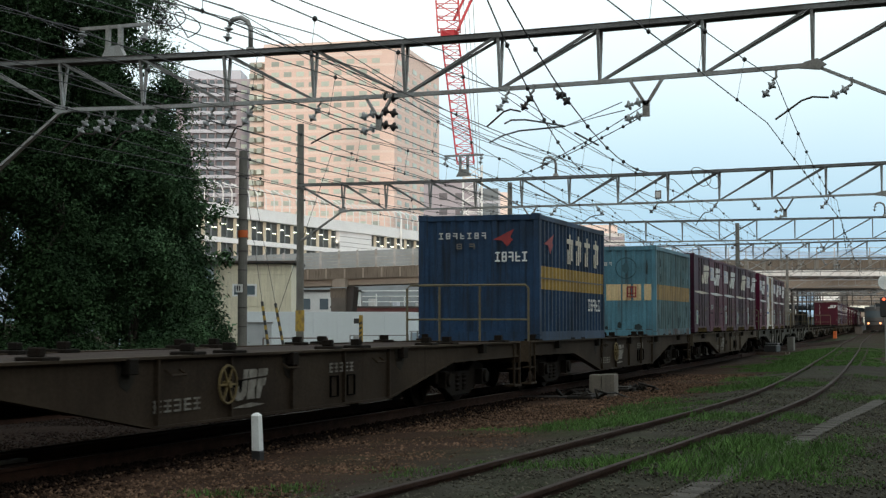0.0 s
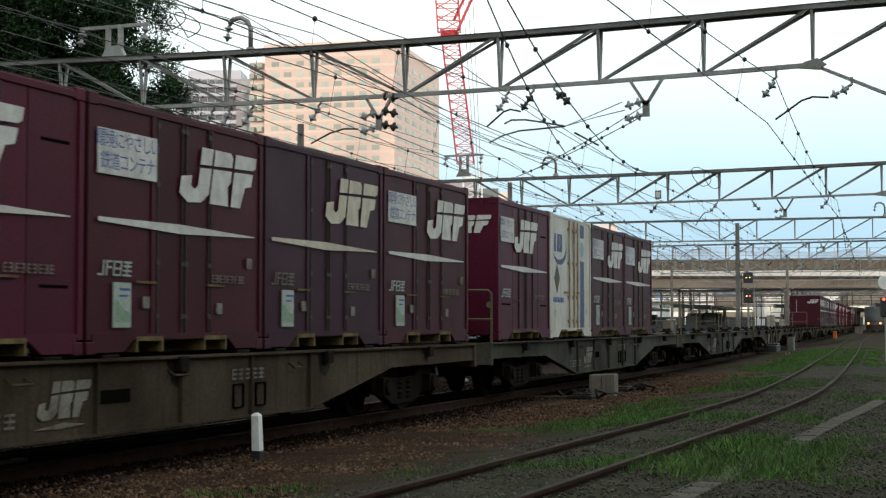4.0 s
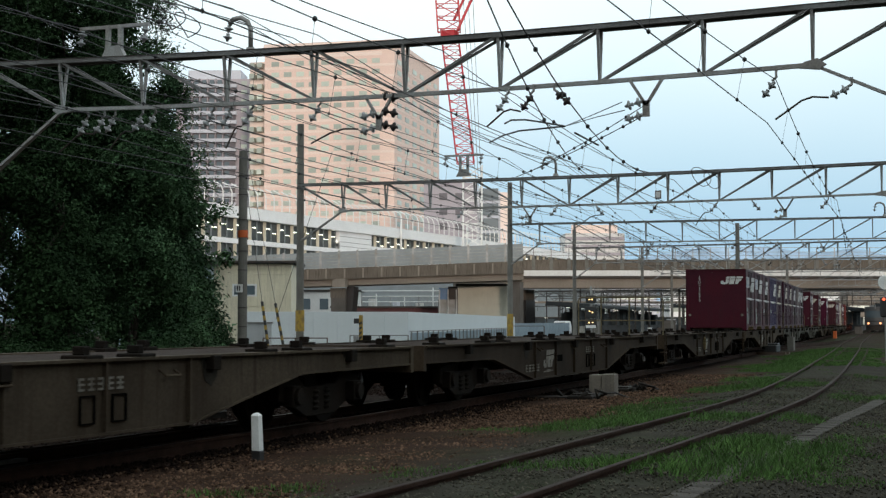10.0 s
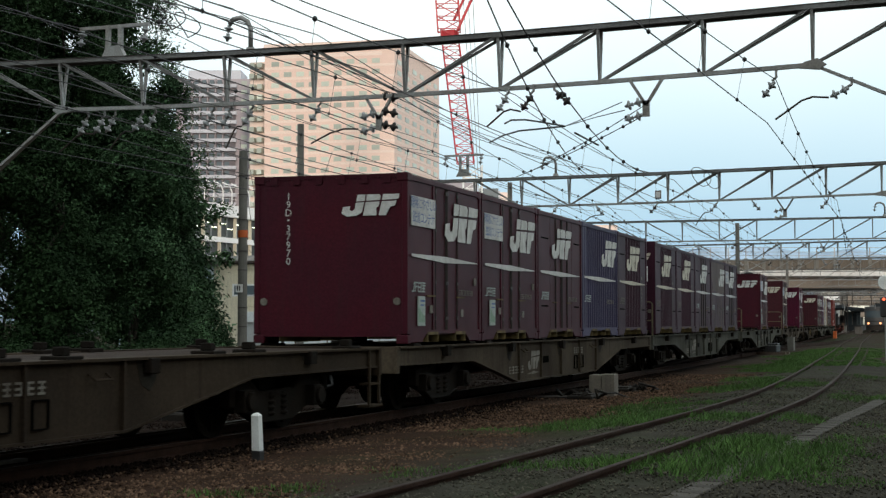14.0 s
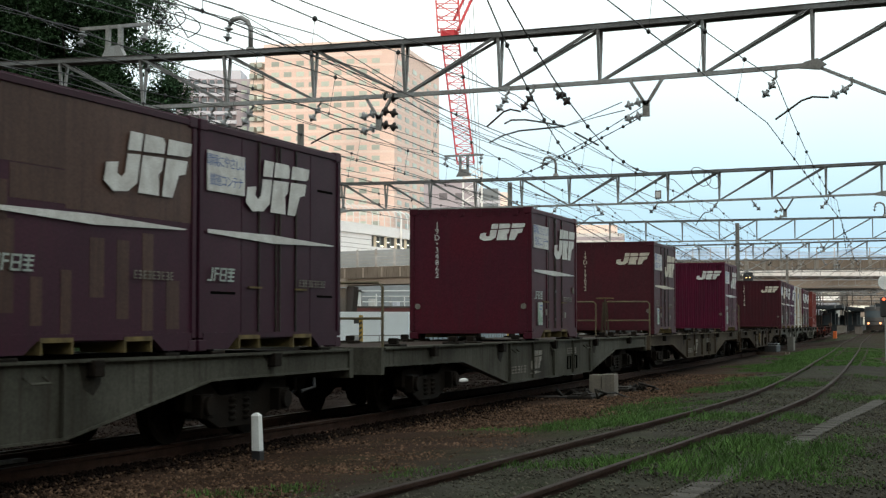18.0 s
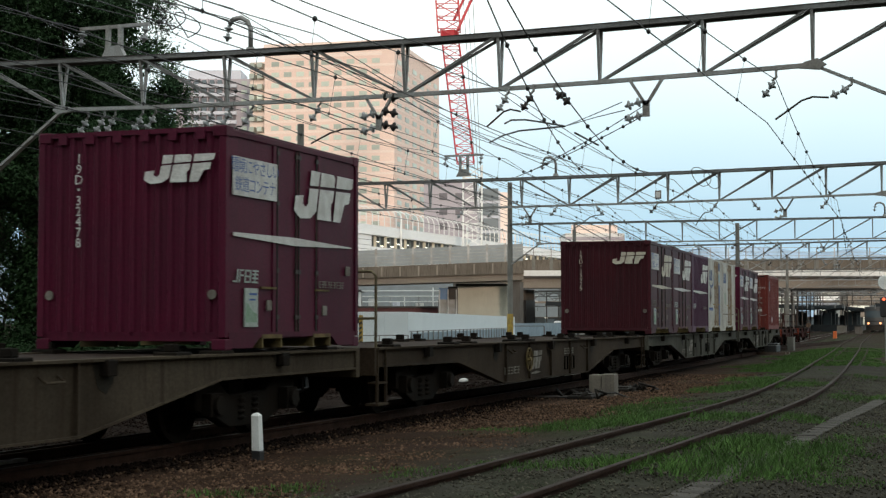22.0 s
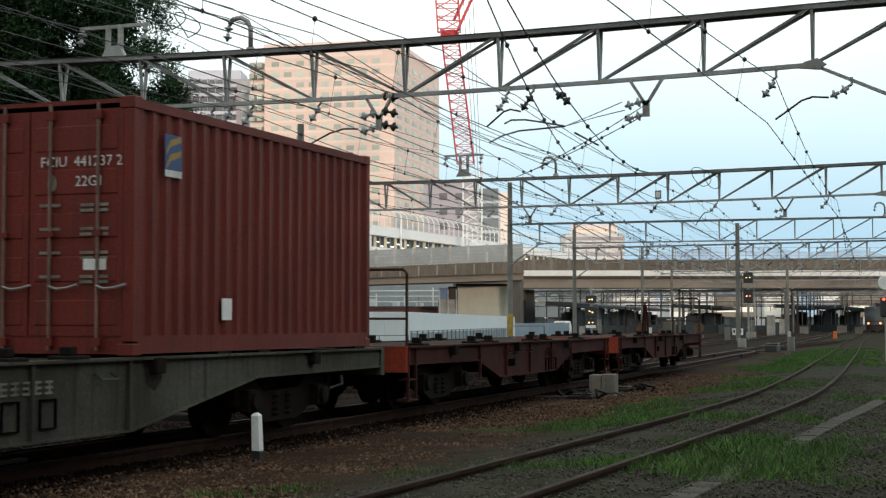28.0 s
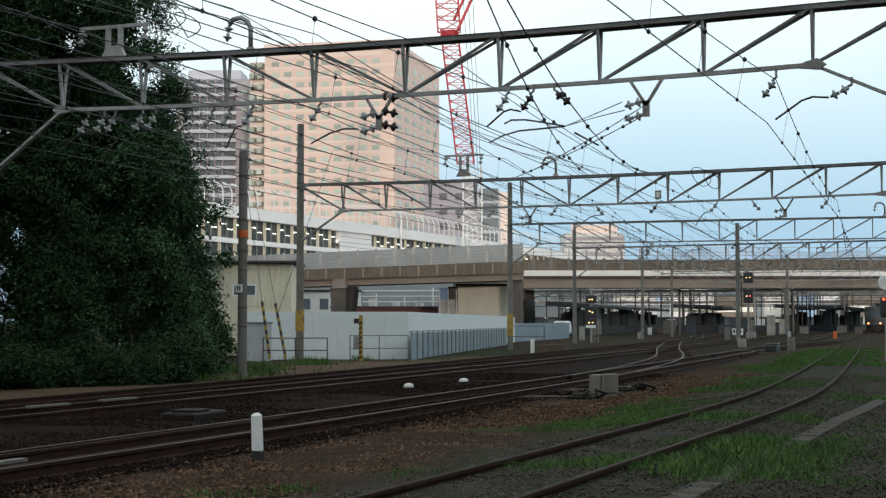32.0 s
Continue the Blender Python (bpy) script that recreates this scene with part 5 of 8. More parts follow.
for s in (-1, 1):
    part("headlight", Shape().box(*sorted((s * 0.5, s * 0.78)), -0.03, 0.0, 0.75, 0.95), PALE_GLASS, van)
    for y in (0.8, 3.3):
        part("wheel", Shape().lathe([(0.1, -0.1), (0.3, -0.1), (0.32, 0.0), (0.3, 0.1), (0.1, 0.1)], 14, (s * 0.78, y, 0.32), "x"), BLACK_PAINT, van)

# ---- signals and lineside pieces ----
def signal(x, y, heads, label, top):
    s = thing("colour_light_signal", label, "signal", "signals of the yard", at=(x, y, -0.2))
    part("mast", Shape().tube((0, 0, 0), (0, 0, top), 0.09, 10), STEEL_GREY, s)
    for z, h, lamps in heads:
        hd = part("head", Shape().box(-0.42, 0.42, -0.12, 0.12, z - h / 2, z + h / 2), BLACK_PAINT, s, "black signal head", bevel=0.04)
        for lx, lz, m in lamps:
            part("lamp", Shape().lathe([(0.055, -0.16), (0.055, -0.12)], 12, (lx, 0, z + lz), "y"), m, hd, "lit lamp")
    lad = Shape()
    for k in range(int(top / 0.35)):
        lad.box(0.22, 0.52, 0.1, 0.13, 0.3 + k * 0.35, 0.33 + k * 0.35)
    lad.bar((0.22, 0.11, 0), (0.22, 0.11, top), 0.035).bar((0.52, 0.11, 0), (0.52, 0.11, top), 0.035)
    part("ladder", lad, STEEL_GREY, s)


signal(-15.15, 137.5, ((5.55, 0.95, ((-0.15, 0, SIGNAL_AMBER), (0.15, 0, SIGNAL_AMBER))), (3.9, 1.2, ((-0.13, 0, SIGNAL_AMBER), (0.16, 0, TAILRED)))), "tall two-headed colour-light signal, amber lit", 6.2)
signal(-23.55, 116.0, ((3.35, 0.62, ((-0.12, 0, SIGNAL_AMBER), (0.12, 0, SIGNAL_AMBER))), (2.35, 0.9, ((-0.1, 0.08, SIGNAL_AMBER), (0.12, -0.02, SIGNAL_AMBER))), (1.50, 0.7, ((-0.15, 0.05, SIGNAL_AMBER), (0.15, 0.05, SIGNAL_AMBER)))), "three-headed colour-light signal, amber lit", 4.4)
pl = part("white_plate", Shape().box(-23.95, -23.15, 115.85, 115.88, 0.92, 1.14), WHITE_PAINT, None)
tagged(pl, "white plate below a signal head", "sign")
signal(-1.0, 150.0, ((3.5, 0.9, ()), (1.9, 1.0, ((0, 0, TAILRED),))), "signal with a single red lamp", 4.2)


edge = thing("round_signal", "white round board over a dark signal head", "signal", "signals of the yard", at=(3.82, 60.0, -0.2))
part("mast", Shape().tube((0, 0, 0), (0, 0, 3.2), 0.05, 10), STEEL_GREY, edge)
part("board", Shape().lathe([(0.26, -0.05), (0.28, -0.03), (0.28, 0.0)], 18, (0, 0, 3.05), "y"), WHITE_PAINT, edge, "white round board")
part("head", Shape().box(-0.2, 0.2, -0.1, 0.1, 1.75, 2.5), BLACK_PAINT, edge, "black signal head", bevel=0.04)
part("lamp", Shape().lathe([(0.05, -0.13), (0.05, -0.1)], 12, (-0.06, 0, 2.42), "y"), TAILRED, edge, "red lamp")


def lineside_box(x, y, w, d, h, m, label, z=None):
    b = thing("lineside_box", label, "equipment box", "lineside boxes", at=(x, y, ground_z(x, y) if z is None else z))
    part("body", Shape().box(-w / 2, w / 2, -d / 2, d / 2, -0.05, h), m, b, bevel=0.015)
    part("lid", Shape().box(-w / 2 - 0.02, w / 2 + 0.02, -d / 2 - 0.02, d / 2 + 0.02, h, h + 0.04), m, b, bevel=0.01)


for x, y, w, h, m, lb in ((-33.23, 146.73, 0.45, 1.35, CONCRETE, "pale steel lineside box on gravel"), (-42.48, 212.8, 0.5, 1.0, WHITE_PAINT, "white steel lineside box on gravel"), (-30.88, 160.85, 0.45, 0.7, CONCRETE, "pale concrete lineside box on gravel"), (-16.0, 132.0, 0.4, 1.1, CONCRETE_POLE, "grey steel lineside box on gravel"), (-17.5, 152.0, 0.9, 0.55, CONCRETE, "grey concrete lineside box on gravel"), (-7.68, 93.26, 0.45, 0.5, CONCRETE, "grey concrete lineside box on gravel"), (-20.4, 180.47, 0.55, 2.3, CONCRETE, "tall pale steel lineside box on gravel"), (-19.97, 180.63, 0.35, 2.3, CONCRETE, "tall pale steel lineside box on gravel"), (-21.79, 198.43, 0.6, 1.9, CONCRETE, "pale steel lineside box on gravel"), (-3.35, 84.0, 0.35, 0.7, CONCRETE_POLE, "grey steel lineside box on gravel"), (-9.2, 150.0, 0.32, 0.65, ORANGE_PAINT, "orange steel lineside box on gravel"), (-14.2, 75.6, 1.3, 0.5, RAIL_RUST, "rusty steel lineside box on gravel")):
    lineside_box(x, y, w, 0.5, h, m, lb)
motor = thing("point_motor", "black point motor on timbers beside the rails", "point motor", at=(-2.55, 73.0, -0.12))
part("case", Shape().box(-0.28, 0.28, -0.6, 0.6, 0.08, 0.42), BLACK_PAINT, motor, bevel=0.04)
part("lid", Shape().box(-0.30, 0.30, -0.35, 0.35, 0.42, 0.50), BLACK_PAINT, motor, bevel=0.03)
for y in (-0.5, 0.5):
    part("timber", Shape().box(-1.2, 0.7, y - 0.12, y + 0.12, -0.08, 0.08), RAIL_RUST, motor)
part("throw_rod", Shape().tube((-1.6, 0.1, 0.12), (-0.2, 0.1, 0.12), 0.03, 8), DARK_IRON, motor)
for x, y, w, h, zz in ((-16.95, 142.0, 1.0, 0.6, 0.40),):
    sg = thing("lineside_sign", "white sign board with dark bars", "sign", at=(x, y, -0.2))
    part("post", Shape().tube((0, 0, 0), (0, 0, zz + h), 0.05, 8), STEEL_GREY, sg)
    bd = part("board", Shape().box(-w / 2, w / 2, -0.08, -0.05, zz, zz + h), WHITE_PAINT, sg)
    for k in range(3):
        part("bar", Shape().box(-w * 0.4 + k * w * 0.28, -w * 0.4 + k * w * 0.28 + w * 0.18, -0.085, -0.08, zz + 0.2, zz + 0.5), BLACK_PAINT, bd)


# ---- trees and shrubs ----
# Second tone imitates dark hollows between leaf clumps.
LEAF = shade("dark_evergreen_leaf", (0.064, 0.124, 0.058), 0.75, 0, (0.014, 0.032, 0.017), 0.6, 3, 1.0, 0.0, per_island=0.6, spec=0.06)
# Darker shrub green; on the left-hand trees it stands for deep shade.
LEAF_SHRUB_SHADE = shade("shrub_and_shaded_tree_leaf", (0.031, 0.064, 0.025), 0.7, 0, (0.010, 0.022, 0.011), 0.7, 3, 0.9, 0.0, per_island=0.6, spec=0.06)
BARK = shade("dark_bark", (0.060, 0.048, 0.038), 0.95, 0, (0.03, 0.025, 0.02), 3, 30, 0.8, 0.5)


def leaf_cloud(name, clumps, per, size, spread, material, seed):
    """Many small four-cornered leaves round clump centres."""
    g = np.random.default_rng(seed)
    c = np.repeat(np.array(clumps), per, axis=0)
    n = len(c)
    p = c[:, :3] + g.normal(0, 1, (n, 3)) * spread * np.array([1, 1, 0.75]) * g.uniform(0.5, 1.2, (n, 1))
    nrm = g.normal(0, 0.55, (n, 3)) + (p - c[:, :3]) / spread * 0.45 + np.array([0, 0, 0.8])
    nrm /= np.linalg.norm(nrm, axis=1, keepdims=True)
    a = g.normal(0, 1, (n, 3))
    a -= nrm * (a * nrm).sum(axis=1, keepdims=True)
    a /= np.linalg.norm(a, axis=1, keepdims=True) + 1e-9
    b = np.cross(nrm, a)
    b /= np.linalg.norm(b, axis=1, keepdims=True) + 1e-9
    s = g.uniform(0.6, 1.3, (n, 1)) * size
    v = np.stack([p - a * s, p + b * s * 0.42, p + a * s, p - b * s * 0.42], axis=1).reshape(-1, 3)
    me = bpy.data.meshes.new(name)
    me.vertices.add(4 * n)
    me.vertices.foreach_set("co", v.astype(np.float32).ravel())
    me.loops.add(4 * n)
    me.loops.foreach_set("vertex_index", np.arange(4 * n, dtype=np.int32))
    me.polygons.add(n)
    me.polygons.foreach_set("loop_start", np.arange(0, 4 * n, 4, dtype=np.int32))
    me.update(calc_edges=True)
    me.materials.append(material)
    return me


def tree(x, y, height, blobs, clumps, per, seed, label, size=0.13, leaf=LEAF, trunk_r=0.22, name="tree"):
    """blobs: ellipsoids (x, y, z, rx, ry, rz) about the foot, which the crown fills unevenly."""
    g = random.Random(seed)
    z0 = ground_z(x, y)
    t = thing(name, label, name, "trees beside the line" if name == "tree" else "shrubs beside the line", at=(x, y, z0))
    centres = []
    tot = sum(b[3] * b[4] * b[5] for b in blobs)
    for b in blobs:
        many = int(clumps * b[3] * b[4] * b[5] / tot)
        for _ in range(max(1, many // 9)):
            while True:
                d = Vector((g.uniform(-1, 1), g.uniform(-1, 1), g.uniform(-1, 1)))
                if 0.5 < d.length < 1:
                    break
            d *= 1.0 + 0.2 * noise.noise(d * 2.5 + Vector((seed, 0, 0)))
            wide = g.uniform(0.30, 0.52) if name == "tree" else 0.17
            for _ in range(14):
                e = Vector((g.gauss(0, 1), g.gauss(0, 1), g.gauss(0, 0.45))) * wide
                e.z -= 0.55 * (e.x * e.x + e.y * e.y) / wide
                centres.append((b[0] + d.x * b[3] * 0.95 + e.x, b[1] + d.y * b[4] * 0.95 + e.y, b[2] + d.z * b[5] * 0.95 + e.z))
    centres = [c for c in centres if c[2] > 0.05]
    if trunk_r:
        tr = Shape()
        lean = [(0, 0, -0.1)]
        for k in range(1, 7):
            lean.append((g.uniform(-0.12, 0.12) * k, g.uniform(-0.12, 0.12) * k, height * 0.85 * k / 6))
        for k in range(6):
            tr.tube(lean[k], lean[k + 1], trunk_r * (1 - k / 7), 9, trunk_r * (1 - (k + 1) / 7), k == 0)
        part("trunk", tr, BARK, t)
        for c in g.sample(centres, min(len(centres), 15)):
            k = min(5, max(1, int(c[2] / (height * 0.85) * 6) - 1))
            p, q = Vector(lean[k]), Vector(c)
            m = p.lerp(q, 0.5) + Vector((0, 0, 0.25))
            part("limb", Shape().tube(p, m, trunk_r * 0.3, 6, trunk_r * 0.18, False).tube(m, q, trunk_r * 0.18, 6, 0.015, False), BARK, t)
    if not trunk_r:
        for c in g.sample(centres, min(len(centres), 5)):
            part("stem", Shape().tube((g.uniform(-0.1, 0.1), g.uniform(-0.1, 0.1), -0.05), c, 0.02, 5, 0.006, False), BARK, t)
    part("crown", leaf_cloud("crown", centres, per, size, 0.25 if name == "tree" else 0.22, leaf, seed), None, t)
    return t


tree(-19.6, 37.5, 13.0, [(0, 0, 9.5, 3.2, 3.0, 4.2), (-1.5, 0.5, 6.0, 2.0, 2.0, 2.2)], 520, 185, 11, "tall dark evergreen tree beside the line", 0.062, LEAF_SHRUB_SHADE)
tree(-18.7, 40.0, 14.0, [(-0.2, 0, 11.0, 2.7, 2.6, 3.8), (1.9, 0.4, 8.6, 1.7, 1.6, 1.7), (0.6, 0, 6.8, 2.5, 2.4, 2.6)], 660, 195, 12, "tall dark evergreen tree with dense crown", 0.060)
tree(-17.25, 41.3, 9.0, [(0.0, 0, 6.7, 1.9, 1.9, 2.3), (0.25, -0.3, 4.65, 1.80, 1.9, 1.35), (1.42, -0.3, 2.3, 0.55, 1.3, 2.0)], 640, 185, 13, "dark evergreen tree drooping over a hollow", 0.058, trunk_r=0.16)
tree(-16.95, 36.6, 6.5, [(0, 0, 4.4, 0.66, 0.8, 1.9), (0.1, 0, 2.2, 0.74, 0.9, 1.9), (-0.4, 0.3, 6.0, 0.8, 0.8, 1.2)], 300, 125, 18, "slender tree wrapped in ivy", 0.058, LEAF_SHRUB_SHADE, 0.12)
tree(-18.85, 36.9, 5.0, [(0, 0, 3.0, 0.75, 0.7, 2.1), (-0.3, 0.2, 5.2, 0.8, 0.8, 0.7)], 60, 60, 20, "thin ragged evergreen sapling", 0.062, LEAF_SHRUB_SHADE, 0.07)
tree(-20.5, 34.0, 12.0, [(0, 0, 8.5, 3.0, 3.0, 3.8), (0, 0, 4.0, 2.6, 2.6, 2.6)], 420, 110, 14, "tall dark evergreen tree among shrubs", 0.092, LEAF_SHRUB_SHADE)
tree(-23.0, 43.5, 13.0, [(0, 0, 8.6, 4.2, 2.4, 4.2), (-3.4, -3.0, 6.0, 2.6, 2.4, 3.6)], 520, 90, 16, "broad dark evergreen tree behind the others", 0.13, LEAF_SHRUB_SHADE)
tree(-17.9, 44.6, 6.0, [(0, 0, 3.8, 0.8, 1.3, 1.8), (0.1, 0, 1.7, 0.6, 1.3, 1.3)], 160, 90, 15, "small dark evergreen tree beside a pole", 0.09, trunk_r=0.1)
tree(-22.7, 45.0, 6.5, [(0.5, 0, 3.6, 1.3, 1.2, 3.0), (1.2, 0.4, 2.4, 0.9, 1.0, 2.0)], 180, 100, 19, "dark evergreen tree in the thicket", 0.11, trunk_r=0.12)
# The high third blob is hidden behind nearer crowns, added to shade the hollow.
tree(-21.3, 49.0, 8.0, [(0, 0, 3.0, 1.9, 1.4, 2.6), (0.55, 0.5, 2.4, 1.2, 1.4, 2.2), (0.6, -2.4, 6.3, 2.2, 2.4, 1.6)], 520, 110, 17, "low dark evergreen tree filling the thicket", 0.12, trunk_r=0.12)
for i, (x, y, r, h) in enumerate(((-17.2, 33.0, 1.3, 1.5), (-16.1, 34.2, 1.1, 1.0), (-15.4, 36.0, 1.2, 1.15), (-14.9, 37.6, 0.9, 0.90), (-14.8, 39.2, 1.1, 1.25), (-15.2, 40.8, 0.9, 1.1), (-16.8, 36.0, 1.4, 1.7), (-18.6, 31.6, 1.5, 1.8), (-19.3, 49.5, 0.9, 1.5), (-20.3, 51.0, 0.9, 1.6), (-17.5, 45.2, 0.7, 1.3), (-17.6, 37.9, 1.2, 0.8), (-16.6, 38.9, 1.2, 0.75), (-15.9, 40.0, 1.1, 1.0))):
    tree(x, y, h, [(0, 0, h * 0.45, r, r, h * 0.62)], 150, 80, 30 + i, "leafy shrub beside the track", 0.055, LEAF_SHRUB_SHADE, 0, "shrub")

# small framed sign hung on the second gantry
gs = thing("gantry_sign", "small brown-framed white sign on the gantry", "sign", at=(-5.28, 61.70, 6.58))
part("frame", Shape().box(-0.13, 0.13, -0.04, 0.0, -0.17, 0.17), RAIL_RUST, gs, bevel=0.01)
part("plate", Shape().box(-0.10, 0.10, -0.05, -0.04, -0.12, 0.12), BRIDGE_WHITE, gs)


# ---- the freight train ----
def run(t):
    """Metres that the train has gone at t seconds: steady at first, then slowing gently."""
    if t < 6:
        return run(6) - 10.795 * (6 - t)
    return 11.08648 * t - 0.0247948 * t * t + 0.0000820168 * t ** 3


HEAD = 170.377  # the first loaded wagon behind the four empty ones, at the start


def rigid(u0, bogies, t):
    """The pose of a wagon whose front end lies u0 along the train, by its two bogie centres."""
    s = [u0 + b - run(t) for b in bogies]
    p = [Vector((line_x(a), a, 0)) for a in s]
    mid, d = (p[0] + p[1]) / 2, p[1] - p[0]
    return Matrix.Translation(mid) @ Matrix.Rotation(math.atan2(-d.x, d.y), 4, "Z")


KEY_TIMES = [i * 0.5 for i in range(65)]
MOVERS = []  # (thing, wagon front, bogie centres, local pose)
WHEELS = []  # (wheelset, wagon front, bogie centres, own offset)

WAGON_GREY = shade("grey_wagon_paint", (0.082, 0.081, 0.066), 0.8, 0.0, (0.022, 0.020, 0.015), 0.6, 30, 0.95, 0.15, 0.75, (0.026, 0.018, 0.013), per_object=0.12, spec=0.1)
WAGON_BROWN = shade("dirt_brown_wagon_paint", (0.048, 0.034, 0.022), 0.85, 0.0, (0.017, 0.012, 0.009), 0.6, 30, 0.9, 0.2, 0.75, (0.026, 0.016, 0.011), per_object=0.12, spec=0.1)
WAGON_TAN = shade("dusty_tan_wagon_paint", (0.078, 0.061, 0.043), 0.85, 0.0, (0.026, 0.018, 0.012), 0.6, 30, 0.95, 0.2, 0.75, (0.030, 0.018, 0.012), per_object=0.12, spec=0.1)
WAGON_RED = shade("red_oxide_wagon_paint", (0.062, 0.016, 0.013), 0.8, 0.0, (0.030, 0.012, 0.010), 1.1, 30, 0.9, 0.2, 0.7, (0.020, 0.012, 0.010), spec=0.1)
GREASE = shade("black_grease_run", (0.012, 0.010, 0.008), 0.8, 0, (0.030, 0.026, 0.020), 5, 30, 0.8, 0.1, spec=0.1)
BOGIE_IRON = shade("bogie_iron", (0.008, 0.0065, 0.005), 0.9, 0.0, (0.014, 0.0095, 0.0068), 3, 40, 0.8, 0.3, spec=0.1)
OLIVE_PIPE = shade("dull_yellow_pipe", (0.13, 0.105, 0.05), 0.7, 0.1, (0.08, 0.065, 0.045), 4, 40, 0.8, 0.1)
BROWN_PIPE = shade("rust_brown_pipe", (0.050, 0.026, 0.020), 0.8, 0.0, (0.03, 0.018, 0.014), 4, 40, 0.8, 0.1, spec=0.15)
# Near-black plates stand for unlit slots; black painted outlines use it too.
SLOT_DARK = shade("unlit_slot_and_black_outline", (0.004, 0.004, 0.004), 0.95, 0, (0.007, 0.006, 0.005), 4, 40, 0.5, 0.0, spec=0.0)
DECK_RUST = shade("rusty_deck", (0.034, 0.023, 0.018), 0.9, 0.0, (0.02, 0.014, 0.012), 2, 40, 0.8, 0.3, spec=0.1)

SCARLET_END = shade("orange_red_end_paint", (0.28, 0.042, 0.018), 0.75, 0, (0.15, 0.028, 0.016), 2, 30, 0.8, 0.1, spec=0.2)

WHEEL_SHAPE = Shape()
for side in (-1, 1):
    rings = [(0.05, -0.06), (0.36, -0.055), (0.43, -0.06), (0.43, 0.045), (0.455, 0.05), (0.455, 0.075), (0.05, 0.075)] if side < 0 else [(0.05, -0.075), (0.455, -0.075), (0.455, -0.05), (0.43, -0.045), (0.43, 0.06), (0.36, 0.055), (0.30, 0.02), (0.14, 0.02), (0.12, 0.06), (0.05, 0.06)]
    WHEEL_SHAPE.lathe(rings, 20, (side * 0.56, 0, 0), "x")
WHEEL_SHAPE.tube((-0.95, 0, 0), (0.95, 0, 0), 0.07, 10)
for side in (-1, 1):
    for a in range(4):
        c, s = math.cos(a * math.pi / 2), math.sin(a * math.pi / 2)
        WHEEL_SHAPE.bar((side * 0.62, c * 0.12, s * 0.12), (side * 0.62, c * 0.36, s * 0.36), 0.05)
WHEEL_MESH = WHEEL_SHAPE.mesh("wheelset", BOGIE_IRON)


def bogie(parent, y):
    b = part("bogie", Shape().box(-0.85, 0.85, y - 0.18, y + 0.18, 0.42, 0.66).tube((0, y, 0.6), (0, y, 0.80), 0.25, 12), BOGIE_IRON, parent, "black iron bogie")
    for s in (-1, 1):
        x0, x1 = sorted((s * 0.86, s * 1.0))
        poly = [(-1.22, 0.38), (-1.22, 0.62), (-0.70, 0.68), (-0.45, 0.52), (0.45, 0.54), (0.70, 0.70), (1.24, 0.64), (1.24, 0.34), (0.78, 0.28), (0.45, 0.15), (-0.45, 0.15), (-0.78, 0.28)]
        part("side_frame", Shape().prism(poly, lambda u, w, d: (d, y + u, w), x0, x1), BOGIE_IRON, b, bevel=0.012)
        for e in (-0.95, 0.95):
            part("axle_box", Shape().box(s * 1.0 - 0.02 if s > 0 else -1.12, 1.12 if s > 0 else -0.98, y + e - 0.14, y + e + 0.14, 0.30, 0.56).tube((s * 1.1, y + e, 0.43), (s * 1.17, y + e, 0.43), 0.11, 12), BOGIE_IRON, b, bevel=0.01)
        for e in (-0.17, 0.17):
            part("coil_spring", Shape().lathe([(0.07 + 0.03 * ((k % 4) in (1, 2)), 0.225 + k * 0.0175) for k in range(17)], 10, (s * 0.95, y + e, 0)), BOGIE_IRON, b)
        for e in (-0.47, 0.40):
            part("brake_block", Shape().box(s * 0.5, s * 0.62, y + e, y + e + 0.07, 0.25, 0.55), BOGIE_IRON, b)
    return b


def slant_mark(parent, place, u0, z0, width, height, material, flip=1):
    """A company mark of slanted blocks with a slit through it."""
    lean = 0.22 * height
    def at(u, v):
        return (u0 + width * u + lean * (v - 0.5), z0 + height * v)
    outlines = (
        ((0.0, 0.12), (0.0, 0.42), (0.14, 0.46), (0.14, 0.28), (0.20, 0.22), (0.24, 0.30), (0.24, 0.62), (0.40, 0.64), (0.40, 0.16), (0.30, 0.0), (0.12, -0.03)),
        ((0.43, 0.0), (0.43, 0.64), (0.70, 0.66), (0.70, 0.44), (0.66, 0.36), (0.70, 0.0)),
        ((0.74, 0.0), (0.74, 0.66), (1.03, 0.68), (1.02, 0.44), (0.93, 0.40), (0.88, 0.0)),
        ((0.24, 0.68), (0.24, 1.0), (0.40, 1.0), (0.40, 0.70)),
        ((0.43, 0.70), (0.43, 1.0), (0.66, 1.0), (0.70, 0.92), (0.70, 0.73)),
        ((0.74, 0.73), (0.74, 1.0), (1.06, 1.0), (1.06, 0.80), (1.02, 0.75)))
    blocks = [[at(u, v) for u, v in o] for o in outlines]
    for b in blocks:
        part("mark_block", Shape().prism(b, place, 0.0, 0.004), material, parent)


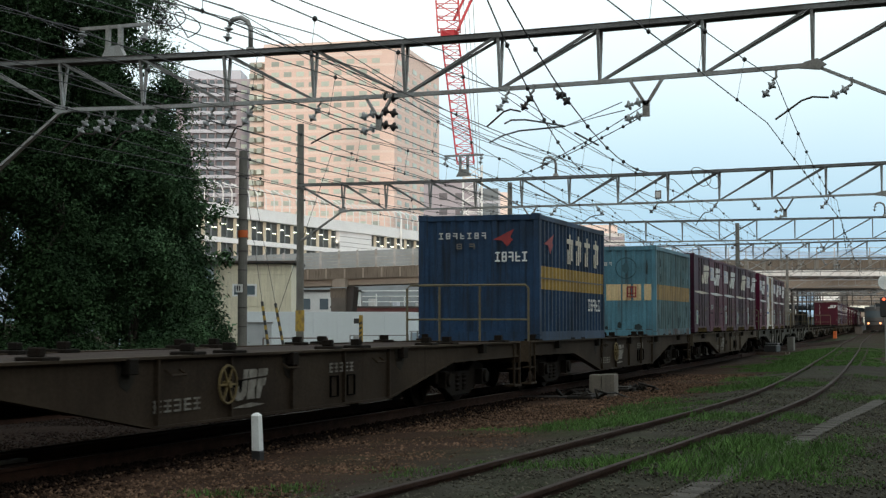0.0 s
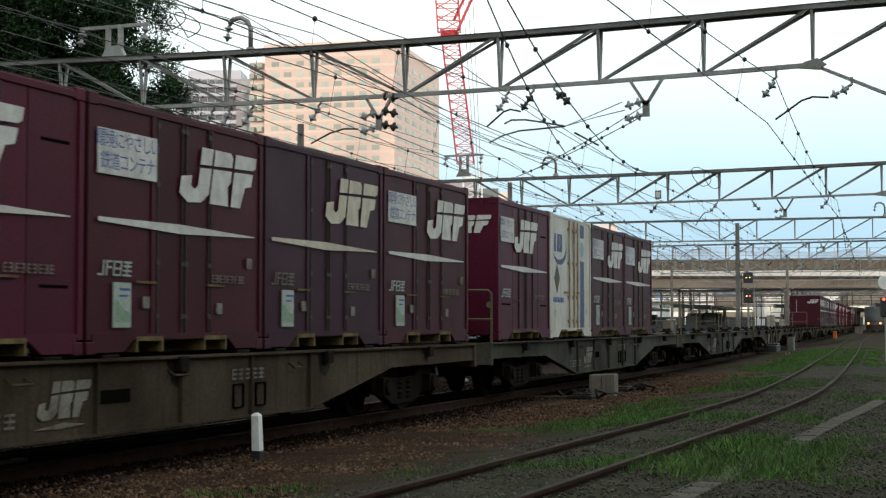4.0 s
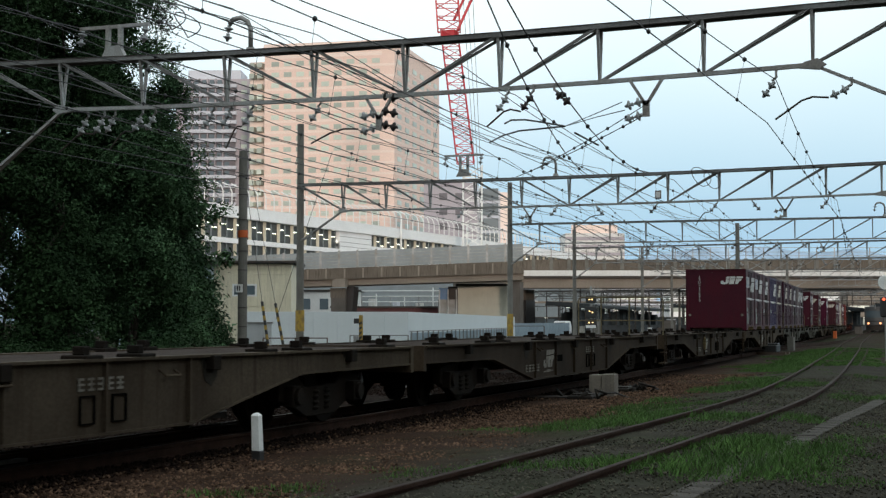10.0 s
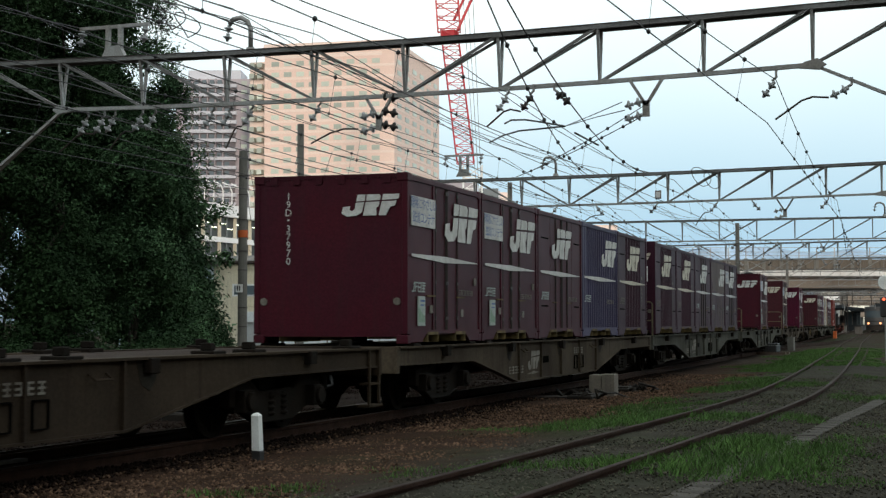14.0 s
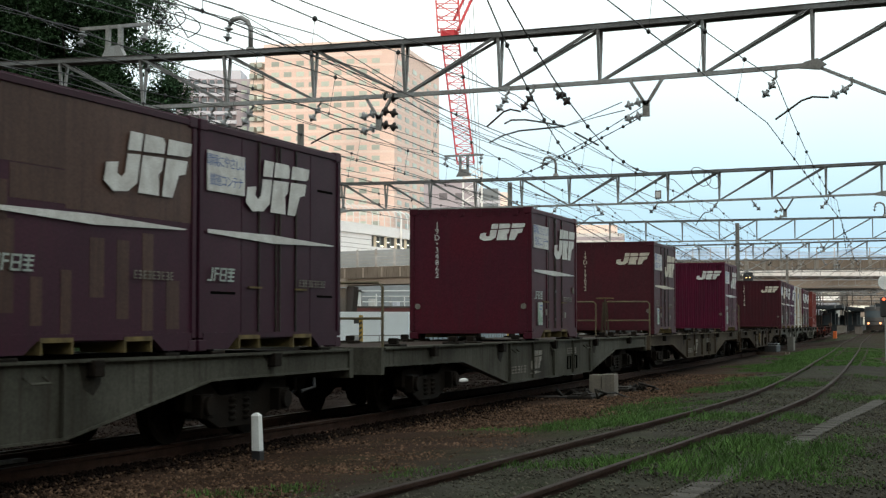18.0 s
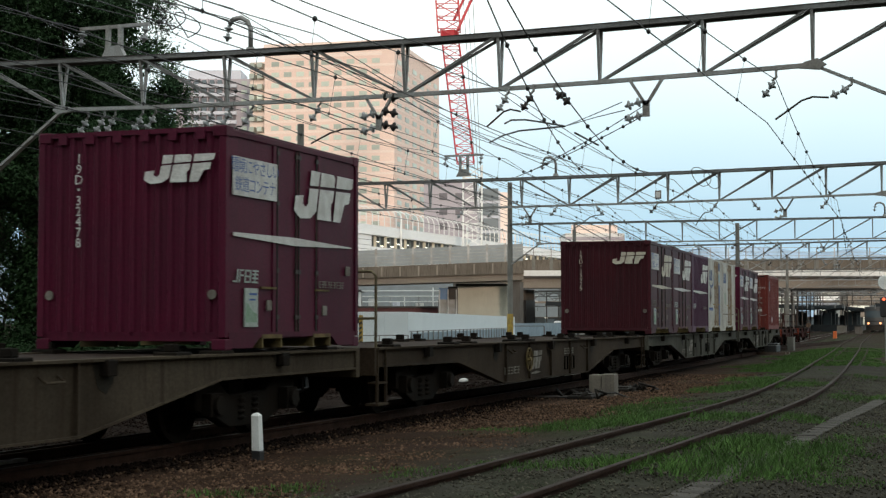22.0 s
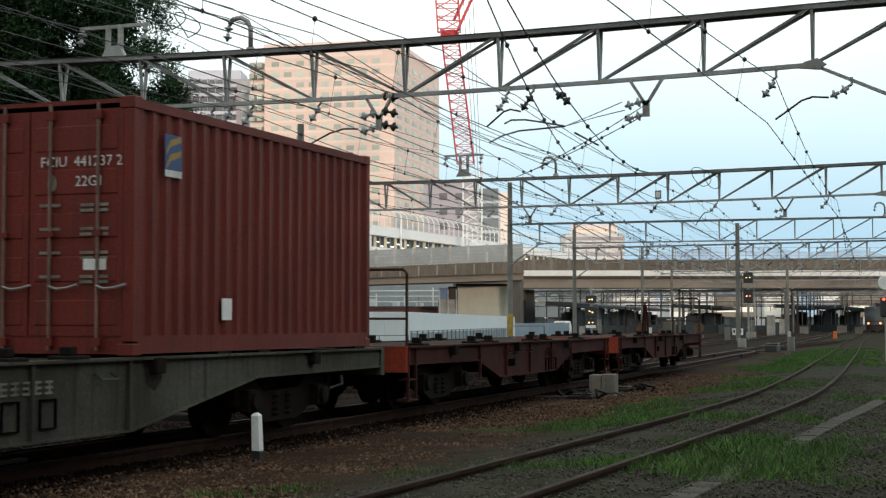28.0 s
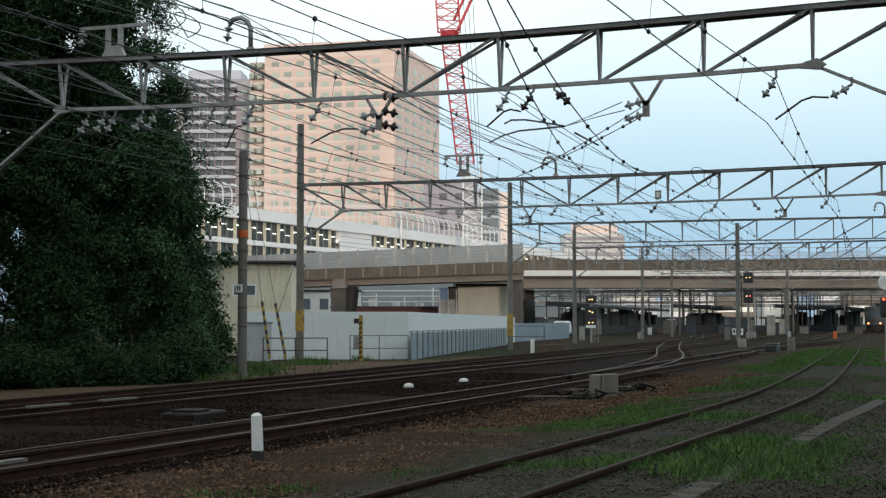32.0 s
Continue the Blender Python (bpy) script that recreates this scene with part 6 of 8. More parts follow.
def wagon(label, paint, length=20.4, railing_end="front", deep=0.62, handwheel=False, flat=3.3, taper=2.75, stand=0.0, mark_at=-2.55, slotted=True):
    """A container flat wagon. Its own y runs from the front end (0) to the rear."""
    L = length
    w = thing("container_wagon", label, "freight wagon", "wagons of the freight train")
    half = 1.27
    body_end = 0.45
    c = L / 2
    # side sills with the deep fish-belly middle
    for s in (-1, 1):
        poly = [(body_end, 0.98), (L - body_end, 0.98), (L - body_end, 0.74), (c + flat + taper, 0.72), (c + flat, 0.98 - deep - 0.08), (c - flat, 0.98 - deep - 0.08), (c - flat - taper, 0.72), (body_end, 0.74)]
        x0, x1 = sorted((s * (half - 0.09), s * (half - 0.06)))
        sill = part("side_sill", Shape().prism(poly, lambda u, z, d: (d, u, z), x0, x1), paint, w)
        # rib flanges along the lower edge and top
        x2, x3 = sorted((s * (half - 0.2), s * half))
        edge = [(L - body_end, 0.74), (c + flat + taper, 0.72), (c + flat, 0.90 - deep), (c - flat, 0.90 - deep), (c - flat - taper, 0.72), (body_end, 0.74)]
        fl = Shape()
        for p, q in zip(edge, edge[1:]):
            fl.bar((s * (half - 0.10), p[0], p[1]), (s * (half - 0.10), q[0], q[1]), 0.13, 0.025)
        part("lower_flange", fl, paint, sill)
        part("upper_flange", Shape().box(x2, x3, body_end, L - body_end, 0.972, 1.0), paint, sill)
        for k in range(-2, 3):
            yy = c + k * 1.62
            part("stiffener", Shape().box(*sorted((s * (half - 0.06), s * (half - 0.015))), yy - 0.02, yy + 0.02, 0.92 - deep, 0.97), paint, sill)
        # slots and lettering plates on the belly
        for yy in (c + 1.32, c + 1.88):
            ring = [(yy - 0.12, 0.39), (yy + 0.12, 0.39), (yy + 0.12, 0.65), (yy - 0.12, 0.65)]
            fx = s * (half - 0.052)
            fr = Shape()
            for (ua, za), (ub, zb) in zip(ring, ring[1:] + ring[:1]):
                fr.bar((fx, ua, za), (fx, ub, zb), 0.012, 0.035, (1, 0, 0))
            part("painted_frame", fr, SLOT_DARK, sill, "small black painted square outline")
        for yy, ww, zz, hh in ((c - 1.3, 0.62, 0.63, 0.13),) if slotted else ():
            part("slot", Shape().box(*sorted((s * (half - 0.058), s * (half - 0.052))), yy - ww / 2, yy + ww / 2, zz - hh / 2, zz + hh / 2), SLOT_DARK, sill, "dark oval slot in the side sill")
        lx = s * (half - 0.048)
        if paint != WAGON_RED:
            m0 = c - 1.50 if handwheel else c + mark_at
            slant_mark(sill, lambda u, z, d: (lx + s * d, u, z), m0, 0.47, 0.76, 0.34, GRIMY_WHITE)
            part("maker_mark", Shape().prism([(m0 - 0.06, 0.385), (m0 + 0.35, 0.375), (m0 + 0.76, 0.40), (m0 + 0.40, 0.43)], lambda u, z, d: (lx + d, u, z), -0.003, 0.003), GRIMY_WHITE, sill)
        num, num2 = Shape(), Shape()
        n0 = c - 3.30 if handwheel else c + mark_at - 1.35
        for k in range(5):
            for shape, u, z, lw, lh in ((num, n0 + k * 0.21, 0.42, 0.15, 0.13), (num2, c + 1.16 + k * 0.17, 0.70, 0.11, 0.12)):
                for q in range(3):
                    shape.box(lx - 0.003, lx + 0.003, u, u + lw, z + q * lh * 0.42, z + q * lh * 0.42 + 0.022)
                v = u + lw * (0.1 + 0.35 * ((k * 7) % 3))
                shape.box(lx - 0.003, lx + 0.003, v, v + 0.024, z, z + lh)
        if paint != WAGON_RED:
            part("number_lettering", num, GRIMY_WHITE, sill)
        part("number_lettering", num2, GRIMY_WHITE if paint != WAGON_RED else WAGON_BROWN, sill)
        # corner steps and grab rails
        for yy in (0.62, L - 0.62) if handwheel or paint == WAGON_RED else ():
            st = Shape()
            st.bar((s * 1.24, yy - 0.17, 0.98), (s * 1.24, yy - 0.17, 0.22), 0.035)
            st.bar((s * 1.24, yy + 0.17, 0.98), (s * 1.24, yy + 0.17, 0.22), 0.035)
            st.box(*sorted((s * 1.08, s * 1.27)), yy - 0.22, yy + 0.22, 0.20, 0.235)
            st.box(*sorted((s * 1.10, s * 1.26)), yy - 0.18, yy + 0.18, 0.50, 0.525)
            part("step", st, paint, w, "worn corner step")
        for yy in (c - flat + 0.4, c + flat - 0.5, c - 0.1):
            part("grab_iron", Shape().pipe([(s * 1.21, yy - 0.15, 0.86), (s * 1.29, yy - 0.15, 0.80), (s * 1.29, yy + 0.15, 0.80), (s * 1.21, yy + 0.15, 0.86)], 0.014), paint, w)
        for k in range(int(L / 3.7)):
            yy = 2.6 + k * 3.775
            if s < 0:
                part("lashing_bracket", Shape().box(-1.31, -1.18, yy - 0.09, yy + 0.09, 0.83, 0.99), BOGIE_IRON, w, bevel=0.01)
                continue
            run_down = 0.30 if abs(yy - c) < flat + 1 else 0.10
            part("grease_stain", Shape().prism([(yy - 0.22, 0.965), (yy + 0.20, 0.965), (yy + 0.15, 0.965 - run_down * 0.7), (yy + 0.03, 0.955 - run_down), (yy - 0.12, 0.96 - run_down * 0.8)], lambda u, z, d: (s * (half - 0.056) + d, u, z), -0.0015, 0.0015), GREASE, w, "black grease run down the sill")
            part("lashing_bracket", Shape().box(*sorted((s * 1.18, s * 1.31)), yy - 0.09, yy + 0.09, 0.83, 0.99), BOGIE_IRON, w, bevel=0.01)
    # deck: centre beam, crossbeams, plates
    part("centre_sill", Shape().box(-0.30, 0.30, 0.1, L - 0.1, 0.62, 0.96), BOGIE_IRON, w)
    part("deck", Shape().box(-half + 0.08, half - 0.08, body_end, L - body_end, 0.955, 0.985), DECK_RUST, w, "rust-brown steel deck")
    cross = Shape()
    for k in range(int(L / 1.4)):
        cross.box(-1.15, 1.15, 0.9 + k * 1.4, 0.98 + k * 1.4, 0.72, 0.95)
    part("crossbeams", cross, BOGIE_IRON, w)
    part("brake_gear", Shape().tube((-0.5, c - 2.2, 0.5), (-0.5, c - 0.9, 0.5), 0.2, 12).tube((0.5, c + 0.6, 0.5), (0.5, c + 2.3, 0.5), 0.17, 12).box(-0.9, 0.9, c - 0.3, c + 0.2, 0.42, 0.7), BOGIE_IRON, w)
    n_slots = 5 if L > 18 else 3
    for k in range(n_slots):
        for e in (0.45, 3.25):
            for s in (-1, 1):
                yy = 0.82 + k * 3.775 + e
                if yy < L - 0.8:
                    part("container_lock", Shape().box(*sorted((s * 0.95, s * 1.24)), yy - 0.15, yy + 0.15, 0.98, 1.035).box(*sorted((s * 1.02, s * 1.15)), yy - 0.06, yy + 0.06, 1.035, 1.12), BOGIE_IRON, w, "black container lock on the deck", bevel=0.01)
    for yy in (0.0, L):
        d = -1 if yy == 0 else 1
        part("end_beam", Shape().box(-1.24, 1.24, *sorted((yy - d * 0.35, yy - d * 0.47)), 0.62, 1.0), paint if paint != WAGON_RED else SCARLET_END, w, "" if paint != WAGON_RED else "orange-red end beam")
        part("coupler", Shape().box(-0.09, 0.09, *sorted((yy - d * 0.35, yy + d * 0.0)), 0.76, 0.94).box(-0.16, 0.16, *sorted((yy - d * 0.12, yy + d * 0.10)), 0.72, 0.98), DARK_IRON, w, bevel=0.02)
        part("brake_hose", Shape().pipe([(0.3 + d * 0.1, yy - d * 0.38, 0.72), (0.32, yy - d * 0.18, 0.45), (0.2, yy + d * 0.0, 0.40)], 0.025), BLACK_PAINT, w)
    # railing and hand brake at one end
    for end in {"front": (0,), "rear": (1,), "none": ()}[railing_end]:
        yy = 0.5 if end == 0 else L - 0.5
        for x0, x1 in (((-1.2, -0.25), (0.0, 1.2)) if not handwheel and paint != WAGON_RED else ((-1.2, 0.34), (0.36, 1.2)) if paint == WAGON_RED else ((-1.2, 1.2),)):
            top = 2.05 if handwheel else 2.12 if paint == WAGON_RED and x0 > 0 else 1.9
            r = Shape().pipe([(x0, yy, 0.98), (x0, yy, top - 0.06), (x0 + 0.06, yy, top), (x1 - 0.06, yy, top), (x1, yy, top - 0.06), (x1, yy, 0.98)], 0.022)
            r.tube((x0, yy, 1.4), (x1, yy, 1.4), 0.018, 6)
            part("end_railing", r, OLIVE_PIPE if paint != WAGON_RED else BROWN_PIPE, w, "dull painted pipe railing at the wagon's end")
        if handwheel:
            for x in (-0.55, 0.25):
                part("railing_post", Shape().tube((x, yy, 0.98), (x, yy, 2.03), 0.022, 8), OLIVE_PIPE, w)
            continue
        bs = part("brake_stand", Shape().bar((stand - 0.10, yy + 0.02, 0.98), (stand - 0.03, yy, 1.9), 0.05).bar((stand + 0.10, yy + 0.02, 0.98), (stand + 0.03, yy, 1.9), 0.05).tube((stand, yy, 1.0), (stand, yy, 2.0), 0.025, 8), paint, w)
        part("brake_wheel", Shape().pipe([(stand + 0.22 * math.cos(a * 0.349), yy + 0.22 * math.sin(a * 0.349), 1.99) for a in range(19)], 0.016, 6).bar((stand - 0.22, yy, 1.99), (stand + 0.22, yy, 1.99), 0.025).bar((stand, yy - 0.22, 1.99), (stand, yy + 0.22, 1.99), 0.025), OCHRE_WORN if paint != WAGON_RED else BROWN_PIPE, bs, "hand brake wheel")
    if handwheel:
        hw = Shape()
        hw.pipe([(1.265, c - 1.75 + 0.21 * math.cos(a * 0.349), 0.66 + 0.21 * math.sin(a * 0.349)) for a in range(19)], 0.016, 6)
        for a in range(3):
            an = a * math.pi / 3
            hw.bar((1.265, c - 1.75 - 0.21 * math.cos(an), 0.66 - 0.21 * math.sin(an)), (1.265, c - 1.75 + 0.21 * math.cos(an), 0.66 + 0.21 * math.sin(an)), 0.02)
        hw.tube((1.2, c - 1.75, 0.66), (1.30, c - 1.75, 0.66), 0.04, 8)
        part("side_brake_wheel", hw, OCHRE_WORN, w, "ochre hand brake wheel on the side sill")
    b0 = 3.1 if L > 18 else 2.6
    for y in (b0, L - b0):
        bogie(w, y)
        for e in (-0.95, 0.95):
            ws = part("wheelset", WHEEL_MESH, None, w)
            ws.location = (0, y + e, 0.43)
    return w, (b0, L - b0)


def at_front(m, b):
    """Shifts a thing whose own y starts at the front end to the pose about the wagon's middle."""
    return m @ Matrix.Translation((0, -(b[0] + b[1]) / 2, 0))


grey_wagon, LONG = wagon("grey container flat wagon streaked with brake dust", WAGON_GREY)
brown_wagon, _ = wagon("dirt-brown container flat wagon, side brake wheel", WAGON_BROWN, handwheel=True)
tan_bare, _ = wagon("brown container flat wagon without an end railing", WAGON_TAN, railing_end="none")
grey_bare, _ = wagon("grey container flat wagon without an end railing", WAGON_GREY, railing_end="none")
tan_wagon, _ = wagon("brown container flat wagon caked with dust", WAGON_TAN)
single_wagon, _ = wagon("grey container flat wagon with a lone container", WAGON_GREY, mark_at=-1.75, slotted=False)
dusty_wagon, _ = wagon("dusty tan container flat wagon with a container at each end", WAGON_TAN, mark_at=-1.75, slotted=False)
dark_wagon, _ = wagon("dark brown container flat wagon black with brake dust", WAGON_BROWN, railing_end="none")
red_front, SHORT = wagon("short red-oxide flat wagon running empty", WAGON_RED, 14.6, "front", 0.50, False, 2.0, 1.3)
red_rear, _ = wagon("short red-oxide flat wagon at the train's tail", WAGON_RED, 14.6, "rear", 0.50, False, 2.0, 1.3, -0.55)
TAIL_BROWN = shade("faded_tail_board", (0.13, 0.075, 0.045), 0.7, 0, (0.075, 0.045, 0.028), 5, 40, 0.7, 0.1)
for s in (-0.70, 1.16):
    part("tail_disc", Shape().lathe([(0.17, 0.0), (0.17, 0.03)], 20, (s, 14.2, 1.17), "y"), TAIL_BROWN, red_rear, "faded round tail board")

# slack in the couplings: metres by which a wagon runs ahead of an even spacing
SLACK = {-8: -0.20, -7: -0.05, -6: 0.14, -2: 0.28, 0: 0.12, 1: 0.40, 2: 0.10, 3: 0.20, 4: 0.38, 5: 0.50, 6: 0.48}


def front_of(no):
    """Where along the train a long wagon's front end lies."""
    return HEAD + 20.4 * no - SLACK.get(no, 0.0)


WAGON_PLAN = [(-8, brown_wagon), (-7, brown_wagon), (-6, tan_bare), (-5, grey_wagon), (-4, grey_wagon), (-3, tan_wagon), (-2, dark_wagon), (-1, brown_wagon),
              (0, tan_bare), (1, grey_wagon), (2, single_wagon), (3, dusty_wagon), (4, brown_wagon), (5, grey_bare), (6, grey_wagon)]
first_use = set()


def place_wagon(model, u0, b):
    if model.name in first_use:
        ob = copy_thing(model, Matrix.Identity(4))
    else:
        first_use.add(model.name)
        ob = model
    MOVERS.append((ob, u0, b, Matrix.Identity(4)))
    for c in ob.children:
        if c.name.startswith("wheelset"):
            WHEELS.append((c, u0, b))
    return ob


for i, model in WAGON_PLAN:
    place_wagon(model, front_of(i), LONG)
place_wagon(red_front, HEAD + 142.5, SHORT)
place_wagon(red_rear, HEAD + 157.4, SHORT)

# ---- containers ----
def maroon(name, base, second, streak=0.3):
    return shade(name, base, 0.50, 0.0, second, 0.8, 35, 0.8, 0.06, streak, (0.030, 0.016, 0.018), per_object=0.12, spec=0.14)


MAROON = maroon("maroon_container_paint", (0.058, 0.006, 0.013), (0.040, 0.007, 0.015))
CRIMSON = maroon("crimson_container_paint", (0.080, 0.006, 0.023), (0.060, 0.008, 0.023))
OLD_MAROON = maroon("faded_maroon_paint", (0.043, 0.0105, 0.022), (0.031, 0.010, 0.020), 0.4)
RUST_MAROON = maroon("rust_dulled_maroon_paint", (0.058, 0.011, 0.016), (0.042, 0.012, 0.016), 0.4)
PATCHY = maroon("patchy_brown_container_paint", (0.084, 0.047, 0.036), (0.058, 0.033, 0.027), 0.5)
PURPLE = maroon("purple_container_paint", (0.085, 0.030, 0.065), (0.065, 0.024, 0.05))
VIOLET = maroon("blue_violet_container_paint", (0.060, 0.050, 0.105), (0.05, 0.04, 0.075))
BRICK_ISO = shade("brick_red_container_paint", (0.150, 0.022, 0.015), 0.55, 0, (0.105, 0.018, 0.014), 0.9, 35, 0.8, 0.06, 0.55, (0.045, 0.018, 0.014), spec=0.22)
NAVY = shade("navy_container_paint", (0.014, 0.044, 0.098), 0.6, 0, (0.012, 0.026, 0.050), 1.2, 35, 0.9, 0.06, 0.85, (0.010, 0.012, 0.014), spec=0.25)
CYAN = shade("pale_blue_container_paint", (0.070, 0.205, 0.268), 0.55, 0, (0.048, 0.130, 0.17), 1.4, 35, 0.9, 0.06, 0.9, (0.045, 0.05, 0.05))
SAND_BAND = shade("sand_yellow_band", (0.62, 0.47, 0.26), 0.55, 0, (0.50, 0.37, 0.20), 1.2, 35, 0.8, 0.05, 0.5, (0.15, 0.10, 0.06))
GOLD_BAND = shade("golden_yellow_band", (0.33, 0.205, 0.033), 0.55, 0, (0.21, 0.13, 0.025), 1.2, 35, 0.8, 0.05, 0.4, (0.10, 0.06, 0.03))
OFF_WHITE = shade("off_white_container_paint", (0.60, 0.59, 0.54), 0.5, 0, (0.46, 0.44, 0.38), 1.2, 35, 0.7, 0.05, 0.5, (0.24, 0.15, 0.08))
RUSTY_WHITE = shade("rust_stained_white_paint", (0.50, 0.50, 0.46), 0.55, 0, (0.37, 0.35, 0.30), 1.2, 35, 0.8, 0.06, 0.9, (0.22, 0.11, 0.05))
NAVY_MARK = shade("dark_blue_marking", (0.018, 0.055, 0.17), 0.5, 0, (0.03, 0.06, 0.14), 4, 50, 0.6, 0.02)
ROUND_BLUE = shade("pale_blue_badge", (0.20, 0.33, 0.45), 0.5, 0, (0.26, 0.40, 0.40), 6, 50, 0.8, 0.02)
ROD_CREAM = shade("rust_streaked_cream_rod", (0.40, 0.34, 0.25), 0.6, 0, (0.20, 0.10, 0.05), 3, 40, 0.9, 0.1)
MARK_BLUE = shade("blue_marking", (0.03, 0.09, 0.30), 0.5, 0, None, 4, 50, 0.4, 0.02)
LABEL_GREEN = shade("faded_label_green", (0.16, 0.27, 0.17), 0.5, 0, (0.24, 0.33, 0.26), 6, 50, 0.8, 0.02)

X_SIDE, W2 = 1.225, 1.225


def on_side(x):
    return lambda u, z, d: (x + d, u, z)


def on_front(y):
    return lambda u, z, d: (u, y - d, z)


def put_text(parent, body, size, material, m, label="", spacing=1.0, line=1.0):
    ob = part("lettering", text_mesh(body, size, material, "lettering", spacing, line), None, parent, label)
    ob.matrix_basis = m
    return ob


FRONT_ROT = Matrix.Rotation(radians(90), 4, "X")                     # text plane onto the front face
SIDE_ROT = Matrix.Rotation(radians(90), 4, "Z") @ Matrix.Rotation(radians(90), 4, "X")


def corner_posts(parent, L, H, material, w=0.09):
    for x in (-1, 1):
        for y in (0, 1):
            xx, yy = sorted((x * W2, x * (W2 - w))), sorted((y * L, y * L + (w if y == 0 else -w)))
            part("corner_post", Shape().box(*xx, *yy, 0.14, H - 0.12), material, parent, bevel=0.008)
            for z in (0.0, H - 0.12):
                xs, ys = sorted((x * (W2 + 0.004), x * (W2 - 0.17))), sorted((y * L + (-0.004 if y == 0 else 0.004), y * L + (0.17 if y == 0 else -0.17)))
                part("corner_casting", Shape().box(*xs, *ys, z, z + 0.125), material, parent, bevel=0.01)


def base_and_roof(parent, L, H, material, pockets=True):
    r = Shape()
    r.box(-W2 + 0.01, W2 - 0.01, 0.01, L - 0.01, H - 0.06, H - 0.015)
    part("roof", r, material, parent)
    b = Shape()
    for x in (-1, 1):
        xs = sorted((x * W2, x * (W2 - 0.08)))
        b.box(*xs, 0.1, L - 0.1, 0.14, 0.20)
        if pockets:
            for poly in ([(0.1, 0.02), (0.66, 0.02), (0.86, 0.14), (0.1, 0.14)], [(L - 0.66, 0.02), (L - 0.1, 0.02), (L - 0.1, 0.14), (L - 0.86, 0.14)]):
                b.prism(poly, lambda u, z, d: (d, u, z), *xs)
        else:
            b.box(*xs, 0.1, L - 0.1, 0.02, 0.14)
    for y0, y1 in ((0.02, 0.08), (L - 0.08, L - 0.02)):
        b.box(-W2 + 0.1, W2 - 0.1, y0, y1, 0.10 if pockets else 0.02, 0.2)
    b.box(-W2 + 0.08, W2 - 0.08, 0.05, L - 0.05, 0.12, 0.17)
    part("base_frame", b, material, parent)
    if pockets:
        for x in (-1, 1):
            for a, c in ((0.90, 1.42), (L - 1.42, L - 0.90)):
                xs = sorted((x * (W2 + 0.006), x * (W2 - 0.5)))
                pk = Shape().box(*xs, a, c, 0.125, 0.17).box(*xs, a, a + 0.025, 0.015, 0.125).box(*xs, c - 0.025, c, 0.015, 0.125)
                part("fork_pocket", pk, OCHRE_WORN, parent, "worn yellow edge of a fork-lift pocket")


def wave_wall(L, z0, z1, x, depth, pitch, axis="y"):
    """A corrugated sheet: trapezium waves that run upright."""
    s = Shape()
    pts, y = [], 0.0
    n = max(2, round(L / pitch))
    p = L / n
    for i in range(n):
        b = i * p
        pts += [(b, 0), (b + p * 0.30, 0), (b + p * 0.45, -depth), (b + p * 0.85, -depth)]
    pts.append((L, 0))
    sgn = 1 if x >= 0 else -1
    back = [(L, -depth - 0.02), (0, -depth - 0.02)]
    poly = pts + back
    if axis == "y":
        s.prism(poly, lambda u, d, z: (x + sgn * d, u, z), z0, z1)
    else:
        s.prism(poly, lambda u, d, z: (u - L / 2, x - d, z), z0, z1)
    return s


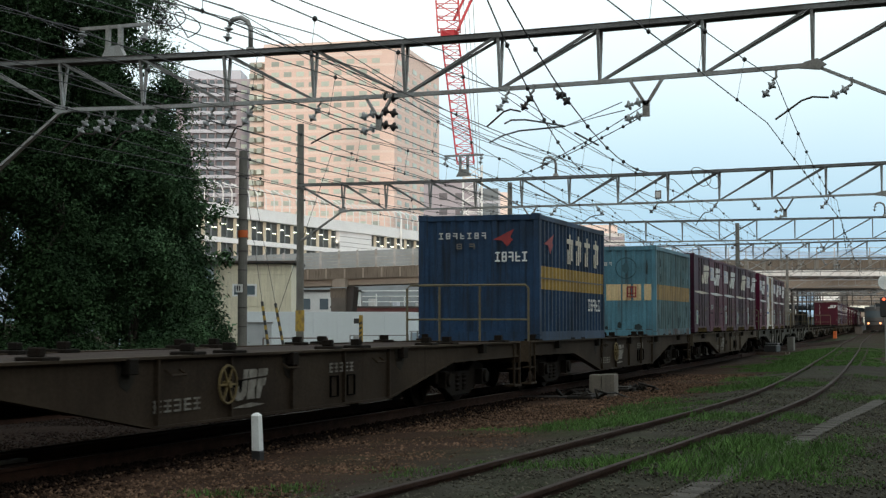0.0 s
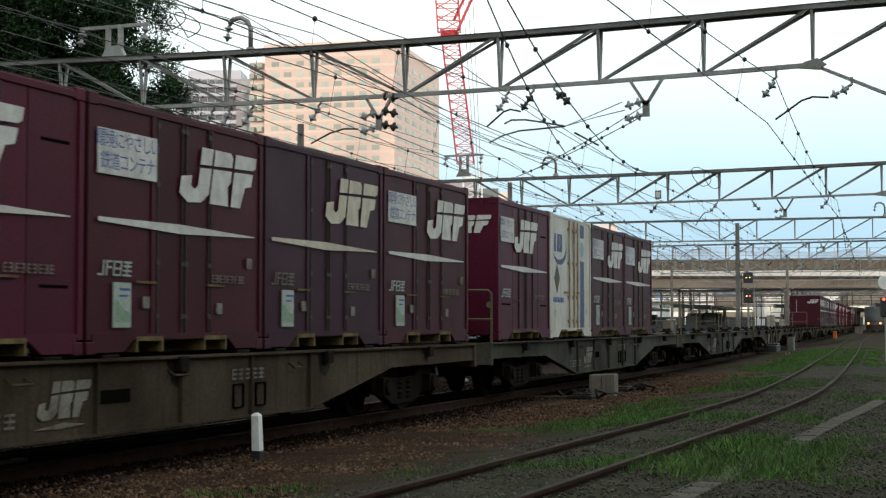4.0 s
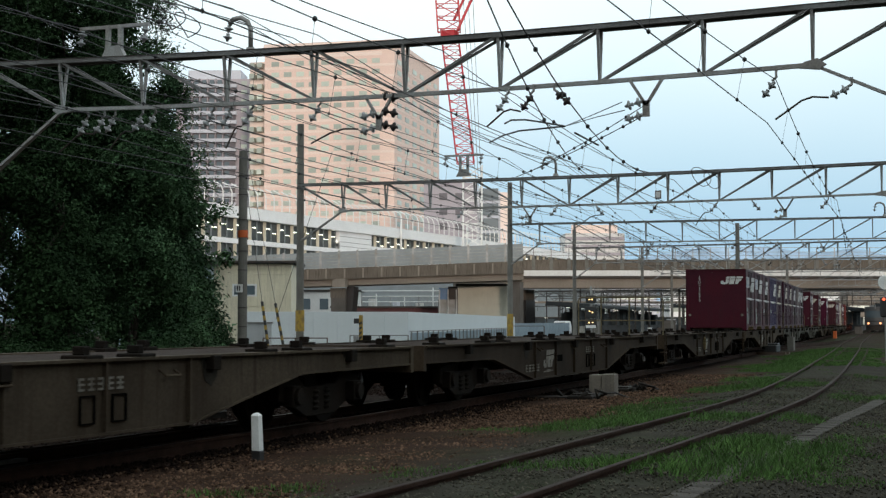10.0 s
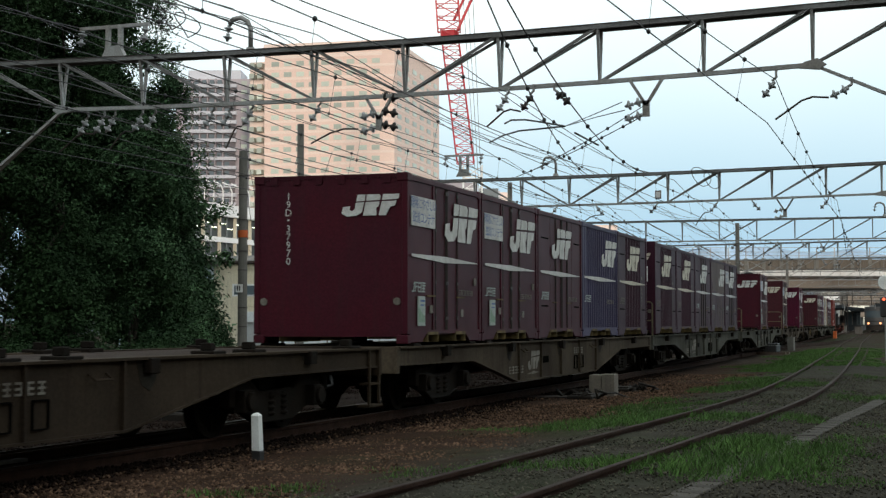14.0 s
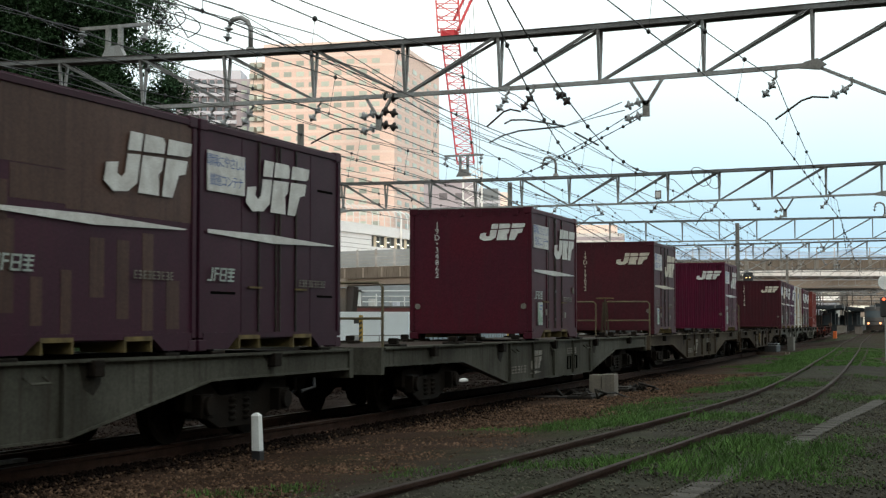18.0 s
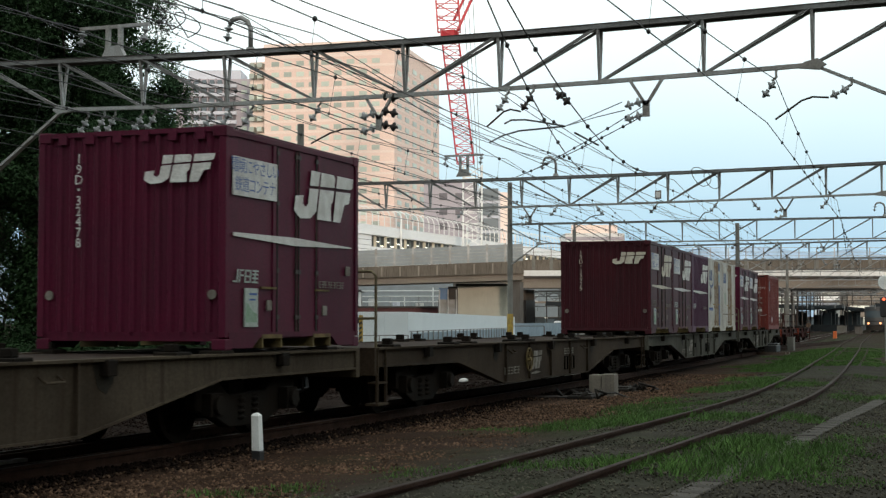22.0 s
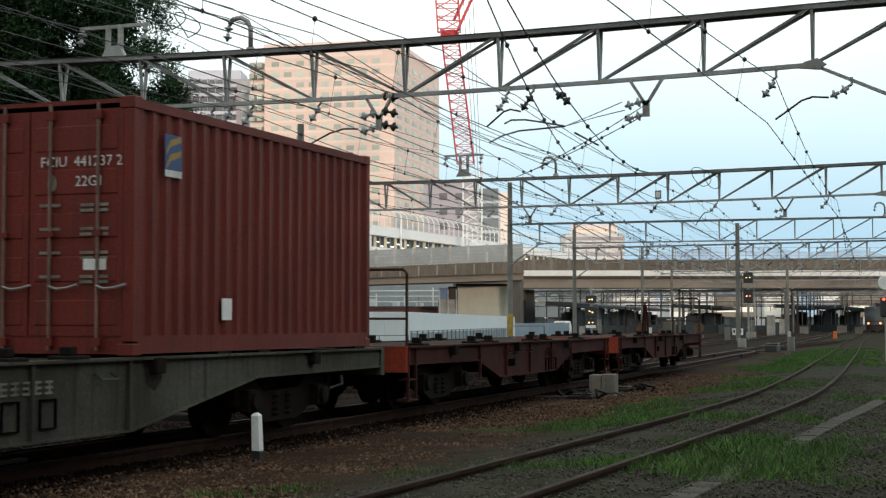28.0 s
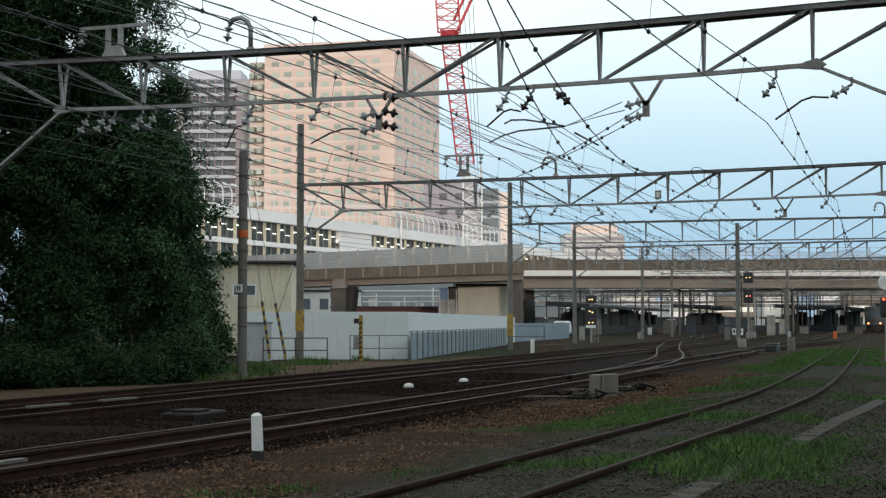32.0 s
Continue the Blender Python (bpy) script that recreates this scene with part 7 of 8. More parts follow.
def rail_container(paint, style="door", mark=DIRTY_WHITE, number="", front_mark=True, slogan=True, front_slogan=False, label="", wave_front=False):
    """A 12-foot domestic container, 3.715 m long; its own y runs from the front to the rear."""
    L, H = 3.715, 2.5
    c = thing("freight_container", label, "container", "containers on the train")
    corner_posts(c, L, H, paint)
    base_and_roof(c, L, H, paint)
    # ends
    if wave_front:
        part("end_wall", wave_wall(2.27, 0.16, H - 0.05, 0.02, 0.03, 0.16, "x"), paint, c)
    else:
        part("end_wall", Shape().box(-1.14, 1.14, 0.016, 0.05, 0.16, H - 0.05), paint, c)
    part("end_wall", Shape().box(-1.14, 1.14, L - 0.05, L - 0.016, 0.16, H - 0.05), paint, c)
    fr = Shape()
    for k in range(6):
        fr.box(-0.95 + k * 0.36, -0.84 + k * 0.36, -0.006, 0.02, H - 0.14, H - 0.02)
    fr.box(-1.1, 1.1, 0.002, 0.03, H - 0.06, H - 0.005)
    part("top_rail", fr, paint, c)
    for x in (-1, 1):
        part("tie_ring", Shape().lathe([(0.03, 0.0), (0.055, 0.0), (0.055, 0.02), (0.03, 0.02)], 12, (x * 1.06, -0.005, 0.62), "y"), GRIMY_WHITE, c, "pale round lashing ring")
    # sides
    for x in (-1, 1):
        sx = x * X_SIDE
        xs = sorted((sx - x * 0.055, sx - x * 0.02))
        if style == "flat":
            part("side_wall", Shape().box(*xs, 0.09, 3.625, 0.18, H - 0.08), paint, c)
        elif style == "wave":
            part("side_wall", wave_wall(L - 0.16, 0.18, H - 0.08, sx - x * 0.012, 0.035, 0.20).mesh("side_wall", paint), None, c).location = (0, 0.08, 0)
            part("side_wall", Shape().box(*xs, 0.09, 0.55, 0.2, H - 0.08), paint, c)
        elif style in ("ribbed", "vented"):
            if style == "vented":
                for a, b in ((1.00, 1.40), (1.44, 1.90), (1.92, 2.38), (2.42, 2.82)):
                    part("door_panel", Shape().box(*xs, a, b, 0.18, H - 0.08), paint, c, bevel=0.006)
                rod = Shape()
                for yy in (1.42, 1.86, 1.96, 2.40):
                    rod.tube((sx - x * 0.012, yy, 0.2), (sx - x * 0.012, yy, H - 0.1), 0.015, 8)
                part("lock_gear", rod, DARK_IRON, c, "grimy lock rods")
                for yy in (1.30, 2.52):
                    part("door_handle", Shape().box(*sorted((sx - x * 0.01, sx + x * 0.012)), yy - 0.16, yy + 0.16, 0.70, 0.722), OCHRE_WORN, c, "worn yellow door handle")
            else:
                part("side_wall", wave_wall(1.84, 0.18, H - 0.08, sx - x * 0.012, 0.035, 0.20), paint, c).location = (0, 0.99, 0)
            for a, b in ((0.09, 0.99), (2.83, 3.625)):
                part("side_panel", Shape().box(*xs, a, b, 0.18, H - 0.08), paint, c, bevel=0.006)
                for z in (0.62, 1.95):
                    part("vent_slit", Shape().box(*sorted((sx - x * 0.022, sx - x * 0.016)), a + 0.2, b - 0.14, z, z + 0.03), SLOT_DARK, c)
        else:
            for a, b in ((0.09, 1.18), (1.28, 1.855), (1.865, 2.44), (2.54, 3.625)):
                part("door_panel", Shape().box(*xs, a, b, 0.18, H - 0.09), paint, c, bevel=0.006)
            for yy in (1.23, 2.49):
                part("door_post", Shape().box(*sorted((sx - x * 0.05, sx - x * 0.004)), yy - 0.045, yy + 0.045, 0.18, H - 0.06), paint, c, bevel=0.006)
            rod = Shape()
            for yy in (1.31, 1.82, 1.90, 2.41):
                rod.tube((sx - x * 0.012, yy, 0.2), (sx - x * 0.012, yy, H - 0.1), 0.014, 8)
                for z in (0.35, 0.9, 1.7, 2.3):
                    rod.box(*sorted((sx - x * 0.02, sx + x * 0.004)), yy - 0.035, yy + 0.035, z, z + 0.05)
            part("lock_gear", rod, DARK_IRON, c, "grimy lock rods")
            for yy in (1.06, 2.56):
                part("door_handle", Shape().box(*sorted((sx - x * 0.01, sx + x * 0.012)), yy - 0.2, yy + 0.2, 0.70, 0.725), OCHRE_WORN, c, "worn yellow door handle")
        part("side_rail", Shape().box(*sorted((sx, sx - x * 0.07)), 0.09, L - 0.09, H - 0.10, H - 0.03), paint, c, bevel=0.006)
    # markings of the side that shows, and of the front
    sp = on_side(X_SIDE + 0.004)
    wide = 1.58 if style == "door" else 1.48
    slant_mark(c, sp, {"door": 1.78, "ribbed": 1.08, "vented": 1.10}.get(style, 1.95), 1.60, wide, 0.60, mark)
    part("stripe", Shape().prism([(0.17, 1.28), (0.17, 1.32), (1.75, 1.335), (3.47, 1.292), (3.47, 1.28), (1.75, 1.235)], sp, 0.0, 0.004), mark, c, "tapering white stripe")
    if slogan:
        wide_plate = 1.26 if style == "door" else 1.02
        part("slogan_plate", Shape().prism([(0.16, 1.74), (wide_plate, 1.74), (wide_plate, 2.18), (0.16, 2.18)], sp, -0.012, 0.004), DIRTY_WHITE, c, "white slogan panel with blue writing")
        for row, body in ((2.07, "環境にやさしい"), (1.86, "鉄道コンテナ")):
            put_text(c, body, 0.19 if style == "door" else 0.145, MARK_BLUE, Matrix.Translation((X_SIDE + 0.0105, (0.16 + wide_plate) / 2, row)) @ SIDE_ROT, spacing=0.78)
    own, no = Shape(), Shape()
    lean = 0.16
    for k, (w, bars, posts) in enumerate(((0.10, (0.0,), (0.8,)), (0.10, (0.48, 0.86), (0.0,)), (0.15, (0.0, 0.42, 0.86), (0.0, 0.84)), (0.15, (0.0, 0.30, 0.60, 0.86), (0.42,)))):
        u = 0.17 + (0.0, 0.14, 0.27, 0.45)[k]
        for f in bars:
            z = 0.76 + 0.15 * f
            own.prism([(u + lean * (z - 0.76), z), (u + w + lean * (z - 0.76), z), (u + w + lean * (z - 0.74), z + 0.02), (u + lean * (z - 0.74), z + 0.02)], sp, 0, 0.004)
        for f in posts:
            own.prism([(u + w * f, 0.76), (u + w * f + 0.024, 0.76), (u + w * f + 0.05, 0.91), (u + w * f + 0.026, 0.91)], sp, 0, 0.004)
    if style == "ribbed":
        for k in range(6):
            z = 1.12 - k * 0.105
            for f in (0.0, 0.42, 0.84):
                no.prism([(2.92, z + 0.075 * f), (3.00, z + 0.075 * f), (3.00, z + 0.075 * f + 0.013), (2.92, z + 0.075 * f + 0.013)], sp, 0, 0.004)
            no.prism([(2.92 + 0.065 * (k % 2), z), (2.935 + 0.065 * (k % 2), z), (2.935 + 0.065 * (k % 2), z + 0.075), (2.92 + 0.065 * (k % 2), z + 0.075)], sp, 0, 0.004)
        no.prism([(2.90, 1.40), (3.02, 1.40), (3.02, 1.48), (2.90, 1.48)], sp, 0, 0.004)
    for k in range(0 if style == "ribbed" else 9):
        u = 2.46 + k * 0.088
        for f in (0.0, 0.42, 0.84):
            no.prism([(u, 0.745 + 0.085 * f), (u + 0.055, 0.745 + 0.085 * f), (u + 0.055, 0.758 + 0.085 * f), (u, 0.758 + 0.085 * f)], sp, 0, 0.004)
        no.prism([(u + 0.04 * (k % 2), 0.745), (u + 0.04 * (k % 2) + 0.015, 0.745), (u + 0.04 * (k % 2) + 0.015, 0.83), (u + 0.04 * (k % 2), 0.83)], sp, 0, 0.004)
    part("owner_lettering", own, GRIMY_WHITE if mark != DIRTY_WHITE else PALE_LABEL, c)
    part("number_lettering", no, GRIMY_WHITE, c)
    if style == "door":
        lb = part("instruction_label", Shape().prism([(0.46, 0.26), (0.78, 0.26), (0.78, 0.70), (0.46, 0.70)], sp, -0.012, 0.004), PALE_LABEL, c, "pale green instruction label")
        part("label_patch", Shape().prism([(0.48, 0.31), (0.76, 0.31), (0.76, 0.40), (0.62, 0.45), (0.54, 0.52), (0.48, 0.54)], sp, 0.004, 0.006), LABEL_GREEN, lb)
        part("label_text", Shape().box(X_SIDE + 0.008, X_SIDE + 0.010, 0.56, 0.76, 0.62, 0.645).box(X_SIDE + 0.008, X_SIDE + 0.010, 0.56, 0.72, 0.56, 0.58), MARK_BLUE, lb)
        for u, z in ((1.02, 0.45), (2.58, 0.40), (3.3, 0.92)):
            part("small_plate", Shape().prism([(u, z), (u + 0.12, z), (u + 0.12, z + 0.12), (u, z + 0.12)], sp, -0.012, 0.004), GRIMY_WHITE, c)
    fp = on_front(-0.004 if not wave_front else -0.022)
    if front_mark:
        slant_mark(c, fp, 0.22, 1.88, 0.80, 0.31, mark)
    if front_slogan:
        part("slogan_plate", Shape().prism([(-0.2, 1.42), (1.02, 1.42), (1.02, 1.84), (-0.2, 1.84)], fp, -0.004, 0.006), WHITE_PAINT, c, "white slogan panel with dark writing")
        for row, body in ((1.73, "環境にやさしい"), (1.53, "鉄道コンテナ")):
            put_text(c, body, 0.19, BLACK_PAINT, Matrix.Translation((0.41, fp(0, 0, 0.008)[1], row)) @ FRONT_ROT, spacing=0.8)
    if number:
        put_text(c, "\n".join(number), 0.155, mark, Matrix.Translation((-0.66, fp(0, 0, 0.005)[1], 1.70)) @ FRONT_ROT, "white container number", 1.0, 0.78)
    return c


def reefer(paint, label, plain=False):
    """A white insulated 12-foot container with a blue crest and band."""
    L, H = 3.715, 2.5
    c = thing("insulated_container", label, "container", "containers on the train")
    corner_posts(c, L, H, paint)
    base_and_roof(c, L, H, paint)
    for a in (0.016, L - 0.05):
        part("end_wall", Shape().box(-1.14, 1.14, a, a + 0.034, 0.16, H - 0.05), paint, c)
    for x in (-1, 1):
        sx = x * X_SIDE
        xs = sorted((sx - x * 0.055, sx - x * 0.02))
        for a, b in ((0.09, 1.66), (1.68, 2.02), (2.04, 2.40), (2.42, 3.625)):
            part("door_panel", Shape().box(*xs, a, b, 0.18, H - 0.06), paint, c, bevel=0.006)
        rod = Shape()
        for yy in (1.60, 2.03, 2.36):
            rod.tube((sx + x * 0.01, yy, 0.2), (sx + x * 0.01, yy, H - 0.08), 0.018, 8)
            for z in (0.3, 0.8, 1.5, 2.2):
                rod.box(*sorted((sx - x * 0.02, sx + x * 0.02)), yy - 0.05, yy + 0.05, z, z + 0.07)
        part("lock_gear", rod, ROD_CREAM, c, "rust-streaked cream lock rods")
        for yy in (1.40, 2.5):
            part("door_handle", Shape().box(*sorted((sx - x * 0.01, sx + x * 0.02)), yy - 0.2, yy + 0.2, 0.92, 0.95), YELLOW_PAINT, c)
    sp = on_side(X_SIDE - 0.018)
    # crest: three upright blocks over a swoosh
    for k, (w, h) in enumerate(((0.20, 0.36), (0.28, 0.36), (0.24, 0.36))):
        u = 0.36 + k * 0.25
        part("crest_block", Shape().prism([(u, 1.74), (u + w * 0.8, 1.74), (u + w * 0.85, 1.74 + h), (u + 0.05, 1.74 + h)], sp, 0, 0.004), NAVY_MARK, c)
    swoosh = [(0.86 + 0.58 * math.cos(radians(a)), 1.80 + 0.32 * math.sin(radians(a))) for a in range(205, 396, 19)]
    swoosh += [(0.80 + 0.60 * math.cos(radians(a)), 1.86 + 0.28 * math.sin(radians(a))) for a in range(386, 214, -19)]
    if plain:
        part("green_notice", Shape().prism([(0.66, 0.98), (0.92, 0.98), (0.92, 1.38), (0.66, 1.38)], sp, 0, 0.004), LABEL_GREEN, c, "faded green notice")
        part("red_line", Shape().prism([(0.20, 0.60), (3.40, 0.60), (3.40, 0.63), (0.20, 0.63)], sp, 0, 0.003), TAIL_BROWN, c, "thin faded red line")
        return c
    part("crest_swoosh", Shape().prism(swoosh, sp, 0, 0.004), NAVY_MARK, c, "blue sweeping curve")
    dia = part("diamond", Shape().prism([(0.62, 0.90), (0.86, 1.20), (0.62, 1.50), (0.38, 1.20)], sp, 0, 0.004), BLACK_PAINT, c)
    part("diamond_half", Shape().prism([(0.62, 0.93), (0.84, 1.20), (0.40, 1.20)], sp, 0.004, 0.006), OLIVE_PIPE, dia, "dull olive lower half")
    for z0, z1 in ((0.2, 1.62), (2.12, 2.40)):
        part("blue_band", Shape().prism([(2.72, z0), (3.08, z0), (3.08, z1), (2.72, z1)], sp, 0, 0.004), NAVY_MARK, c)
    part("round_badge", Shape().prism([(2.90 + 0.17 * math.cos(a * 0.5236), 1.87 + 0.17 * math.sin(a * 0.5236)) for a in range(12)], sp, 0, 0.004), ROUND_BLUE, c, "pale round badge")
    no = Shape()
    for k in range(7):
        no.prism([(0.30 + k * 0.13, 0.72), (0.39 + k * 0.13, 0.72), (0.39 + k * 0.13, 0.82), (0.30 + k * 0.13, 0.82)], sp, 0, 0.004)
    part("number_lettering", no, MARK_BLUE, c)
    for u, z in ((0.35, 0.42), (2.55, 0.55), (3.2, 0.48)):
        part("small_plate", Shape().prism([(u, z), (u + 0.2, z), (u + 0.2, z + 0.14), (u, z + 0.14)], sp, 0, 0.004), PALE_LABEL, c)
    return c


def box_container(name, label, paint, H, L=6.058, pitch=0.30, doors=False):
    """A corrugated 20-foot container."""
    c = thing(name, label, "container", "containers on the train")
    corner_posts(c, L, H, paint, 0.12)
    base_and_roof(c, L, H, paint, False)
    for x in (-1, 1):
        part("side_wall", wave_wall(L - 0.24, 0.16, H - 0.1, x * (W2 - 0.012), 0.036, pitch), paint, c).location = (0, 0.12, 0)
        part("side_rail", Shape().box(*sorted((x * W2, x * (W2 - 0.07))), 0.1, L - 0.1, H - 0.11, H - 0.03), paint, c)
    part("end_wall", Shape().box(-1.12, 1.12, L - 0.06, L - 0.02, 0.16, H - 0.05), paint, c)
    if not doors:
        part("end_wall", wave_wall(2.25, 0.16, H - 0.1, 0.016, 0.036, pitch, "x"), paint, c)
        part("end_rail", Shape().box(-1.12, 1.12, 0.004, 0.06, H - 0.12, H - 0.02), paint, c)
        part("end_rail", Shape().box(-1.12, 1.12, 0.004, 0.06, 0.02, 0.18), paint, c)
    return c


# the loaded units, by wagon
def load(ob, wagon_no, y0, z=1.035):
    u0 = front_of(wagon_no)
    MOVERS.append((ob, u0, LONG, Matrix.Translation((0, y0, z))))
    return ob


def again(ob):
    return copy_thing(ob, Matrix.Identity(4))


S = [0.85 + 3.775 * k for k in range(5)]
LBL = "container with white mark, stripe and panel"
plain_door = rail_container(MAROON, "door", label="maroon steel " + LBL)
crimson_door = rail_container(CRIMSON, "door", label="crimson steel " + LBL)
old_door = rail_container(OLD_MAROON, "door", CREAM_MARK, slogan=False, label="faded brown-maroon container with yellowed mark and stripe")
wave_purple = rail_container(PURPLE, "wave", slogan=False, label="purple corrugated container with white mark and stripe")
wave_violet = rail_container(VIOLET, "wave", slogan=False, label="blue-violet corrugated container with white mark and stripe")
ribbed = rail_container(OLD_MAROON, "ribbed", CREAM_MARK, slogan=False, front_slogan=True, label="maroon ribbed container with yellowed mark, slogan on its end")
white_reefer = reefer(OFF_WHITE, "white insulated container with blue crest and band")
rusty_reefer = reefer(RUSTY_WHITE, "rust-stained white insulated container with blue crest")


def numbered(paint, number, label, mark=DIRTY_WHITE, wave=False):
    return rail_container(paint, "door", mark, number, label=label, wave_front=wave)


# wagon -7: navy and pale blue haulage containers
navy = box_container("freight_container", "navy blue corrugated container with golden band and red wing mark", NAVY, 2.475)
cyan = box_container("freight_container", "pale blue corrugated container with sand band and red characters", CYAN, 2.475)
for c, band, za, zb in ((navy, GOLD_BAND, 1.02, 1.47), (cyan, SAND_BAND, 1.0, 1.42)):
    part("side_band", wave_wall(5.80, za, zb, W2 - 0.008, 0.036, 0.30), band, c, "painted band round the container").location = (0, 0.125, 0)
part("band_line", Shape().box(W2 - 0.004, W2 + 0.002, 0.13, 5.92, 1.22, 1.245), BLACK_PAINT, navy)
GRIMY_CYAN = shade("grime_caked_pale_blue_paint", (0.105, 0.185, 0.205), 0.7, 0, (0.070, 0.100, 0.102), 0.9, 35, 0.95, 0.06, 0.85, (0.035, 0.037, 0.035), spec=0.2)
GRIMY_BAND = shade("grime_caked_sand_band", (0.36, 0.245, 0.11), 0.7, 0, (0.22, 0.16, 0.09), 0.9, 35, 0.95, 0.06, 0.8, (0.05, 0.045, 0.04), spec=0.2)
for c in cyan.children:
    if c.name.startswith("side_wall"):
        c.data.materials[0] = GRIMY_CYAN
    elif c.name.startswith("side_band"):
        c.data.materials[0] = GRIMY_BAND
FADED_RED = shade("faded_red_lettering", (0.20, 0.055, 0.035), 0.7, 0, (0.28, 0.13, 0.07), 3, 35, 0.9, 0.03, spec=0.2)
FADED_TEAL = shade("faded_dark_teal_lettering", (0.035, 0.085, 0.105), 0.7, 0, (0.055, 0.115, 0.135), 3, 35, 0.9, 0.03, spec=0.2)
ROTTEN_BASE = shade("rust_eaten_blue_base", (0.070, 0.15, 0.18), 0.75, 0, (0.055, 0.026, 0.018), 2.2, 35, 1.0, 0.15, 0.6, (0.04, 0.02, 0.015), spec=0.2)
for c in cyan.children:
    if c.name.startswith("base_frame"):
        c.data.materials[0] = ROTTEN_BASE
part("round_crest", Shape().prism([(0.40 + 0.30 * math.cos(a * 0.314), 1.86 + 0.30 * math.sin(a * 0.314)) for a in range(20)] + [(0.40 + 0.27 * math.cos(a * 0.314), 1.86 + 0.27 * math.sin(a * 0.314)) for a in range(19, -1, -1)], on_front(0.0), 0, 0.004), FADED_TEAL, cyan, "faded ring mark")
part("crest_core", Shape().prism([(0.28, 1.92), (0.30, 1.78), (0.40, 1.70), (0.48, 1.80), (0.46, 1.98), (0.36, 2.0)], on_front(0.0), 0, 0.004), FADED_TEAL, cyan)
def rib_bars(parent, u, z, w, h, material, name="faded_letter_bar"):
    """A painted patch that follows the crests and grooves of a corrugated side."""
    bar = Shape()
    n, p = 19, 5.818 / 19
    for i in range(n):
        b = 0.12 + i * p
        if u <= b <= u + w:
            bar.box(W2 - 0.013, W2 - 0.010, b, b + p * 0.30, z, z + h)
            bar.box(W2 - 0.049, W2 - 0.046, b + p * 0.45, b + p * 0.85, z, z + h)
    return part(name, bar, material, parent)


for u, z, w, h in ((1.2, 1.78, 0.6, 0.2), (2.4, 1.62, 0.5, 0.62), (3.05, 1.70, 0.6, 0.5), (3.9, 1.78, 0.6, 0.07), (4.7, 1.95, 0.6, 0.08), (4.7, 1.7, 0.6, 0.16), (2.0, 1.5, 0.5, 0.14)):
    rib_bars(cyan, u, z, w, h, FADED_TEAL)
# Groove strips hold grime, and shade between the ribs put in as well.
GRIME_AND_GROOVE_SHADE = shade("brown_grime_and_groove_shade", (0.020, 0.023, 0.022), 0.9, 0, (0.050, 0.072, 0.075), 1.3, 35, 0.9, 0.1, spec=0.05)
# Darker band strips stand for the shade between its ribs.
BAND_GROOVE_SHADE = shade("brown_shaded_band_groove", (0.20, 0.125, 0.055), 0.9, 0, (0.26, 0.17, 0.08), 1.3, 35, 0.9, 0.1, spec=0.05)
GROOVE_DARK = shade("black_groove_grime_and_shade", (0.010, 0.012, 0.016), 0.9, 0, (0.016, 0.028, 0.045), 1.3, 35, 0.9, 0.1, spec=0.05)
for c, m, zz in ((cyan, GRIME_AND_GROOVE_SHADE, ((0.2, 0.99), (1.43, 2.34))), (navy, GROOVE_DARK, ((0.2, 1.01), (1.48, 2.34)))):
    grime, band_shade = Shape(), Shape()
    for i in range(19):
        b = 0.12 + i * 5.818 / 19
        band_shade.box(W2 - 0.0485, W2 - 0.0425, b + 0.15, b + 0.24, 1.0, 1.42)
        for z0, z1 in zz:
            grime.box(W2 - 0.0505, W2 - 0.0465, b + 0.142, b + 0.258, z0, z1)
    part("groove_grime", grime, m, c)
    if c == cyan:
        part("band_grime", band_shade, BAND_GROOVE_SHADE, c)
# black grime blots low and high on the pale blue sides
blots = random.Random(8)
for k in range(16):
    i = blots.randrange(19)
    b, z0 = 0.12 + i * 5.818 / 19, blots.choice((0.2, 0.3, 0.5, 1.5, 1.9))
    w, h = blots.uniform(0.4, 1.0), blots.uniform(0.10, 0.42)
    part("grime_blot", Shape().prism([(b + 0.02, z0), (b + 0.09 * w + 0.02, z0 + 0.03), (b + 0.09, z0 + h * 0.6), (b + 0.05, z0 + h), (b + 0.01, z0 + h * 0.7)], on_side(W2 - 0.013), 0, 0.003), GRIME_AND_GROOVE_SHADE, cyan)
for u, z0, w, h in ((-0.75, 0.22, 0.16, 0.10), (0.15, 0.24, 0.12, 0.16), (0.62, 0.20, 0.22, 0.14), (-0.2, 0.20, 0.10, 0.08), (0.95, 1.7, 0.05, 0.4)):
    part("grime_blot", Shape().prism([(u, z0), (u + w * 0.8, z0 - 0.02), (u + w, z0 + h * 0.5), (u + w * 0.6, z0 + h), (u + w * 0.1, z0 + h * 0.8)], on_front(0.001), 0, 0.003), GRIME_AND_GROOVE_SHADE, cyan)
for u in (1.95, 3.55):
    part("fork_pocket", Shape().box(W2 - 0.02, W2 + 0.004, u, u + 0.42, 0.02, 0.15), BLACK_PAINT, cyan, "dark fork-lift opening")
part("front_band", wave_wall(2.40, 0.98, 1.42, 0.012, 0.036, 0.30, "x"), SAND_BAND, cyan, "sand-yellow band")
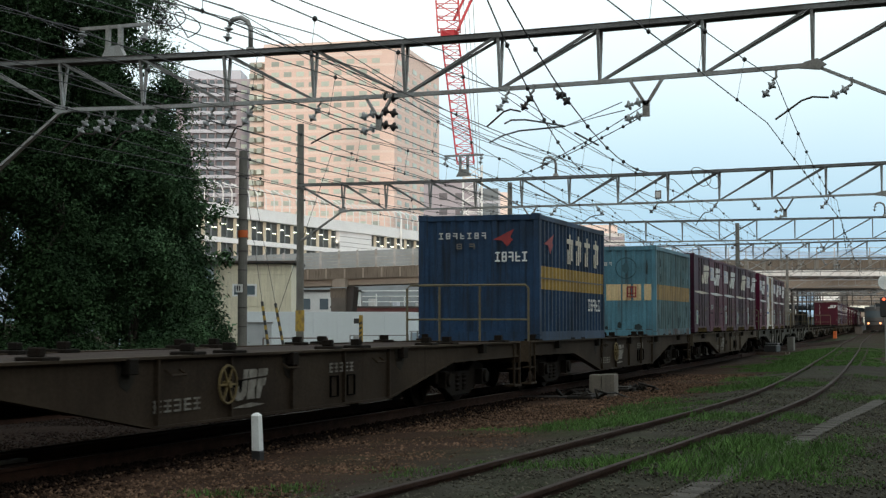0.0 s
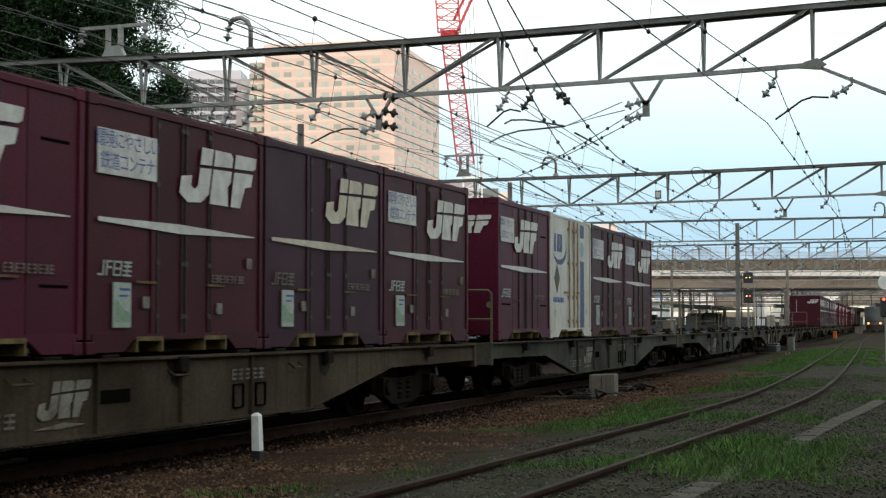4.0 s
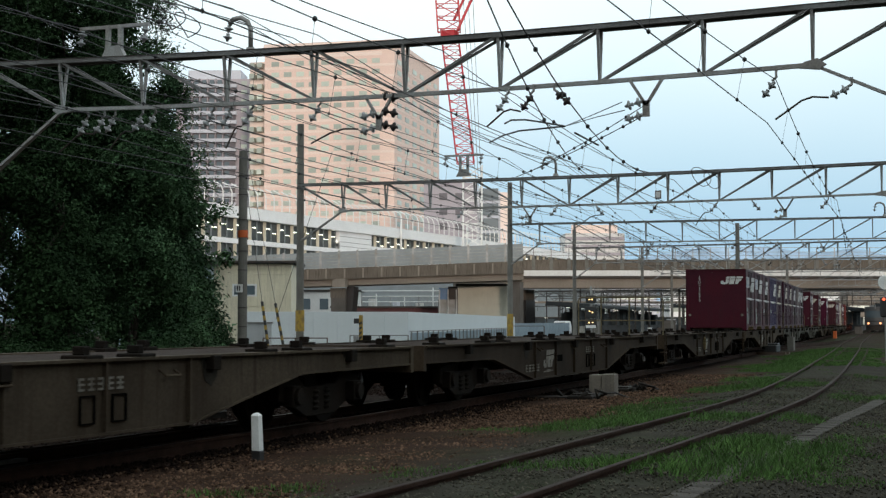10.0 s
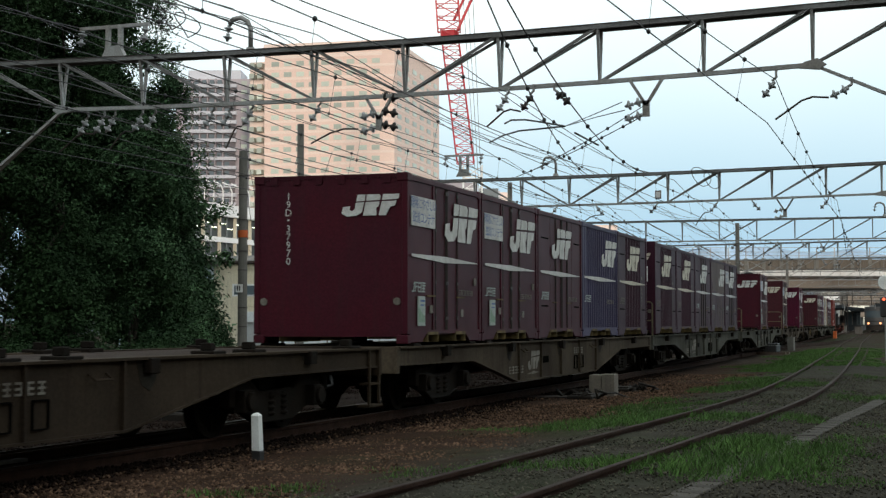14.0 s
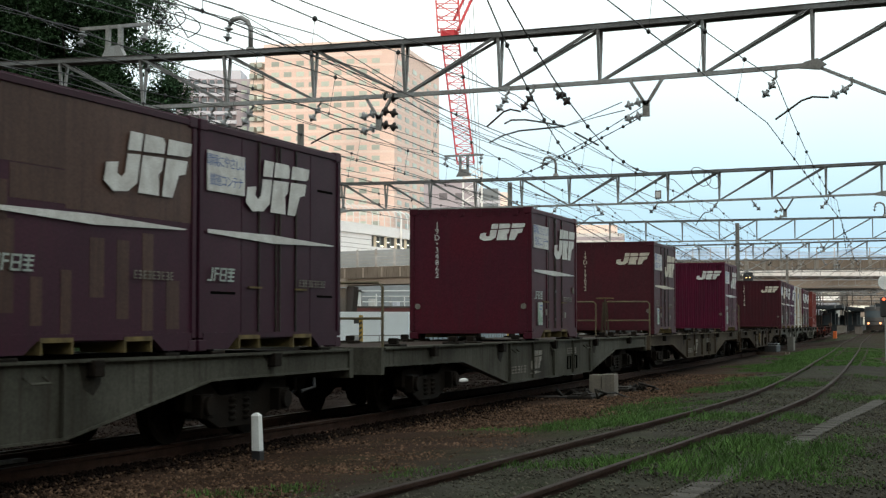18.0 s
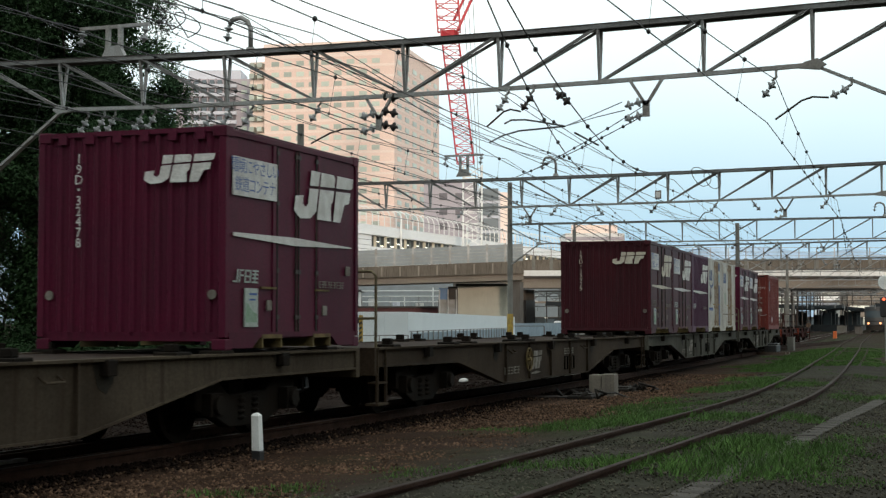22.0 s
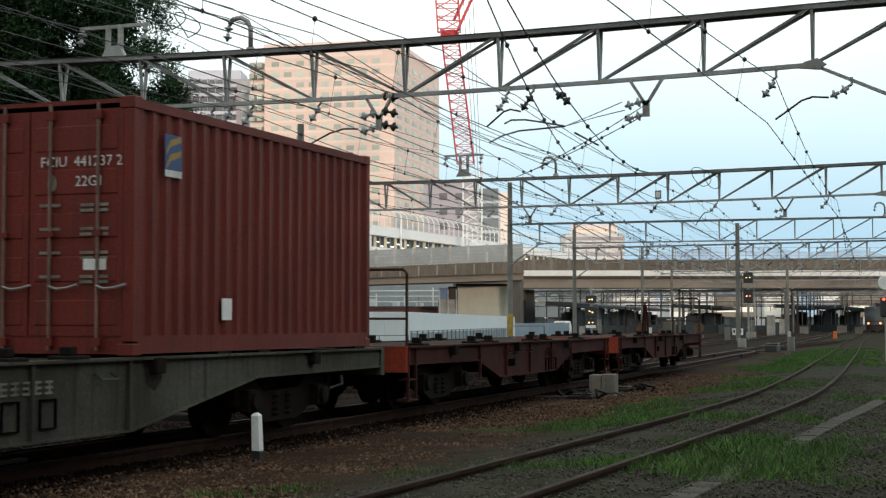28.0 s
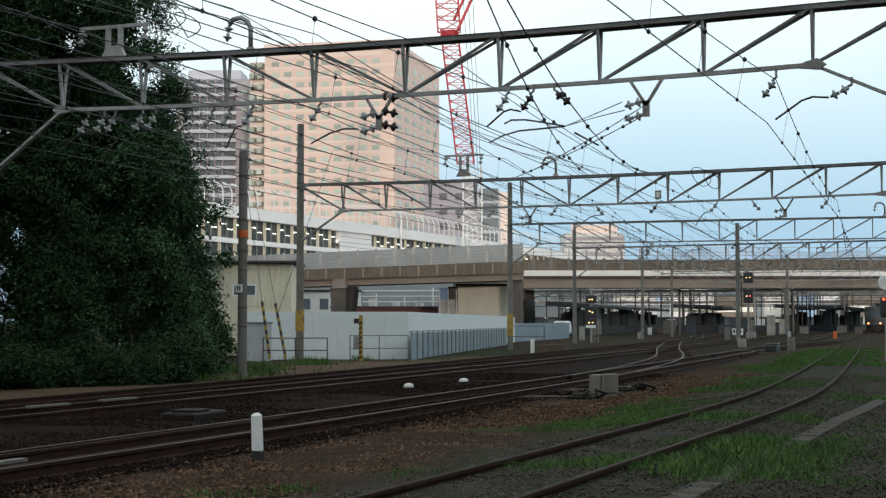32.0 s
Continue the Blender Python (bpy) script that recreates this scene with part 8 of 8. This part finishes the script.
for u in (-0.45, 0.55):
    g = Shape()
    for a, b, c2, d in ((-0.13, 0.13, 0.12, 0.15), (-0.13, 0.13, -0.15, -0.12), (-0.13, -0.10, -0.15, 0.15), (0.10, 0.13, -0.15, 0.15), (-0.04, -0.015, -0.1, 0.13), (0.02, 0.045, -0.1, 0.13), (-0.11, 0.11, -0.05, -0.025)):
        g.box(u + a, u + b, -0.004, 0.003, 1.21 + c2, 1.21 + d)
    part("red_character", g, RED_PAINT, cyan, "red brush character as plain bars")
def strokes(parent, name, place, u, z, w, h, thick, k, material, label=""):
    """A sign that cannot be read, as a few plain bars of its size."""
    sh = Shape()
    for f in ((0.0, 1.0), (0.0, 0.5, 1.0), (0.5, 1.0), (0.0, 0.5))[k % 4]:
        z1 = z + (h - thick) * f
        sh.prism([(u, z1), (u + w, z1), (u + w, z1 + thick), (u, z1 + thick)], place, 0, 0.004)
    for f in ((0.0, 1.0), (0.5,), (0.0,), (1.0,))[(k * 3 + 1) % 4]:
        u1 = u + (w - thick) * f
        sh.prism([(u1, z), (u1 + thick, z), (u1 + thick, z + h), (u1, z + h)], place, 0, 0.004)
    return part(name, sh, material, parent, label)


for k in range(7):
    strokes(cyan, "number_bar", on_front(0.0), -0.85 + k * 0.13, 1.93, 0.075, 0.10, 0.018, k, DIRTY_WHITE)
    strokes(navy, "number_bar", on_front(0.0), -0.80 + k * 0.145, 2.00, 0.085, 0.12, 0.020, k, DIRTY_WHITE)
for k in range(2):
    strokes(navy, "number_bar", on_front(0.0), -0.44 + k * 0.26, 1.80, 0.11, 0.11, 0.022, k + 1, GRIMY_WHITE)
for k in range(5):
    strokes(navy, "name_bar", on_front(0.0), 0.34 + k * 0.135, 1.55, 0.10, 0.19, 0.030, k, WHITE_PAINT, "white letter bars")
part("red_wing", Shape().prism([(0.30, 1.98), (0.72, 2.18), (0.64, 2.02), (0.70, 1.98), (0.58, 1.84), (0.48, 1.96)], on_front(0.0), 0, 0.004), RED_PAINT, navy, "red wing mark")
part("red_wing", Shape().prism([(0.35, 1.90), (1.15, 2.12), (1.0, 1.95), (1.1, 1.92), (0.85, 1.72), (0.7, 1.88)], on_side(W2), 0, 0.004), RED_PAINT, navy, "red wing mark")
for k, u in enumerate((2.30, 3.10, 3.95, 4.85)):
    g = Shape()
    for a, b, c2, d in ((0.0, 0.55, 0.42, 0.52), (0.22, 0.32, 0.0, 0.62), (0.05, 0.15, 0.0, 0.3), (0.38, 0.5, 0.08, 0.42))[: 4 - (k == 2)]:
        g.box(W2, W2 + 0.004, u + a, u + b, 1.58 + c2, 1.58 + d)
    part("brush_character", g, CREAM_MARK, navy, "cream brush character as plain bars")
for k in range(5):
    strokes(navy, "name_bar", on_side(W2), 4.3 + k * 0.26, 0.62, 0.19, 0.26, 0.045, k, DIRTY_WHITE)
for k in range(4):
    rib_bars(cyan, 3.55 + k * 0.52, 1.08, 0.30, 0.26, FADED_RED, "faded_red_bar")
load(navy, -7, 1.25, 0.97)
load(cyan, -7, 14.15, 0.97)

# wagon -6: five units
load(old_door, -6, S[0])
crimson_vent = rail_container(CRIMSON, "vented", label="crimson vented container with white mark, stripe and panel")
load(crimson_vent, -6, S[1])
load(plain_door, -6, S[2])
load(again(old_door), -6, S[3])
load(again(plain_door), -6, S[4])
# wagon -5
load(again(crimson_vent), -5, S[0])
load(white_reefer, -5, S[1])
load(again(plain_door), -5, S[2])
load(again(plain_door), -5, S[3])
# wagon 0
load(numbered(MAROON, "19D・37970", "maroon " + LBL + " and end number"), 0, S[0])
load(again(plain_door), 0, S[1])
load(rail_container(MAROON, "vented", slogan=False, label="maroon vented container with white mark, no panel"), 0, S[2])
load(wave_violet, 0, S[3])
load(again(ribbed), 0, S[4])
# wagon 1
load(ribbed, 1, S[0])
load(again(ribbed), 1, S[1])
load(rail_container(OLD_MAROON, "vented", slogan=False, label="dull purple-maroon vented container with white mark and stripe"), 1, S[2])
patchy = rail_container(OLD_MAROON, "flat", slogan=False, label="maroon container repainted in brown patches, white mark")
patch_rng = random.Random(44)
for u0, u1, z0, z1 in [(0.10, 1.30, 1.72, 2.40), (1.30, 3.62, 1.36, 2.40), (0.45, 1.30, 1.40, 1.71), (0.10, 0.42, 1.20, 1.55)] + [(0.3 + 0.47 * k, 0.3 + 0.47 * k + patch_rng.uniform(0.15, 0.34), 0.2 + patch_rng.uniform(0.0, 0.35), patch_rng.uniform(0.7, 1.3)) for k in range(7)]:
    part("paint_patch", Shape().prism([(u0, z0), (u1, z0), (u1, z1), (u0, z1)], on_side(X_SIDE - 0.020), 0, 0.003), PATCHY, patchy, "brown repainted patch")
load(patchy, 1, S[3])
load(rail_container(OLD_MAROON, "vented", label="dull purple-maroon vented container with white mark and panel"), 1, S[4])
# wagons 2 and 3: single units
load(numbered(MAROON, "19D・34862", "red-maroon " + LBL + " and end number"), 2, S[2] + 0.12)
load(numbered(RUST_MAROON, "19D・19632", "brown-maroon " + LBL + " and end number", CREAM_MARK), 3, S[0] + 0.24)
load(numbered(CRIMSON, "19D・32478", "crimson " + LBL + " and end number", wave=True), 3, S[4] + 0.36)
# wagon 5
load(numbered(RUST_MAROON, "19D・15929", "dull maroon " + LBL + " and end number", CREAM_MARK, True), 5, S[0])
load(again(plain_door), 5, S[1])
load(wave_purple, 5, S[2])
load(rusty_reefer, 5, S[3])
load(reefer(RUSTY_WHITE, "rust-stained white insulated container without a band", True), 5, S[4])
# wagon 6: two units and a brick-red sea container
load(crimson_door, 6, S[0])
load(again(plain_door), 6, S[1])
ROD_RED = shade("worn_rod_paint", (0.20, 0.115, 0.095), 0.6, 0.1, (0.10, 0.07, 0.055), 3, 40, 0.8, 0.1, spec=0.3)
sea = box_container("sea_container", "brick-red corrugated sea container with lock rods on its doors", BRICK_ISO, 2.591, 6.058, 0.27, True)
for x0, x1 in ((-1.10, -0.01), (0.01, 1.10)):
    part("door", Shape().box(x0, x1, 0.01, 0.06, 0.2, 2.48), BRICK_ISO, sea)
    for k in range(5):
        part("door_swage", Shape().box(x0 + 0.06, x1 - 0.06, 0.000, 0.03, 0.30 + k * 0.44, 0.56 + k * 0.44), BRICK_ISO, sea, bevel=0.012)
    for u in (0.26, 0.82):
        rod = part("lock_rod", Shape().tube((x0 + u, -0.03, 0.05), (x0 + u, -0.03, 2.54), 0.018, 8), ROD_RED, sea, "red-brown lock rod")
        for z0, z1 in ((0.10, 0.18), (1.20, 1.25), (2.38, 2.46)):
            part("rod_bracket", Shape().box(x0 + u - 0.05, x0 + u + 0.05, -0.05, 0.0, z0, z1), BRICK_ISO, rod)
        part("rod_handle", Shape().pipe([(x0 + u, -0.045, 0.70), (x0 + u + 0.10, -0.05, 0.67), (x0 + u + 0.22, -0.05, 0.68), (x0 + u + 0.34, -0.045, 0.71)], 0.014), STEEL_GREY, rod)
put_text(sea, "FCIU", 0.15, DIRTY_WHITE, Matrix.Translation((0.30, -0.012, 1.95)) @ FRONT_ROT, "white container code")
put_text(sea, "441237 2", 0.15, DIRTY_WHITE, Matrix.Translation((0.82, -0.012, 1.95)) @ FRONT_ROT)
put_text(sea, "22G1", 0.15, DIRTY_WHITE, Matrix.Translation((0.72, -0.012, 1.75)) @ FRONT_ROT)
for r in range(4):
    for u, w, two in ((0.14, 0.24, 0), (0.62, 0.15, 1), (0.80, 0.14, 1)):
        for k in range(1 + two):
            part("data_bar", Shape().box(u, u + w, -0.012, -0.002, 1.50 - r * 0.24 - k * 0.055, 1.53 - r * 0.24 - k * 0.055), GRIMY_WHITE, sea)
part("number_oval", Shape().prism([(0.28 + 0.055 * math.cos(a * 0.5236), 1.74 + 0.085 * math.sin(a * 0.5236)) for a in range(12)], on_front(-0.004), 0, 0.006), GRIMY_WHITE, sea, "worn white oval")
part("data_plate", Shape().box(0.66, 0.92, -0.014, 0.0, 0.86, 0.97), DIRTY_WHITE, sea)
for pl, u0, z0, w in ((on_side(W2 - 0.008), 0.60, 1.84, 0.34), (on_front(-0.004), -1.02, 1.66, 0.40)):
    bd = part("badge", Shape().prism([(u0, z0), (u0 + w, z0), (u0 + w, z0 + 0.44), (u0, z0 + 0.44)], pl, 0, 0.01), NAVY_MARK, sea, "dark blue badge with yellow curves")
    part("badge_base", Shape().prism([(u0, z0), (u0 + w, z0), (u0 + w, z0 + 0.07), (u0, z0 + 0.07)], pl, 0.01, 0.013), DIRTY_WHITE, bd)
    for k in range(2):
        z1 = z0 + 0.10 + k * 0.15
        part("badge_curve", Shape().prism([(u0 + w * 0.08, z1 - 0.02), (u0 + w * 0.30, z1 + 0.06), (u0 + w * 0.95, z1 + 0.13), (u0 + w * 0.95, z1 + 0.19), (u0 + w * 0.30, z1 + 0.13), (u0 + w * 0.08, z1 + 0.02)], pl, 0.01, 0.013), GOLD_BAND, bd)
part("side_plate", Shape().prism([(1.86, 0.36), (2.08, 0.36), (2.08, 0.60), (1.86, 0.60)], on_side(W2 - 0.008), 0, 0.01), WHITE_PAINT, sea, "white paper label")
load(sea, 6, 20.4 - 0.85 - 6.058, 1.01)


def motions():
    """The train runs in along its line; its wheels turn while they are near."""
    for ob, u0, b, local in MOVERS:
        rows = [(t, at_front(rigid(u0, b, t), b) @ local) for t in KEY_TIMES]
        walk(ob, rows)
    for ws, u0, b in WHEELS:
        home = ws.location.copy()
        times = [t for t in np.arange(0.0, 32.0, 1 / 30) if 8.0 < u0 + home.y - run(t) < 32.0]
        rows = []
        for t in times:
            a = -(run(t) / 0.43) % (2 * math.pi)
            rows.append((float(t), Matrix.Translation(home) @ Matrix.Rotation(-a, 4, "X")))
        if not rows:
            continue
        if rows[0][0] > 0.05:
            rows.insert(0, (0.0, rows[0][1]))
        if rows[-1][0] < 31.95:
            rows.append((32.0, rows[-1][1]))
        walk(ws, rows)


# ---- near lineside pieces ----
TAR_BLACK = shade("black_greasy_casing", (0.010, 0.009, 0.008), 0.6, 0, (0.022, 0.017, 0.013), 6, 40, 0.7, 0.15, spec=0.1)
mk = thing("clearance_marker", "white clearance marker post with black foot", "marker post", at=(1.45, 14.75, ground_z(1.45, 14.75)))
part("shaft", Shape().hexa([(-0.044, -0.05, 0.12), (0.052, -0.05, 0.12), (0.052, 0.05, 0.12), (-0.044, 0.05, 0.12), (-0.058, -0.045, 0.50), (0.034, -0.045, 0.50), (0.034, 0.045, 0.50), (-0.058, 0.045, 0.50)]), WHITE_PAINT, mk, bevel=0.006)
part("foot", Shape().box(-0.04, 0.058, -0.052, 0.052, -0.08, 0.12), BLACK_PAINT, mk, "black-painted foot", bevel=0.006)
part("cap", Shape().hexa([(-0.058, -0.045, 0.50), (0.034, -0.045, 0.50), (0.034, 0.045, 0.50), (-0.058, 0.045, 0.50), (-0.024, -0.015, 0.528), (0.002, -0.015, 0.528), (0.002, 0.015, 0.528), (-0.024, 0.015, 0.528)]), WHITE_PAINT, mk)

bx = thing("concrete_junction_box", "weathered concrete cable box beside the track", "equipment box", at=pose(1.05, 30.2, ground_z(1.05, 30.2), 0, 0, 3))
BOX_CONCRETE = shade("brownish_box_concrete", (0.17, 0.148, 0.122), 0.9, 0, (0.11, 0.095, 0.08), 3, 40, 0.8, 0.2, 0.4, (0.07, 0.06, 0.05))
part("body", Shape().box(-0.26, -0.02, -0.2, 0.2, -0.1, 0.44), BOX_CONCRETE, bx, bevel=0.012)
part("body", Shape().box(0.0, 0.26, -0.22, 0.18, -0.1, 0.455), BOX_CONCRETE, bx, bevel=0.012)
for y in (29.0, 32.4):
    pm = thing("point_machine", "dark greasy point machine beside the rail", "point machine", "point machines", at=pose(line_x(y) + 1.35 + (0.55 if y < 30 else 0.6), y, ground_z(0, y), 0, 0, 3))
    part("case", Shape().box(-0.25, 0.25, -0.4, 0.4, -0.08, 0.10), TAR_BLACK, pm, bevel=0.03)
    part("lid", Shape().box(-0.2, 0.2, -0.25, 0.2, 0.10, 0.13), TAR_BLACK, pm, bevel=0.015)
    heap = random.Random(int(y * 10))
    for k in range(8):
        u, w = heap.uniform(-0.5, 0.5), heap.uniform(-0.5, 0.4)
        part("cable", Shape().pipe([(u, w, 0.0), (u + heap.uniform(-0.2, 0.2), w + heap.uniform(0.05, 0.15), heap.uniform(0.10, 0.22)), (u + heap.uniform(-0.2, 0.2), w + heap.uniform(0.12, 0.25), heap.uniform(0.04, 0.16)), (u + heap.uniform(-0.3, 0.3), w + 0.35, 0.0)], heap.uniform(0.025, 0.05), 7), TAR_BLACK, pm, smooth=True)
    part("rod", Shape().tube((-1.3, 0.2, 0.03), (-0.3, 0.2, 0.05), 0.025, 8).tube((-1.3, -0.1, 0.03), (-0.3, -0.1, 0.05), 0.02, 8), DARK_IRON, pm)
    part("cable", Shape().pipe([(0.2, 0.4, 0.1), (0.5, 0.6, 0.12), (0.8, 0.5, 0.02), (1.0, 0.1, 0.0)], 0.02), BLACK_PAINT, pm)
for y in (23.0,):
    pm = thing("point_machine", "dark greasy point machine between the tracks", "point machine", "point machines", at=pose(-2.95, 20.9, ground_z(-3.0, 20.9), 0, 0, 4))
    part("case", Shape().box(-0.28, 0.28, -0.6, 0.6, -0.05, 0.13), TAR_BLACK, pm, bevel=0.03)
    part("lid", Shape().box(-0.2, 0.2, -0.4, 0.15, 0.13, 0.17), TAR_BLACK, pm, bevel=0.02)
for x, y in ((-4.31, 32.8), (-4.27, 36.3), (-12.5, 63.5)):
    dm = thing("ground_lamp", "pale dome-shaped ground fitting between tracks", "ground fitting", "ground fittings", at=(x, y, ground_z(x, y)))
    part("dome", Shape().lathe([(0.02, -0.02), (0.11, -0.01), (0.125, 0.04), (0.09, 0.09), (0.03, 0.11)], 12), BRIDGE_WHITE, dm, smooth=True)
trough = thing("cable_trough", "grey concrete cable trough set in the ground", "cable trough", kind="structure")
TROUGH_GREY = shade("dull_trough_concrete", (0.068, 0.063, 0.055), 0.9, 0, (0.036, 0.032, 0.029), 2, 30, 0.9, 0.3, per_object=0.15, spec=0.1)
lid_mesh = Shape().box(-0.13, 0.13, -0.245, 0.245, -0.06, 0.012).mesh("trough_lid", TROUGH_GREY, 0.01)
for k in range(60):
    ob = part("trough_lid", lid_mesh, None, trough)
    y = 9 + k * 0.5
    ob.matrix_basis = pose(6.55 + 0.02 * math.sin(k * 0.4), y, ground_z(6.6, y) + random.uniform(0, 0.006), random.uniform(-0.3, 0.3), 0, random.uniform(-0.4, 0.4))
dw = thing("dwarf_marker", "short white marker post between the tracks", "marker post", at=(-15.1, 75.2, -0.35))
part("shaft", Shape().box(-0.09, 0.09, -0.07, 0.07, 0, 0.85), WHITE_PAINT, dw, bevel=0.01)
dw2 = thing("dwarf_marker", "short white and blue marker post", "marker post", at=(-6.6, 104.8, -0.2))
part("shaft", Shape().box(-0.1, 0.1, -0.07, 0.07, 0, 0.95), PALE_LABEL, dw2, bevel=0.01)

# ---- stones of the ballast, weeds and grass ----
STONE = shade("ballast_stone", (0.098, 0.060, 0.040), 0.95, 0, (0.038, 0.023, 0.015), 2.2, 20, 0.9, 0.2, per_island=0.75, spec=0.03)
GREY_STONE = shade("grey_gravel_stone", (0.078, 0.071, 0.056), 0.95, 0, (0.042, 0.041, 0.031), 1.2, 20, 0.8, 0.2, per_island=0.6, spec=0.03)
# Oil-black, and deepened further to hold the shade under the wagons.
OILY_STONE = shade("oily_ballast_stone", (0.016, 0.0092, 0.0068), 0.9, 0, (0.007, 0.005, 0.004), 1.2, 20, 0.8, 0.2, per_island=0.6, spec=0.05)
GRASS = shade("weed_grass", (0.070, 0.138, 0.036), 0.7, 0, (0.042, 0.080, 0.026), 0.8, 4, 0.8, 0.0, per_island=0.45, spec=0.05)


def soup(name, verts, faces_per, material, label, category):
    """Loose small pieces as one mesh; verts (n, k, 3), faces_per: corner lists inside a piece."""
    n, k = verts.shape[:2]
    f = (np.array(faces_per)[None] + (np.arange(n) * k)[:, None, None]).reshape(-1, len(faces_per[0]))
    me = bpy.data.meshes.new(name)
    me.vertices.add(n * k)
    me.vertices.foreach_set("co", verts.astype(np.float32).ravel())
    m, c = f.shape
    me.loops.add(m * c)
    me.loops.foreach_set("vertex_index", f.astype(np.int32).ravel())
    me.polygons.add(m)
    me.polygons.foreach_set("loop_start", np.arange(0, m * c, c, dtype=np.int32))
    me.update(calc_edges=True)
    me.materials.append(material)
    return tagged(new(name, me), label, category, kind="stuff")


def patch_noise(x, y, s, o):
    return noise.noise(Vector((x * s, y * s, o)))


def scatter_stones():
    g = np.random.default_rng(5)
    out = []
    base = np.array([(1, 0, 0), (0, 1, 0), (-1, 0, 0), (0, -1, 0), (0, 0, 0.8), (0, 0, -0.8)], float)
    pts = []
    for _ in range(125000):
        y = 9.5 + 34 * g.random() ** 1.5
        x = line_x(y) + g.uniform(-5.0, 8.5)
        d = x - line_x(y)
        if d > 3.6 and g.random() < 0.35:
            continue
        if d < -1.0 and g.random() < 0.5:
            continue
        if abs(abs(d) - 0.566) < 0.09:
            continue
        pts.append((x, y, ground_z(x, y) + 0.008 + (0.02 if abs(d) < 1.2 else 0)))
    off = [q[0] - line_x(q[1]) + g.normal(0, 0.28) for q in pts]
    oily = [q for q, d in zip(pts, off) if d < 1.35]
    clean = [q for q, d in zip(pts, off) if 1.35 <= d < 3.7]
    grey = [q for q, d in zip(pts, off) if d >= 3.7]
    for pts, m, label in ((clean, STONE, "rust-brown crushed stone ballast"), (grey, GREY_STONE, "grey-brown gravel round the siding"), (oily, OILY_STONE, "oil-blackened crushed stone ballast in the track bed")):
        p = np.array(pts)
        n = len(p)
        s = g.uniform(0.010, 0.030, (n, 1, 1)) * np.where(g.random((n, 1, 1)) < 0.05, 1.5, 1.0)
        v = base[None] * (1 + g.uniform(-0.35, 0.35, (n, 6, 3)))
        a = g.uniform(0, 6.28, n)
        ca, sa = np.cos(a)[:, None], np.sin(a)[:, None]
        v = np.stack([v[..., 0] * ca - v[..., 1] * sa, v[..., 0] * sa + v[..., 1] * ca, v[..., 2]], axis=2)
        v = v * s * (0.62 if m == GREY_STONE else 1.0) + p[:, None, :]
        soup("ballast", v, [(0, 1, 4), (1, 2, 4), (2, 3, 4), (3, 0, 4), (1, 0, 5), (2, 1, 5), (3, 2, 5), (0, 3, 5)], m, label, "ballast")


def scatter_grass():
    g = np.random.default_rng(6)
    pts = []
    while len(pts) < 190000:
        y = 9.5 + 75 * g.random() ** 1.4
        x = g.uniform(line_x(y) + 1.4, line_x(y) + 15)
        ds = x - siding_x(y) - 0.4
        dl = x - line_x(y)
        w = patch_noise(x, y, 0.38, 2) + 0.30 * patch_noise(x, y, 1.6, 4)
        if -2.5 < ds < -0.8:
            lim = -0.10
        elif abs(ds) < 0.55:
            lim = 0.20
        elif 0.6 < ds < 1.2:
            lim = 0.12
        elif ds > 3.0:
            lim = 0.12
        else:
            lim = 0.30
        if y < 17 and ds < -0.8:
            lim = max(lim, 0.20)
        if dl < 2.3:
            lim += 0.3
        if y > 50:
            lim -= 0.25
        if abs(abs(ds) - 0.566) < 0.05 or w < lim - 0.12 or g.random() > 0.06 + 3.2 * (w - lim + 0.1):
            continue
        pts.append((x, y, ground_z(x, y) - 0.01, min(1.0, max(0.3, 0.45 + 1.6 * (w - lim)))))
    p = np.array(pts)
    n = len(p)
    h = (g.uniform(0.03, 0.13, n) * p[:, 3] ** 1.3)[:, None]
    a = g.uniform(0, 6.28, n)
    d = np.stack([np.cos(a), np.sin(a), np.zeros(n)], 1)
    lean = np.stack([g.normal(0, 0.5, n), g.normal(0, 0.5, n), np.ones(n)], 1) * h
    w = g.uniform(0.004, 0.010, (n, 1))
    b = p[:, :3]
    v = np.stack([b - d * w, b + d * w, b + lean * 0.6 + d * w * 0.7, b + lean], axis=1)
    soup("grass", v, [(0, 1, 2), (0, 2, 3)], GRASS, "patchy green weeds and grass among gravel", "grass")
    # grass by the foot of the pole and the wall
    m = 5000
    y = g.uniform(40, 66, m)
    x = np.interp(y, [40, 50, 66], [-15.0, -17.5, -21.0]) + g.normal(0, 1.2, m)
    keep = np.array([patch_noise(a_, b_, 0.5, 3) > (-0.1 if b_ < 49 else 0.12) for a_, b_ in zip(x, y)])
    x, y = x[keep], y[keep]
    n = len(x)
    h = g.uniform(0.08, 0.34, (n, 1))
    a = g.uniform(0, 6.28, n)
    d = np.stack([np.cos(a), np.sin(a), np.zeros(n)], 1) * 0.02
    b = np.stack([x, y, [ground_z(a_, b_) for a_, b_ in zip(x, y)]], 1)
    lean = np.stack([g.normal(0, 0.3, n), g.normal(0, 0.3, n), np.ones(n)], 1) * h
    soup("grass", np.stack([b - d, b + d, b + lean * 0.6 + d * 0.7, b + lean], axis=1), [(0, 1, 2), (0, 2, 3)], GRASS, "long green grass at the foot of the hoarding", "grass")


scatter_stones()
scatter_grass()


motions()
